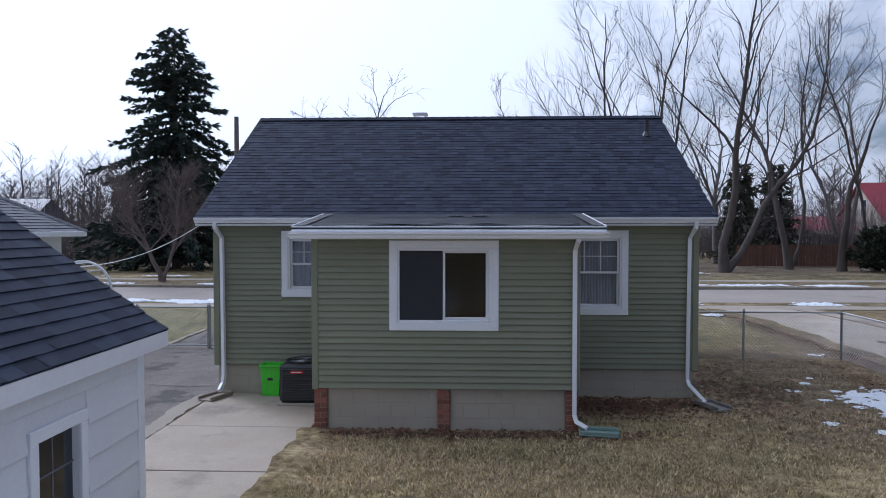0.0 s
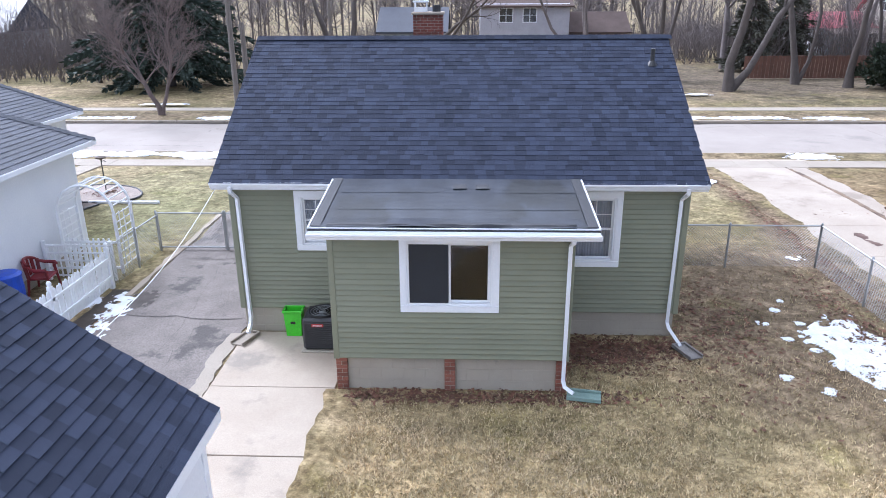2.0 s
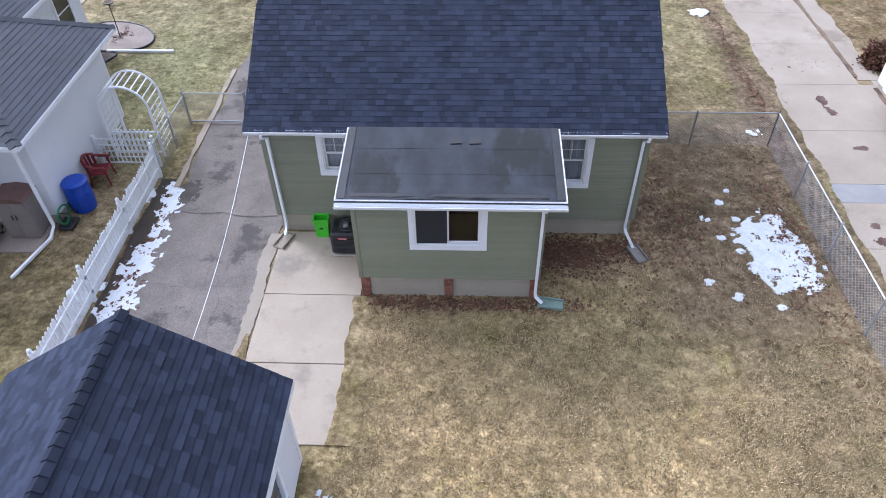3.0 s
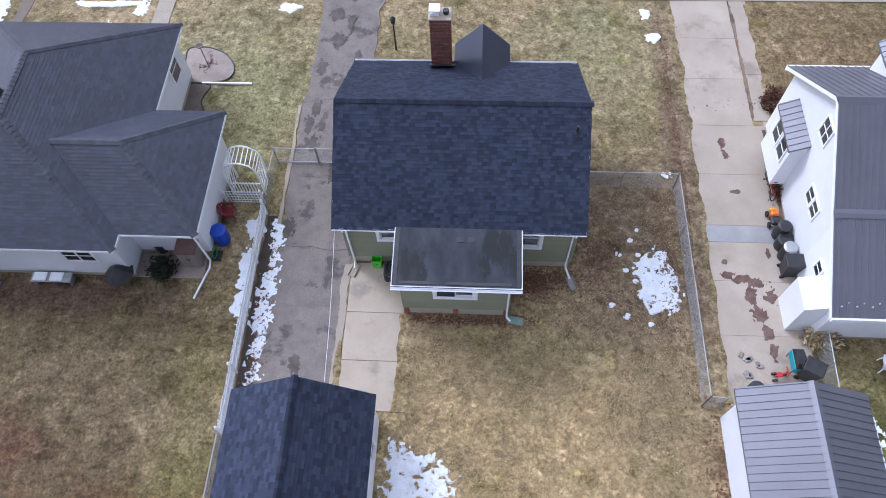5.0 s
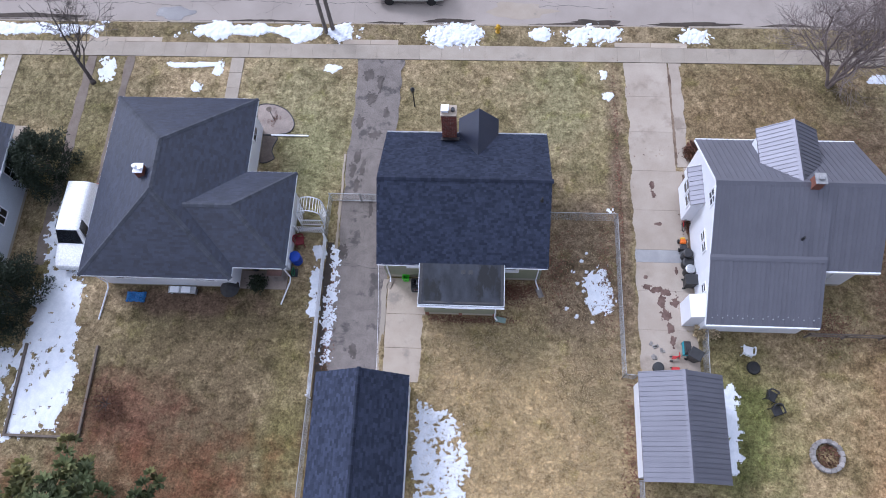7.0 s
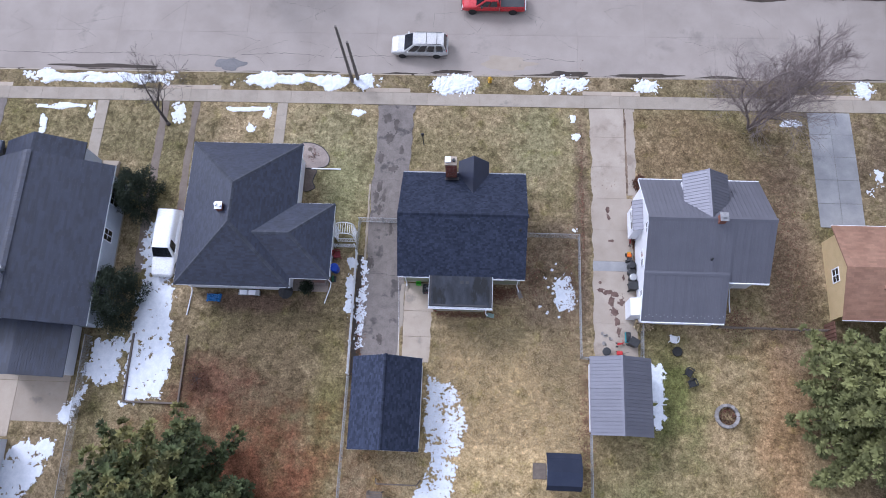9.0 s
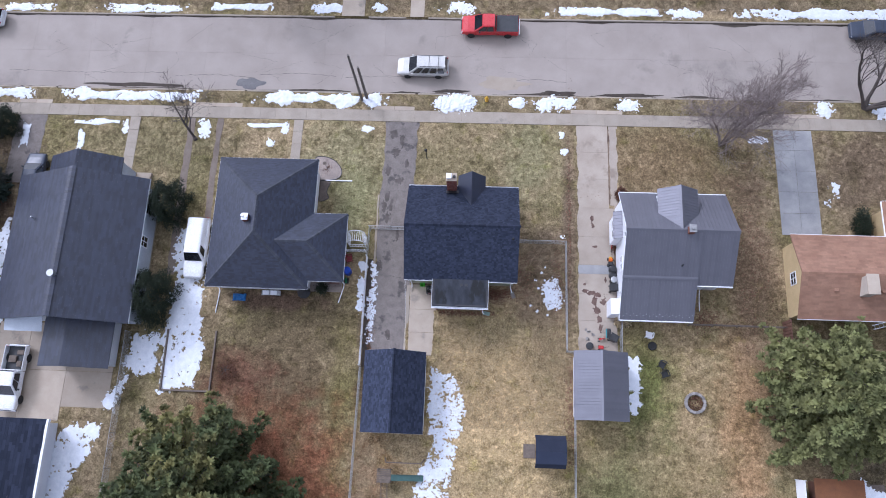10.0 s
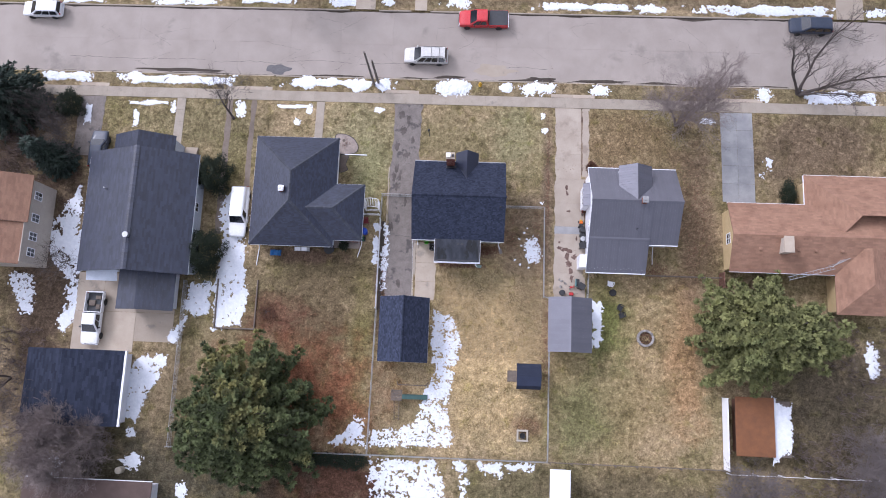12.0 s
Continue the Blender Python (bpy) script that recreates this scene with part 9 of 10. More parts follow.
def garden_bed(label, ring, mat):
    """A low bed: gravel or soil inside a dark flexible edging; ring: corners of its outline, smoothed."""
    pts, n = [], len(ring)
    for i in range(n):
        p0, p1, p2, p3 = (Vector(ring[(i + k) % n]) for k in (-1, 0, 1, 2))
        for k in range(6):
            t = k / 6
            pts.append(0.5 * (2 * p1 + (p2 - p0) * t + (2 * p0 - 5 * p1 + 4 * p2 - p3) * t * t + (3 * p1 - p0 - 3 * p2 + p3) * t ** 3))
    cx, cy = sum(p.x for p in pts) / len(pts), sum(p.y for p in pts) / len(pts)
    ob = thing("garden_bed", label, "garden bed", at=(cx, cy, 0))
    m = len(pts)
    part("bed_fill", Geo().add([(cx, cy, 0.05)] + [(p.x, p.y, 0.03) for p in pts], [(0, i + 1, (i + 1) % m + 1) for i in range(m)]), mat, ob)
    part("edging", Geo().tube([(p.x, p.y, 0.035) for p in pts] + [(pts[0].x, pts[0].y, 0.035)], 0.035, 6), BLACK, ob, "dark flexible edging")
    return ob


bedr = garden_bed("rounded bed of pale pinkish gravel with dark edging", [(-15.2, 24.55), (-14.4, 24.86), (-13.4, 24.54), (-12.8, 23.95), (-12.56, 23.3), (-12.75, 22.8), (-13.3, 22.58), (-14.7, 22.62)], GRAVEL)
for k in range(26):
    a, r = rnd(0, 6.28), rnd(0, 0.75)
    x, y = -13.95 + r * 1.1 * math.cos(a), 23.65 + r * 0.8 * math.sin(a)
    part("dead_stalk", Geo().tube([(x, y, 0.03), (x + rnd(-0.12, 0.12), y + rnd(-0.12, 0.12), 0.09), (x + rnd(-0.22, 0.22), y + rnd(-0.22, 0.22), 0.06)], 0.012, 4), FENCE_BROWN, bedr)
garden_bed("bare soil bed between the white house and the lawn", [(-14.6, 22.36), (-13.6, 22.34), (-13.75, 21.7), (-13.8, 21.25), (-13.62, 20.7), (-14.5, 20.5)], BED_SOIL)
lg = thing("timber", "long pale edging timber on the lawn", "timber", at=(-12.7, 22.4, 0))
part("beam", Geo().rbox(-14.0, -11.5, 22.42, 22.52, 0, 0.1, 0.015), VINYL, lg)
rb = thing("raised_bed", "low timber edging round a bed of snow", "garden edging", at=(-25, 5, 0))
for x0, x1, y0, y1 in ((-27.0, -26.85, 2.6, 8.0), (-26.85, -22.5, 2.6, 2.75), (-22.65, -22.5, 2.75, 8.0)):
    part("timber", Geo().rbox(x0, x1, y0, y1, 0, 0.18, 0.02), WOOD, rb)
fs = thing("front_steps", "low concrete front stoop and path", "steps", at=(-3.6, 21.6, 0))
part("path", Geo().rbox(-5.4, -1.4, 21.2, 22.0, -0.05, 0.05, 0.01), CONCRETE, fs)

# fire rings, yard furniture, bins
fp = thing("fire_pit", "round stone fire pit full of ash and leaves", "fire pit", at=(19.1, 3.3, 0))
for lay in range(2):
    for k in range(16):
        a = 6.283 * (k + 0.5 * lay) / 16
        part("stone", Geo().rbox(-0.15, 0.15, -0.12, 0.12, lay * 0.16, lay * 0.16 + 0.155, 0.03, pose(19.1 + 0.78 * math.cos(a), 3.3 + 0.78 * math.sin(a), 0, 0, rnd(-2, 2), math.degrees(a) + 90)), STONE, fp)
g = Geo()
for k in range(160):
    a, r = rnd(0, 6.283), 0.66 * math.sqrt(rnd(0, 1))
    leaf_fan(g, Vector((19.1 + r * math.cos(a), 3.3 + r * math.sin(a), 0.12)), Vector((rnd(-1, 1), rnd(-1, 1), 0.4)).normalized(), 0.15, 0.04, random, 2)
part("ash_and_leaves", g, LEAF_LITTER, fp)
f2 = thing("fire_ring", "small square fire ring with a black drum", "fire pit", at=(6.4, -7.2, 0))
for sx, sy in ((0.5, 0), (-0.5, 0), (0, 0.5), (0, -0.5)):
    part("block", Geo().rbox(6.4 + sx - (0.1 if sx else 0.6), 6.4 + sx + (0.1 if sx else 0.6), -7.2 + sy - (0.1 if sy else 0.4), -7.2 + sy + (0.1 if sy else 0.4), 0, 0.15, 0.02), BLOCK, f2)
part("drum", Geo().lathe([(0.3, 0), (0.3, 0.35), (0.27, 0.35), (0.26, 0.05)], 16, Matrix.Translation((6.4, -7.2, 0))), BLACK, f2)


def yard_chair(name, label, x, y, yaw, mat, category="chair"):
    """A moulded garden chair: dished seat, wrap-round back with slots, broad arms, splayed legs."""
    ob = thing(name, label, category)
    part("seat", Geo().rbox(-0.27, 0.27, -0.27, 0.24, 0.37, 0.42, 0.025), mat, ob)
    for k in range(-3, 4):
        a = math.radians(90 + k * 19)
        part("back_slat", Geo().rbox(-0.042, 0.042, -0.014, 0.014, 0.40, 0.86 - 0.012 * k * k, 0.01, pose(0.30 * math.cos(a), -0.02 + 0.28 * math.sin(a), 0, -7, 0, k * 19)), mat, ob)
    part("top_rail", Geo().tube([(0.31 * math.cos(math.radians(90 + k * 10)), 0.03 + 0.29 * math.sin(math.radians(90 + k * 10)), 0.86 - 0.0028 * k * k) for k in range(-6, 7)], 0.035, 8), mat, ob)
    for sx in (-1, 1):
        part("arm", Geo().tube([(sx * 0.28, 0.18, 0.72), (sx * 0.33, 0.02, 0.65), (sx * 0.32, -0.22, 0.63), (sx * 0.30, -0.27, 0.58)], [0.03, 0.045, 0.045, 0.035], 8), mat, ob)
        for sy in (-0.22, 0.2):
            part("leg", Geo().tube([(sx * 0.26, sy, 0.6 if sy < 0 else 0.42), (sx * 0.30, sy * 1.25, 0)], [0.035, 0.025], 7), mat, ob)
    ob.matrix_basis = pose(x, y, 0, 0, 0, yaw)


yard_chair("patio_chair", "white plastic patio chair on the grass", 15.4, 8.9, 170, VINYL)
yard_chair("patio_chair", "dark green plastic chair lying low in the grass", 16.4, 6.4, 60, BLACK)
yard_chair("patio_chair", "dark green plastic chair on the grass", 16.6, 5.6, 20, BLACK)
yard_chair("patio_chair", "dark red garden chair against the white wall", -11.15, 14.9, 100, surf("dark_red", (0.20, 0.012, 0.02), (0.15, 0.010, 0.016), 3, 0.5, 0.1))
tr = thing("tyre", "old tyre lying on the grass", "tyre", at=(15.7, 8.0, 0))
part("tread", Geo().lathe([(0.2, 0.03), (0.34, 0.0), (0.38, 0.06), (0.38, 0.14), (0.34, 0.2), (0.2, 0.17)], 24, Matrix.Translation((15.7, 8.0, 0))), TYRE, tr)
part("lid", Geo().lathe([(0.22, 0.04), (0.22, 0.07), (0.02, 0.08)], 18, Matrix.Translation((15.7, 8.0, 0))), RUST, tr)


def barrel(name, label, x, y, mat, r=0.28, h=0.85, tilt=0, yaw=0, lidmat=None, category="barrel", z=0.0):
    ob = thing(name, label, category)
    part("body", Geo().lathe([(r * 0.88, 0), (r * 0.95, 0.02), (r, h * 0.3), (r * 1.03, h * 0.34), (r, h * 0.38), (r * 1.02, h * 0.66), (r * 1.0, h * 0.7), (r * 0.97, h * 0.98)], 20), mat, ob)
    part("lid", Geo().lathe([(r * 1.04, h * 0.97), (r * 1.04, h * 1.01), (r * 0.8, h * 1.06), (0.02, h * 1.07)], 20), lidmat or mat, ob)
    ob.matrix_basis = pose(x, y, z + (r * math.sin(radians(abs(tilt))) if tilt else 0), tilt, 0, yaw)


barrel("barrel", "blue plastic barrel against the white wall", -11.2, 13.7, BLUE, 0.33, 0.9)
barrel("trash_can", "black round trash can beside the white house", 12.35, 14.6, BLACK, category="trash can", z=0.03)
barrel("trash_can", "black trash can with a grey lid by the wall", 12.4, 13.6, BLACK, lidmat=GALV, category="trash can", z=0.03)
barrel("trash_can", "open black tub by the wall", 12.38, 14.1, BLACK, 0.32, 0.6, category="trash can", z=0.03)
barrel("barrel", "beige rain barrel behind the garage", -35.2, -13.6 + 1.2, surf("beige", (0.4, 0.36, 0.28), (0.36, 0.32, 0.25), 3, 0.6, 0.1), 0.35, 0.9)


def wheeled_bin(x, y, yaw, mat, label):
    ob = thing("wheeled_bin", label, "trash bin")
    part("body", Geo().add([(-0.24, -0.27, 0.05), (0.24, -0.27, 0.05), (0.24, 0.22, 0.05), (-0.24, 0.22, 0.05), (-0.3, -0.36, 1.0), (0.3, -0.36, 1.0), (0.3, 0.32, 1.0), (-0.3, 0.32, 1.0)],
                           [(3, 2, 1, 0), (4, 5, 6, 7), (0, 1, 5, 4), (1, 2, 6, 5), (2, 3, 7, 6), (3, 0, 4, 7)]), mat, ob)
    part("lid", Geo().rbox(-0.32, 0.32, -0.4, 0.34, 1.0, 1.06, 0.025), mat, ob)
    part("handle", Geo().tube([(-0.25, 0.38, 1.0), (0.25, 0.38, 1.0)], 0.02, 6), mat, ob)
    for s in (-1, 1):
        part("wheel", Geo().lathe([(0.03, -0.03), (0.1, -0.03), (0.1, 0.03), (0.03, 0.03)], 14, pose(s * 0.27, 0.22, 0.1, 0, 90, 0)), TYRE, ob)
    ob.matrix_basis = pose(x, y, 0.03, 0, 0, yaw)


wheeled_bin(12.35, 12.9, 90, BLACK, "black wheeled trash bin against the wall")
wheeled_bin(12.25, 8.5, 60, BLACK, "dark wheeled bin near the little garage")
toy = thing("toy_cart", "child's ride-on toy, orange, yellow and black", "toy", at=(12.25, 15.1, 0.03))
part("seat", Geo().rbox(12.05, 12.45, 14.95, 15.35, 0.25, 0.45, 0.06), BLACK, toy)
part("hood", Geo().rbox(12.08, 12.42, 15.35, 15.65, 0.2, 0.5, 0.06), ORANGE, toy)
part("tray", Geo().rbox(12.1, 12.4, 15.65, 15.8, 0.2, 0.4, 0.04), YELLOW, toy)
for x in (12.03, 12.47):
    for y in (15.05, 15.6):
        part("wheel", Geo().lathe([(0.03, -0.04), (0.13, -0.04), (0.13, 0.04), (0.03, 0.04)], 14, pose(x, y, 0.16, 0, 90, 0)), TYRE, toy)
bk = thing("bicycle", "red and black bicycle leaning on the white wall", "bicycle", at=(12.35, 17.0, 0.03))
for y in (16.5, 17.5):
    part("wheel", Geo().tube([(12.35, y + 0.3 * math.cos(6.283 * i / 20), 0.36 + 0.3 * math.sin(6.283 * i / 20)) for i in range(21)], 0.022, 5, False), TYRE, bk)
part("frame", Geo().tube([(12.35, 16.5, 0.36), (12.35, 16.9, 0.75), (12.35, 17.35, 0.8), (12.35, 17.0, 0.36), (12.35, 16.5, 0.36)], 0.025, 6).tube([(12.35, 17.5, 0.36), (12.35, 17.35, 0.85)], 0.022, 6), RED, bk)
part("handlebar", Geo().tube([(12.15, 17.33, 0.95), (12.35, 17.36, 0.86), (12.55, 17.33, 0.95)], 0.016, 5), BLACK, bk)
part("saddle", Geo().rbox(12.28, 12.42, 16.72, 16.98, 0.83, 0.88, 0.02), BLACK, bk)
ct = thing("grill_cart", "teal and black barbecue cart by the drive", "grill", at=(12.0, 8.9, 0.03))
part("cart", Geo().rbox(11.7, 12.05, 8.5, 9.3, 0.3, 0.7, 0.03), TEAL, ct)
part("hood", Geo().prism([(8.5, 0.7), (9.3, 0.7), (9.2, 0.95), (8.9, 1.02), (8.6, 0.95)], 11.72, 12.03, "x"), BLACK, ct)
for x in (11.73, 12.02):
    for y in (8.55, 9.25):
        part("leg", Geo().tube([(x, y, 0.0), (x, y, 0.32)], 0.02, 6), BLACK, ct)
rt = thing("toy_wagon", "small red wagon beside the garage", "toy", at=(11.3, 7.7, 0.03))
part("tub", Geo().rbox(11.05, 11.5, 7.55, 7.85, 0.15, 0.38, 0.04), RED, rt)
part("handle", Geo().tube([(11.5, 7.7, 0.2), (11.9, 7.75, 0.5)], 0.015, 5), BLACK, rt)
for x in (11.12, 11.42):
    for y in (7.54, 7.86):
        part("wheel", Geo().lathe([(0.02, -0.02), (0.09, -0.02), (0.09, 0.02), (0.02, 0.02)], 12, pose(x, y, 0.09, 90, 0, 0)), TYRE, rt)
barrel("planter_pot", "dark round planter near the little garage", 10.3, 7.8, BLACK, 0.3, 0.35, category="planter", z=0.03)
stp = thing("stone_pile", "scatter of broken pale stones on the drive", "stones", at=(10.5, 8.8, 0.03))
for k in range(9):
    x, y = 10.3 + rnd(-0.4, 0.4), 8.8 + rnd(-0.45, 0.45)
    part("stone", Geo().rbox(-0.12, 0.12, -0.08, 0.08, 0, 0.07, 0.02, pose(x, y, 0.03, 0, 0, rnd(0, 180))), STONE, stp)
hose = thing("hose_reel", "green garden hose on a cart", "hose reel", at=(-11.3, 12.9, 0))
part("coil", Geo().tube([(-11.3 + 0.02 * math.sin(i), 12.9 + 0.26 * math.cos(i * 0.5), 0.42 + 0.26 * math.sin(i * 0.5)) for i in range(60)], 0.025, 5), surf("hose_green", (0.02, 0.2, 0.08), (0.02, 0.16, 0.06), 4, 0.5, 0.1), hose)
part("cart", Geo().rbox(-11.5, -11.1, 12.65, 13.15, 0.05, 0.14, 0.02).tube([(-11.45, 12.9, 0.1), (-11.45, 12.9, 0.45), (-11.15, 12.9, 0.45), (-11.15, 12.9, 0.1)], 0.02, 5), BLACK, hose)
tarp = thing("tarp", "crumpled blue tarpaulin on the ground", "tarpaulin", at=(-20.9, 11.1, 0))
n = 14
v = [(-20.9 + 0.6 * (i / n - 0.5) * 2 + rnd(-.04, .04), 11.1 + 0.32 * (j / n - 0.5) * 2 + rnd(-.04, .04), 0.02 + (0.22 * abs(noise.noise((i * 0.35, j * 0.35, 2))) + 0.05 if 0 < i < n and 0 < j < n else 0)) for i in range(n + 1) for j in range(n + 1)]
part("sheet", Geo().add(v, [(i * (n + 1) + j, (i + 1) * (n + 1) + j, (i + 1) * (n + 1) + j + 1, i * (n + 1) + j + 1) for i in range(n) for j in range(n)]), surf("tarp_blue", (0.02, 0.14, 0.36), (0.02, 0.11, 0.3), 4, 0.45, 0.2), tarp)
um = thing("patio_umbrella", "closed dark patio umbrella by the back wall", "umbrella", at=(-14.9, 11.6, 0))
part("pole", Geo().tube([(-14.9, 11.6, 0), (-14.9, 11.6, 1.3)], 0.025, 6), BLACK, um)
part("canopy", Geo().lathe([(0.55, 0.75), (0.6, 0.8), (0.35, 1.05), (0.04, 1.3)], 10, Matrix.Translation((-14.9, 11.6, 0))), BLACK, um)
bb = thing("bench", "grey bench with cushions against the back wall", "bench", at=(-17.9, 11.6, 0))
part("seat", Geo().rbox(-18.8, -17.1, 11.3, 11.75, 0.38, 0.44, 0.02), GALV, bb)
for x in (-18.7, -17.2):
    part("leg", Geo().rbox(x - 0.04, x + 0.04, 11.35, 11.7, 0, 0.38, 0.01), GALV, bb)
for x in (-18.4, -17.7):
    part("cushion", Geo().rbox(x - 0.28, x + 0.28, 11.33, 11.72, 0.44, 0.52, 0.03), VINYL, bb)
TAUPE = surf("taupe_resin", (0.24, 0.205, 0.19), (0.21, 0.18, 0.165), 3, 0.6, 0.08, 30, grit=0.04)
gt = thing("storage_cabinet", "taupe resin storage cabinet with brown lid on the patio", "cabinet", at=(-12.25, 12.65, 0.06))
part("body", Geo().rbox(-12.6, -11.8, 12.35, 12.95, 0.06, 1.28, 0.02), TAUPE, gt)
part("lid", Geo().prism([(-12.66, 1.28), (-11.74, 1.28), (-11.8, 1.36), (-12.2, 1.42), (-12.6, 1.36)], 12.28, 13.0, "y"), surf("brown_lid", (0.15, 0.085, 0.07), (0.12, 0.07, 0.058), 3, 0.6, 0.1), gt, "dark brown lid")
for x0, x1 in ((-12.58, -12.205), (-12.195, -11.82)):
    door_ = part("door", Geo().rbox(x0, x1, 12.33, 12.35, 0.12, 1.24, 0.008), TAUPE, gt)
    part("handle", Geo().rbox((x1 - 0.07) if x0 < -12.3 else x0 + 0.03, (x1 - 0.03) if x0 < -12.3 else x0 + 0.07, 12.31, 12.33, 0.7, 0.86, 0.006), BLACK, door_)
barrel("planter_pot", "dark planter on the patio", -13.7, 13.2, BLACK, 0.28, 0.5, category="planter", z=0.06)
bush("potted_shrub", "dark green potted shrub by the patio", (-13.4, 12.1, 0), 0.35, 0.35, 0.7, 12, n=90, leaf=0.08, category="shrub")

# swing set behind the garage
sw = thing("play_set", "weathered timber play set with a green slide", "play set", at=(-5.5, -3.7, 0))
for x in (-7.3, -6.3):
    for y in (-4.1, -3.1):
        part("post", Geo().rbox(x - 0.05, x + 0.05, y - 0.05, y + 0.05, -0.05, 1.3, 0.01), WOOD, sw)
for i in range(7):
    part("deck_board", Geo().rbox(-7.38, -6.22, -4.15 + i * 0.16, -4.01 + i * 0.16, 0.95, 0.99, 0.006), WOOD, sw)
part("slide", Geo().slab([(-6.2, -3.95, 1.0), (-3.6, -3.95, 0.15), (-3.6, -3.5, 0.15), (-6.2, -3.5, 1.0)], 0.04), SLIDE_GREEN, sw, "green plastic slide")
for s in (-3.97, -3.5):
    part("slide_edge", Geo().slab([(-6.2, s, 1.1), (-3.6, s, 0.25), (-3.6, s + 0.03, 0.25), (-6.2, s + 0.03, 1.1)], 0.12), SLIDE_GREEN, sw)
for x in (-7.0, -6.5):
    part("ladder_rail", Geo().tube([(x, -4.15, 1.0), (x, -6.2, 0.02)], 0.035, 5), WOOD, sw)
for i in range(6):
    y = -4.4 - i * 0.32
    part("rung", Geo().tube([(-7.0, y, 0.88 - i * 0.155), (-6.5, y, 0.88 - i * 0.155)], 0.02, 5), WOOD, sw)
for p, q in (((-6.9, -2.2, 0), (-6.6, -2.5, 1.9)), ((-3.6, -2.2, 0), (-3.7, -2.5, 1.9)), ((-6.6, -2.5, 1.9), (-3.7, -2.5, 1.9))):
    part("beam", Geo().tube([p, q], 0.05, 6), WOOD, sw)

# ---- leaf litter and grass ----
bush("dry_weeds", "clump of dry straw-coloured weeds at the house corner", (13.1, 10.05, 0), 0.4, 0.32, 0.5, 71, STRAW, 150, 0.09, "weeds")
bush("dry_weeds", "brown dead climber along the foot of the white wall", (12.74, 17.2, 0), 0.16, 0.75, 0.45, 72, LEAF_LITTER, 150, 0.07, "weeds")
bush("dry_weeds", "brown dead shrub at the corner of the white house", (13.35, 21.7, 0), 0.32, 0.5, 0.6, 73, LEAF_LITTER, 130, 0.08, "weeds")
toy = thing("toy_tricycle", "small red plastic tricycle beside the metal shed", "toy", at=(11.33, 8.42, 0))
part("frame", Geo().tube([(11.12, 8.36, 0.2), (11.3, 8.42, 0.26), (11.5, 8.48, 0.3), (11.54, 8.5, 0.42)], 0.045, 8), RED, toy)
part("saddle", Geo().rbox(11.14, 11.36, 8.32, 8.5, 0.26, 0.31, 0.02), RED, toy)
part("handlebar", Geo().tube([(11.5, 8.32, 0.42), (11.54, 8.5, 0.42), (11.5, 8.68, 0.42)], 0.025, 6), RED, toy)
for x_, y_ in ((11.12, 8.24), (11.12, 8.5), (11.52, 8.49)):
    part("wheel", Geo().tube([(x_, y_ - 0.03, 0.1), (x_, y_ + 0.03, 0.1)], 0.1, 12), BLACK, toy)


def litter(name, label, spots, mat, seed, size=0.05):
    rng = random.Random(seed)
    g = Geo()
    for cx, cy, rx, ry, n in spots:
        for _ in range(n):
            x, y = cx + rng.gauss(0, rx * 0.5), cy + rng.gauss(0, ry * 0.5)
            if x < -3.1 and y > 6 and x > -6:
                continue
            z = sloped(y) - 0.03 + rng.uniform(0.006, 0.03)
            a, s = rng.uniform(0, 6.283), size * rng.uniform(0.6, 1.3)
            c, d = math.cos(a) * s, math.sin(a) * s
            g.add([(x - c, y - d, z), (x + d * 0.5, y - c * 0.5, z + rng.uniform(-0.004, 0.02)), (x + c, y + d, z + rng.uniform(0, 0.02)), (x - d * 0.5, y + c * 0.5, z)], [(0, 1, 2, 3)])
    return single(name, g, mat, label, "leaves", kind="stuff")


litter("leaf_litter", "drift of red-brown dead leaves against the house", [(1.9, 12.1, 1.2, 0.7, 1500), (-1.0, 10.35, 3.8, 0.25, 1100), (3.3, 12.3, 0.9, 0.5, 300), (4.6, 13.5, 1.4, 3.0, 900), (7.6, 13.0, 0.7, 4.5, 800)], LEAF_LITTER, 3)
litter("leaf_litter", "dead leaves along fences and drive edges", [(8.9, 20, 0.5, 9, 1500), (8.7, 2, 0.6, 5, 700), (-8.9, 9.5, 0.3, 4, 500), (16, 21.8, 5, 0.5, 500), (24.5, 16, 2, 9, 1200), (20.3, 10.5, 1.6, 1.2, 600)], LEAF_LITTER, 4, 0.06)


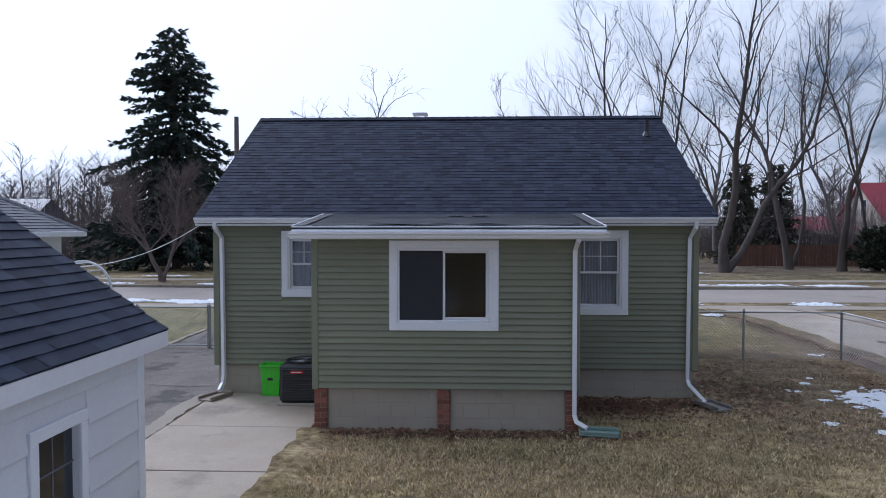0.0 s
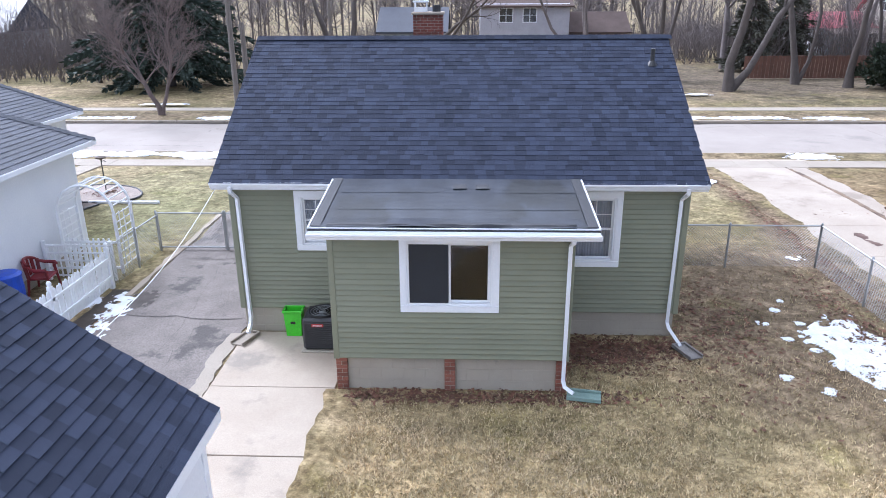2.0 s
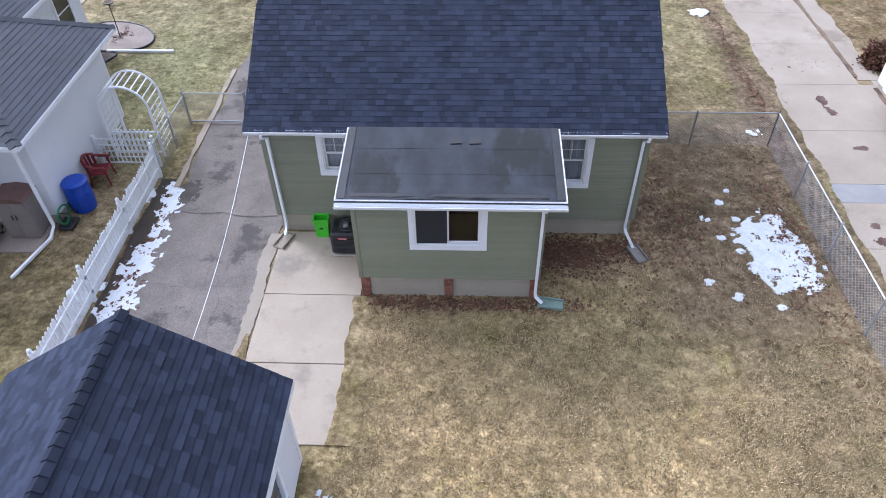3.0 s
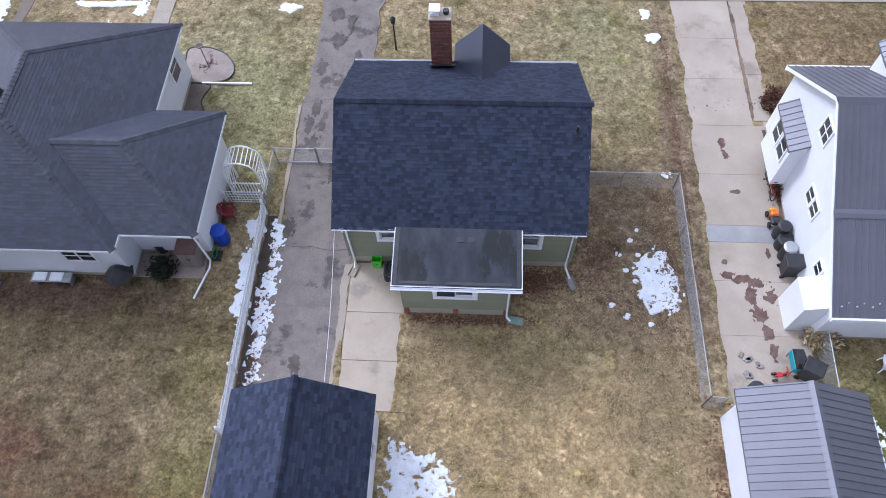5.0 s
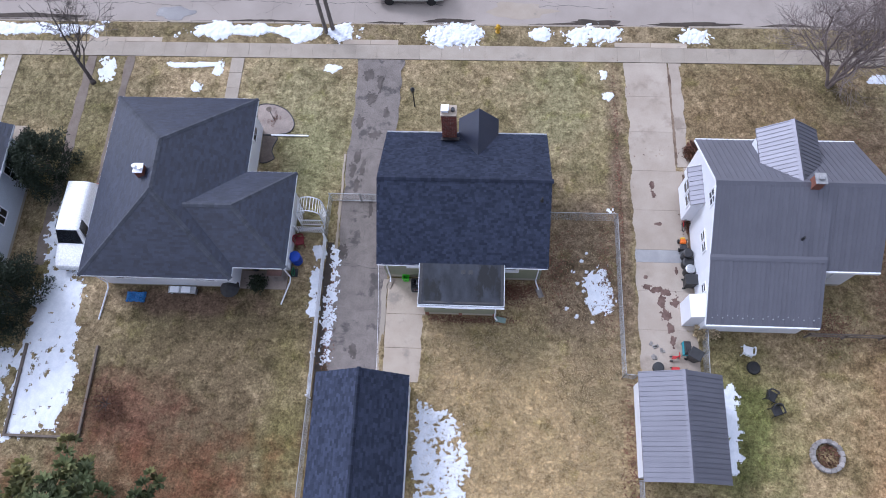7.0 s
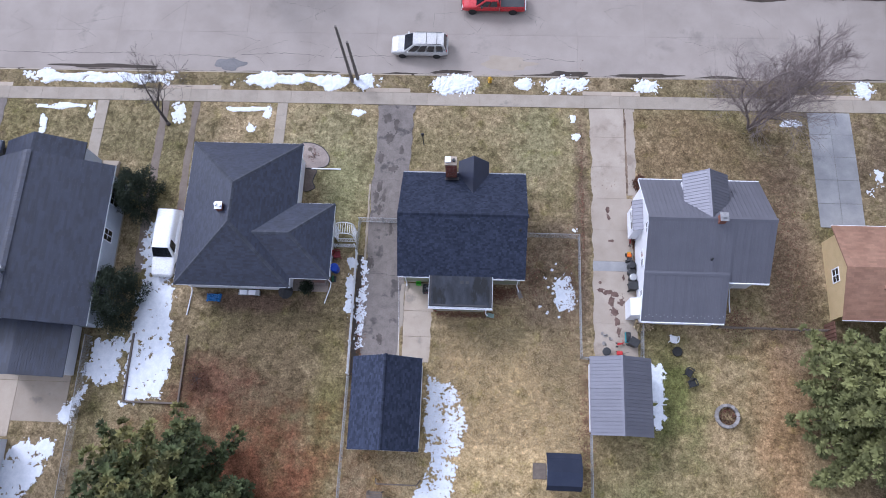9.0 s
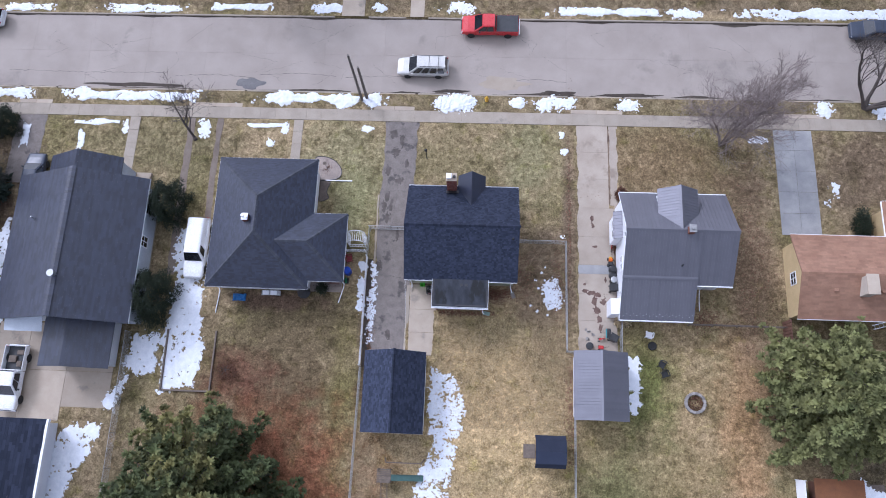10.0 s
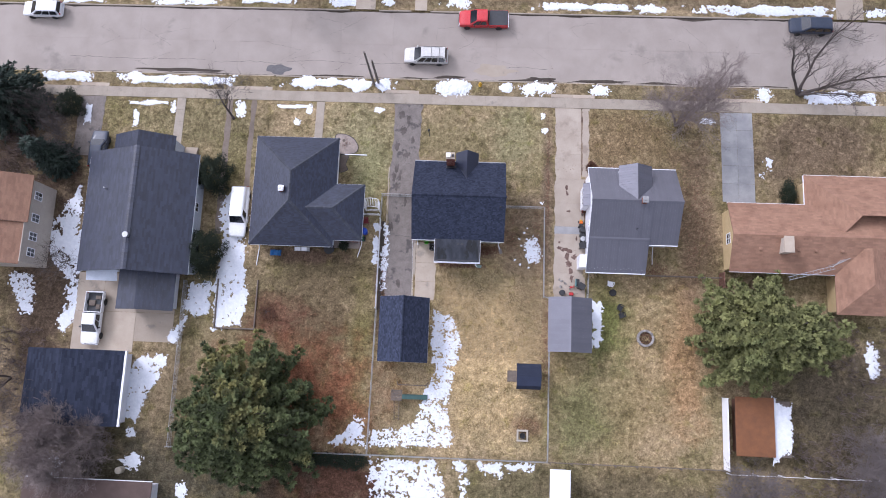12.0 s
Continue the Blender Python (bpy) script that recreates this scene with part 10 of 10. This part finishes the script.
def grass(name, label, x0, x1, y0, y1, n, seed, h0, h1, keep):
    """Dry winter grass: short leaning blades in tufts."""
    rng = np.random.default_rng(seed)
    k = n // 6
    tx, ty = rng.uniform(x0, x1, k), rng.uniform(y0, y1, k)
    px = (tx[:, None] + rng.normal(0, 0.05, (k, 6))).ravel()
    py = (ty[:, None] + rng.normal(0, 0.05, (k, 6))).ravel()
    ok = keep(px, py)
    px, py = px[ok], py[ok]
    m = len(px)
    a, h = rng.uniform(0, 6.283, m), rng.uniform(h0, h1, m)
    lean_, w = rng.uniform(0.2, 1.3, m) * h, rng.uniform(0.006, 0.014, m)
    b = rng.uniform(0, 6.283, m)
    v = np.zeros((m, 3, 3))
    v[:, 0] = np.c_[px - np.cos(a) * w, py - np.sin(a) * w, np.full(m, -0.005)]
    v[:, 1] = np.c_[px + np.cos(a) * w, py + np.sin(a) * w, np.full(m, -0.005)]
    v[:, 2] = np.c_[px + np.cos(b) * lean_, py + np.sin(b) * lean_, h]
    me = bpy.data.meshes.new(name)
    me.from_pydata(v.reshape(-1, 3), [], np.arange(3 * m).reshape(-1, 3))
    me.materials.append(STRAW)
    tagged(new(name, me), label, "grass", kind="stuff")


def yard(px, py):
    out = (px > -3.1) | (py < 6.4)
    out &= ~((px > PX0 - 0.03) & (px < PX1 + 0.03) & (py > PY0 - 0.03))
    out &= ~((px > HX0) & (px < HX1 + 0.03) & (py > HY0 - 0.03))
    out &= ~((px < -3.4) & (py > -0.1))
    thin = np.sin(px * 37.1 + py * 91.7) * 0.5 + 0.5  # few blades stand on the brown, shade-toned ground beside the house
    out &= ~((px > 3.6 + 0.6 * np.sin(py * 1.3)) & (py > 8.6 + 0.8 * np.sin(px * 1.1)) & (thin > 0.18))
    out &= ~((py > 9.4) & (thin > 0.5))
    return out


grass("grass", "dry straw-coloured grass in the back yard", -9.3, 8.2, -8, 16.8, 190000, 5, 0.02, 0.055, yard)
grass("grass", "thin dry grass on the sunny middle of the yard", -3.1, 8.2, 0.5, 12.0, 170000, 6, 0.02, 0.055, yard)

# ---- pieces: slabs, lap boards, masonry ----
for name, mat, parent, x0, x1, y0, y1, z, thick, z1 in PIECES:
    e = 0.005
    v = [(x0, y0, z - thick), (x1, y0, z - thick), (x1, y1, z1 - thick), (x0, y1, z1 - thick), (x0, y0, z - e), (x1, y0, z - e), (x1, y1, z1 - e), (x0, y1, z1 - e),
         (x0 + e, y0 + e, z), (x1 - e, y0 + e, z), (x1 - e, y1 - e, z1), (x0 + e, y1 - e, z1)]
    f = [(0, 1, 5, 4), (1, 2, 6, 5), (2, 3, 7, 6), (3, 0, 4, 7), (4, 5, 9, 8), (5, 6, 10, 9), (6, 7, 11, 10), (7, 4, 8, 11), (8, 9, 10, 11)]
    part(name, Geo().add(v, f), mat, parent)

shared = {}
for parent, axis, sign, plane, s, t, z, h, mat, name in BOARDS:
    key = ("lap", axis, sign, round(t - s, 3), round(h, 3), mat.name)
    if key not in shared:
        prof = [(0.0, 0.010), (0.022, 0.0), (0.027, 0.006), (0.026, 0.02), (0.002, h), (0.0, h)]
        L = t - s
        if axis == "y":
            shared[key] = Geo().prism([(sign * d, q) for d, q in prof], 0, L, "x").mesh(name, mat)
        else:
            g = Geo().prism([(sign * d, q) for d, q in prof], 0, L, "y")
            shared[key] = g.mesh(name, mat)
    ob = part(name, shared[key], mat, parent)
    ob.location = (s, plane, z) if axis == "y" else (plane, s, z)

for parent, axis, sign, plane, a, b, c, d, mat, name, depth in MASONRY:
    key = ("block", axis, sign, round(b - a, 3), round(d - c, 3), mat.name, depth)
    if key not in shared:
        L, H, bev = b - a, d - c, 0.003 if name == "concrete_block" else 0.006
        lo, hi = sorted((0, -sign * depth))
        g = Geo().rbox(0, L, lo, hi, 0, H, bev) if axis == "y" else Geo().rbox(lo, hi, 0, L, 0, H, bev)
        shared[key] = g.mesh(name, mat)
    ob = part(name, shared[key], mat, parent)
    k = rnd(-0.003, 0.003)
    ob.location = (a, plane + k, c) if axis == "y" else (plane + k, a, c)


def shingle_field(parent, corner, along, up, length, rise, mat, course=0.14, tab=0.19, singles=0, label=""):
    """Shingle tabs over a roof slope. corner: the eave's end; along, up: unit vectors along the eave and up the slope.
    The lowest tabs, nearest to the yard, are pieces; the rest is one joined part."""
    along, up = Vector(along), Vector(up)
    out = along.cross(up)
    if out.z < 0:
        out = -out
    rest, count, r = Geo(), 0, 0
    corner = Vector(corner)
    while r * course < rise - 0.02:
        v0 = r * course
        v1 = min(v0 + course + 0.03, rise)
        u = -(r * 0.37 % 1.0) * tab
        while u < length:
            wdt = tab * rnd(0.75, 1.25)
            a, b = max(u, 0), min(u + wdt, length)
            u += wdt
            if b - a < 0.03:
                continue
            lift = rnd(0.008, 0.014)
            drop = rnd(-0.006, 0.006) if r else 0
            lo, hi, t0 = v0 - 0.012 + drop, v1, lift
            ring = [corner + along * (a + 0.002) + up * lo, corner + along * (b - 0.002) + up * lo, corner + along * (b - 0.002) + up * hi, corner + along * (a + 0.002) + up * hi]
            v = [ring[0] + out * t0, ring[1] + out * t0, ring[2] + out * 0.003, ring[3] + out * 0.003, ring[0] - out * 0.004, ring[1] - out * 0.004]
            f = [(0, 1, 2, 3), (0, 4, 5, 1), (1, 5, 2), (0, 3, 4)]
            if count < singles:
                part("shingle", Geo().add(v, f), mat, parent)
                count += 1
            else:
                rest.add(v, f)
        r += 1
    part("shingles", rest, mat, parent, label or "dark shingle courses", kind="stuff")


def slope_vec(dy, dz):
    return Vector((0, dy, dz)).normalized()


run = math.hypot(RIDGE_Y - RY0, RIDGE_Z - EAVE)
shingle_field(roof, (RX0 - 0.035, RY0 - 0.03, EAVE - 0.045), (1, 0, 0), slope_vec(RIDGE_Y - RY0, RIDGE_Z - EAVE), RX1 - RX0 + 0.07, run + 0.04, SHINGLE, singles=300)
run = math.hypot(RY1 - RIDGE_Y, RIDGE_Z - EAVE)
shingle_field(roof, (RX0 - 0.035, RY1 + 0.03, EAVE - 0.045), (1, 0, 0), slope_vec(RIDGE_Y - RY1, RIDGE_Z - EAVE), RX1 - RX0 + 0.07, run + 0.04, SHINGLE)
g = Geo()
x = RX0 - 0.01
while x < RX1:
    g.add([(x, RIDGE_Y - 0.14, RIDGE_Z - 0.065), (x, RIDGE_Y, RIDGE_Z + 0.018), (x, RIDGE_Y + 0.14, RIDGE_Z - 0.065), (x + 0.3, RIDGE_Y - 0.14, RIDGE_Z - 0.08), (x + 0.3, RIDGE_Y, RIDGE_Z + 0.004), (x + 0.3, RIDGE_Y + 0.14, RIDGE_Z - 0.08)],
          [(0, 1, 4, 3), (1, 2, 5, 4)])
    x += 0.2
part("ridge_cap", g, SHINGLE, roof, kind="stuff")


def cover(ob, e0, e1, t1, t0, mat, tab, course, singles=0):
    """Shingle tabs over a four- or three-cornered slope."""
    e0, e1, t0, t1 = (Vector(p) for p in (e0, e1, t0, t1))
    along = (e1 - e0).normalized()
    up = (t0 - e0) - along * (t0 - e0).dot(along)
    rise = up.length
    up.normalize()
    out = along.cross(up)
    if out.z < 0:
        out = -out
    top0, top1, base = (t0 - e0).dot(along), (t1 - e0).dot(along), (e1 - e0).length
    rest, count, r = Geo(), 0, 0
    while r * course < rise - 0.03:
        v0, v1 = r * course - 0.01, min((r + 1) * course + 0.02, rise)
        k0, k1 = max(0, v0 / rise), v1 / rise
        lo, hi = top0 * k0, base + (top1 - base) * k0
        lo1, hi1 = top0 * k1, base + (top1 - base) * k1
        u = lo - (r * 0.37 % 1.0) * tab
        while u < hi:
            wd = tab * rnd(0.75, 1.25)
            a, b = max(u, lo), min(u + wd, hi)
            u += wd
            if b - a < 0.02:
                continue
            a1, b1 = min(max(a, lo1), hi1), max(min(b, hi1), lo1)
            t = rnd(0.013, 0.021)
            p = [e0 + along * (a + 0.002) + up * v0, e0 + along * (b - 0.002) + up * v0, e0 + along * b1 + up * v1, e0 + along * a1 + up * v1]
            v = [p[0] + out * t, p[1] + out * t, p[2] + out * 0.004, p[3] + out * 0.004, p[0] - out * 0.003, p[1] - out * 0.003]
            f = [(0, 1, 2, 3), (0, 4, 5, 1)]
            if count < singles:
                part("shingle", Geo().add(v, f), mat, ob)
                count += 1
            else:
                rest.add(v, f)
        r += 1
    part("shingles", rest, mat, ob, "courses of asphalt shingles", kind="stuff")


for job in SHINGLED:
    near = job[0].parent.name.startswith("garage") and job[1][0] == -3.70
    cover(*job, singles=300 if near else 0)

for deck, a, b, c, d, mat in PANELS:
    out = (b - a).cross(d - a).normalized()
    if out.z < 0:
        out = -out
    h, w = 0.006, 0.045
    k = w / (b - a).length
    rail0, rail1 = a.lerp(b, k), d.lerp(c, k)
    v = [a + out * 0.035, rail0 + out * 0.035, rail0 + out * h, b + out * h, d + out * 0.035, rail1 + out * 0.035, rail1 + out * h, c + out * h, a, d, b, c]
    f = [(0, 1, 5, 4), (1, 2, 6, 5), (2, 3, 7, 6), (8, 0, 4, 9), (8, 10, 3, 2, 1, 0)]
    part("roof_panel", Geo().add(v, f), mat, deck)
